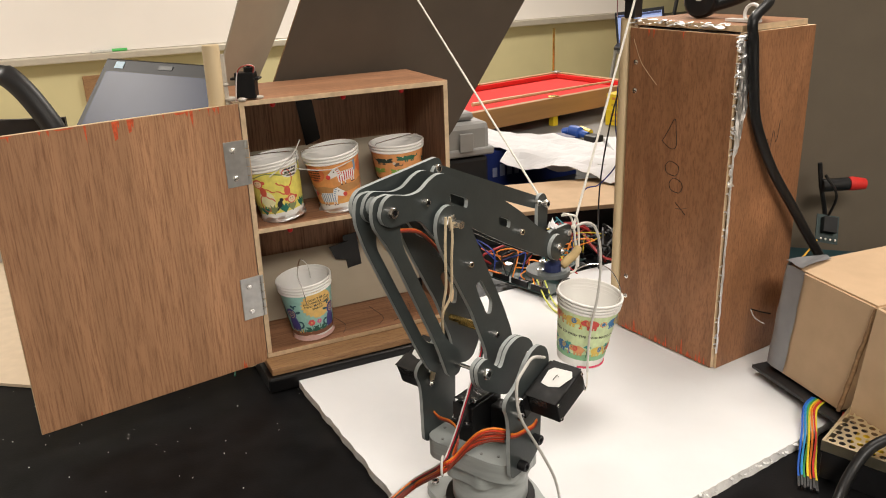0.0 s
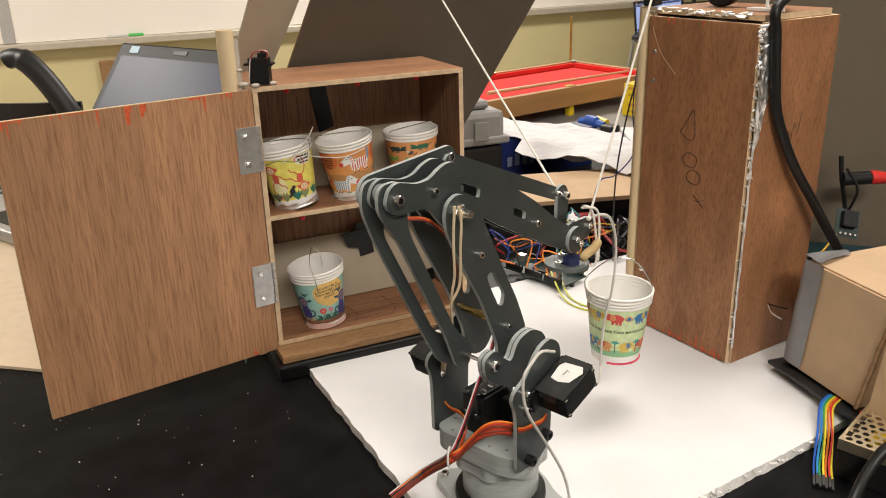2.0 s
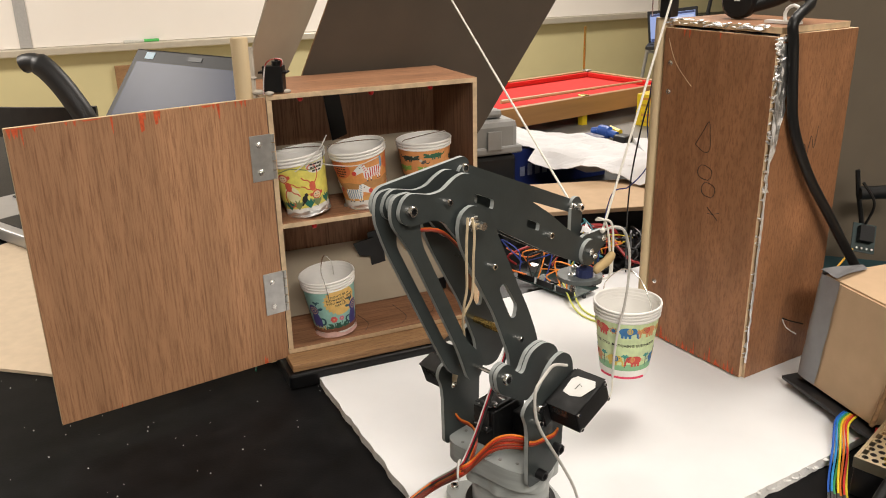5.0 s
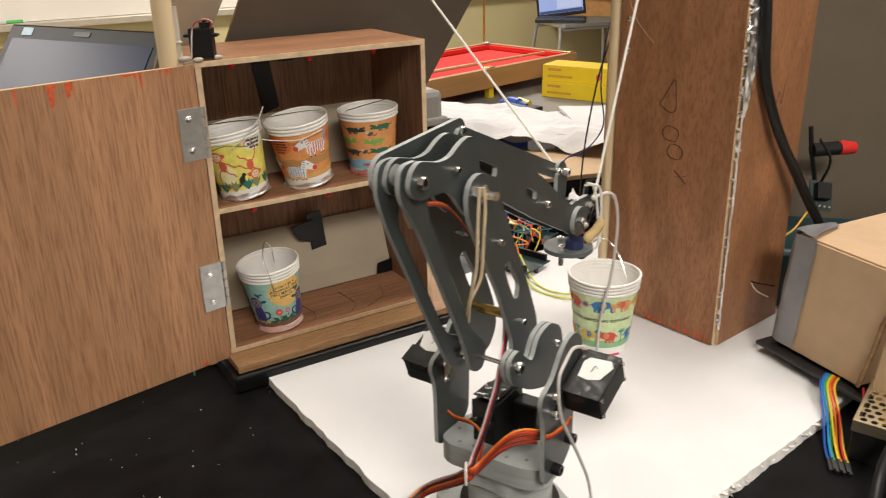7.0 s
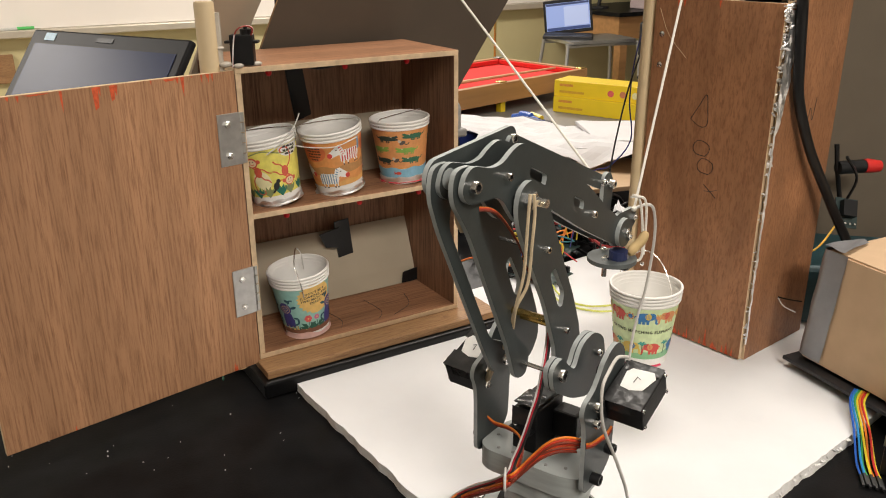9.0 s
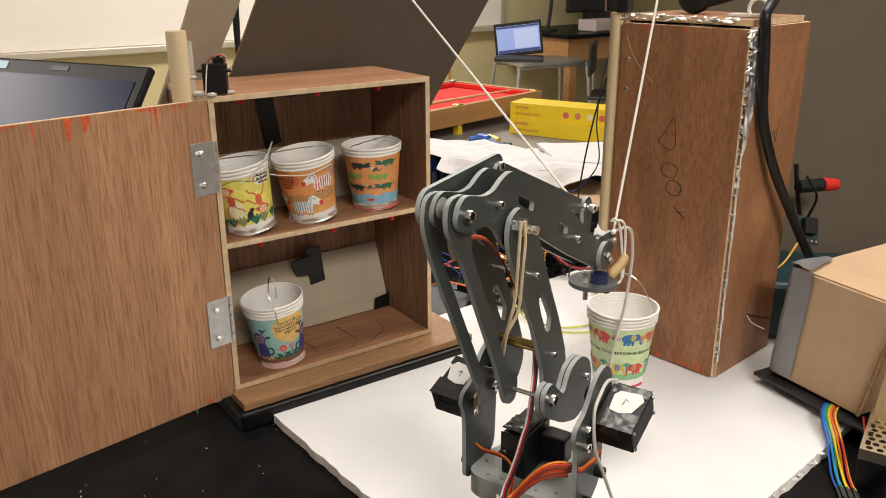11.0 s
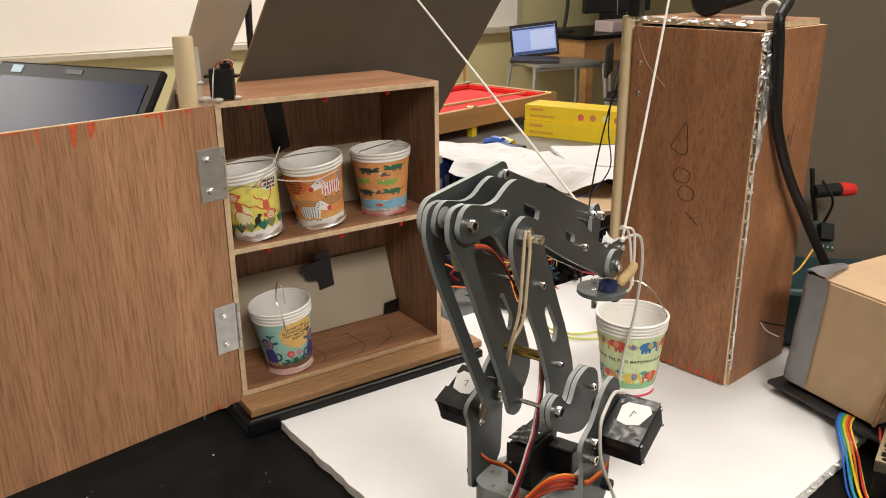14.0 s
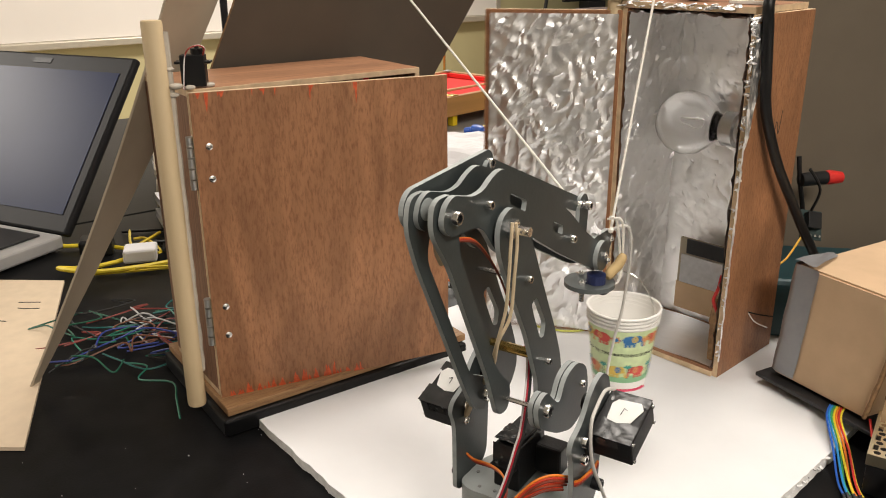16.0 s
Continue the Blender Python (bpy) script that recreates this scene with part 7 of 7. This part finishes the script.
stool(pose(1.20, 6.15, -0.20, 0, 0, 20), "grey metal stool with a laptop on it")
laptop(pose(1.06, 6.22, -0.199, 0, 0, -12), "open laptop with a lit screen on the stool", 0.34, 0.23, 0.235, M_BLUESCREEN, 8)
for k in range(2):
    chr_ = thing("school_chair", pose(1.75 + 0.5 * k, 6.05 + 0.3 * k, FLOOR_Z, 0, 0, 70), "dark plastic school chair on steel legs", "chair", "school chairs")
    part("seat", B(-0.2, -0.2, 0.44, 0.2, 0.2, 0.465, bevel=0.01), M_DARK, chr_)
    part("backrest", B(-0.2, 0.18, 0.60, 0.2, 0.205, 0.82, bevel=0.01), M_DARK, chr_)
    for ax in (-0.17, 0.17):
        for ay in (-0.17, 0.17):
            part("leg", T([(ax, ay, 0), (ax, ay, 0.44)], 0.011, 8), M_GREYSTEEL, chr_)
        part("back_post", T([(ax, 0.19, 0.44), (ax, 0.20, 0.62)], 0.011, 8), M_GREYSTEEL, chr_)
desk = thing("side_bench", room @ pose(5.40, 5.20, -0.07), "wooden lab bench with a black top along the wall", "table")
part("worktop", B(-0.75, -0.35, -0.03, 1.8, 0.5, 0.0, bevel=0.003), M_BENCH, desk)
part("apron", B(-0.72, -0.32, -0.20, 1.75, 0.45, -0.0305), M_OAK, desk)
for ax in (-0.68, 0.5, 1.65):
    part("leg", B(ax, -0.31, FLOOR_Z + 0.07, ax + 0.07, -0.24, -0.2005), M_OAK, desk)
bin_ = thing("storage_tub", room @ pose(5.2, 5.05, -0.07), "clear tub of odds and ends on the side bench", "tub")
part("tub", B(-0.16, -0.1, 0.0006, 0.16, 0.1, 0.09, bevel=0.01), plain((0.55, 0.45, 0.45)), bin_)
mon = thing("monitor", room @ pose(5.5, 5.45, -0.07), "black monitor on the side bench", "monitor")
part("screen", B(-0.3, -0.02, 0.12, 0.5, 0.02, 0.62, bevel=0.01), M_DARK, mon)
part("stand", B(-0.05, -0.06, 0.0006, 0.15, 0.06, 0.1195), M_DARK, mon)
arm2 = thing("desk_lamp", room @ pose(4.85, 5.3, -0.07), "black jointed lamp standing on the side bench", "lamp")
part("base", T([(0, 0, 0.0006), (0, 0, 0.02)], 0.08, 16), M_DARK, arm2)
part("stem", T(smooth_path([(0, 0, 0.02), (0.03, 0, 0.25), (-0.02, 0, 0.5)]), 0.015, 8), M_DARK, arm2)

oc_ = thing("office_chair", pose(-1.70, 2.92, FLOOR_Z, 0, 0, 0), "black office chair with a curved back frame", "chair")
part("seat", B(-0.24, -0.50, 0.42, 0.24, -0.04, 0.50, bevel=0.03), M_DARK, oc_)
part("column", T([(0, -0.25, 0.1), (0, -0.25, 0.419)], 0.03, 12), M_DARK, oc_)
for k in range(5):
    a = 2 * math.pi * k / 5
    part("foot", T([(0, -0.25, 0.09), (0.3 * math.cos(a), -0.25 + 0.3 * math.sin(a), 0.03)], 0.022, 8), M_DARK, oc_)
part("back_frame", T(smooth_path([(0.018, 0.000, 1.022), (0.050, 0.000, 1.031), (0.090, 0.000, 1.021), (0.139, 0.000, 0.971), (0.184, 0.000, 0.905), (0.226, 0.000, 0.824), (0.240, 0.000, 0.731), (0.270, -0.05, 0.46)]), [0.020] * 2 + [0.034] * 9 + [0.040] * 20 + [0.034] * 12, 12), M_DARK, oc_, "curved black back edge", None, True)
part("backrest", thicken(grid(8, 6, lambda u, v: (-0.25 + 0.5 * u, 0.03 * (2 * u - 1) ** 2, 0.55 + 0.32 * v)), 0.02), M_DARK, oc_)
pole = thing("stand_pole", pose(-0.20, 2.1, 0), "thin dark upright pole on the bench", "pole")
part("pole", T([(0, 0, 0.001), (0.01, 0, 0.8)], 0.011, 10), M_GREYSTEEL, pole)
bw = thing("hanging_wires", pose(0, 0, 0), "thin black and blue wires hanging behind the lamp box", "wires")
part("black_wire", T(smooth_path([(0.292, 1.165, 0.40), (0.285, 1.18, 0.34), (0.272, 1.19, 0.28), (0.262, 1.20, 0.20), (0.262, 1.22, 0.13), (0.27, 1.27, 0.04)]), 0.0011, 5), M_CABLE, bw)
part("blue_wire", T(smooth_path([(0.292, 1.167, 0.40), (0.280, 1.19, 0.33), (0.278, 1.20, 0.27), (0.283, 1.20, 0.22), (0.262, 1.21, 0.185), (0.24, 1.24, 0.16), (0.23, 1.28, 0.05)]), 0.0009, 5), plain((0.03, 0.04, 0.22)), bw)


# ---- what moves ----
def motions():
    def swing(x, y, a):
        return pose(x, y, 0, 0, 0, a)
    walk(cab_door, [(t, swing(0, -0.0005, a)) for t, a in ((0.0, -169), (14.5, -169), (14.6, -161), (14.7, -144), (14.8, -127), (14.9, -103), (15.0, -82), (15.1, -58), (15.2, -30), (15.3, -11), (15.4, -10.5), (16.0, -10.5))])
    walk(box_door, [(t, swing(0.001, 0.003, a)) for t, a in ((0.0, 0), (15.4, 0), (15.5, 0), (15.6, -11), (15.7, -40), (15.8, -72), (15.9, -110), (16.0, -148))])
    walk(turret, [(t, swing(0, 0, a)) for t, a in ARM_YAW])
    walk(hang, [(t, Matrix.Translation((x, y, z)) @ pose(0, 0, 0, tx, ty, 0) @ pose(0, 0, 0, 0, 0, spin)) for t, x, y, z, tx, ty, spin in CUP_ROWS])


ARM_YAW = ((0.0, 3.2), (0.5, 3.2), (0.9, 0.4), (6.0, 0.4), (6.5, 0.8), (7.0, 2.2), (7.6, 2.4), (8.0, -0.4), (9.0, 0.0), (16.0, 0.0))
CUP_ROWS = [(0.0, 0.236, 0.926, 0.230, 3, 7, 9), (0.5, 0.236, 0.926, 0.230, 2, 5, 6), (1.5, 0.242, 0.926, 0.230, 1, 2, 1), (3.5, 0.240, 0.926, 0.230, 0, 0, -30), (7.0, 0.231, 0.926, 0.230, 0, 0, -62), (7.6, 0.236, 0.926, 0.230, 0, 0, -64), (9.0, 0.239, 0.926, 0.230, 0, 0, -57),
            (12.5, 0.239, 0.926, 0.230, 0, 0, -38), (14.5, 0.238, 0.926, 0.230, 0, 0, -30), (15.6, 0.240, 0.926, 0.230, 0, 0, -42), (15.8, 0.247, 0.922, 0.230, 4, -7, -46), (16.0, 0.242, 0.926, 0.230, 0, 0, -46)]
motions()
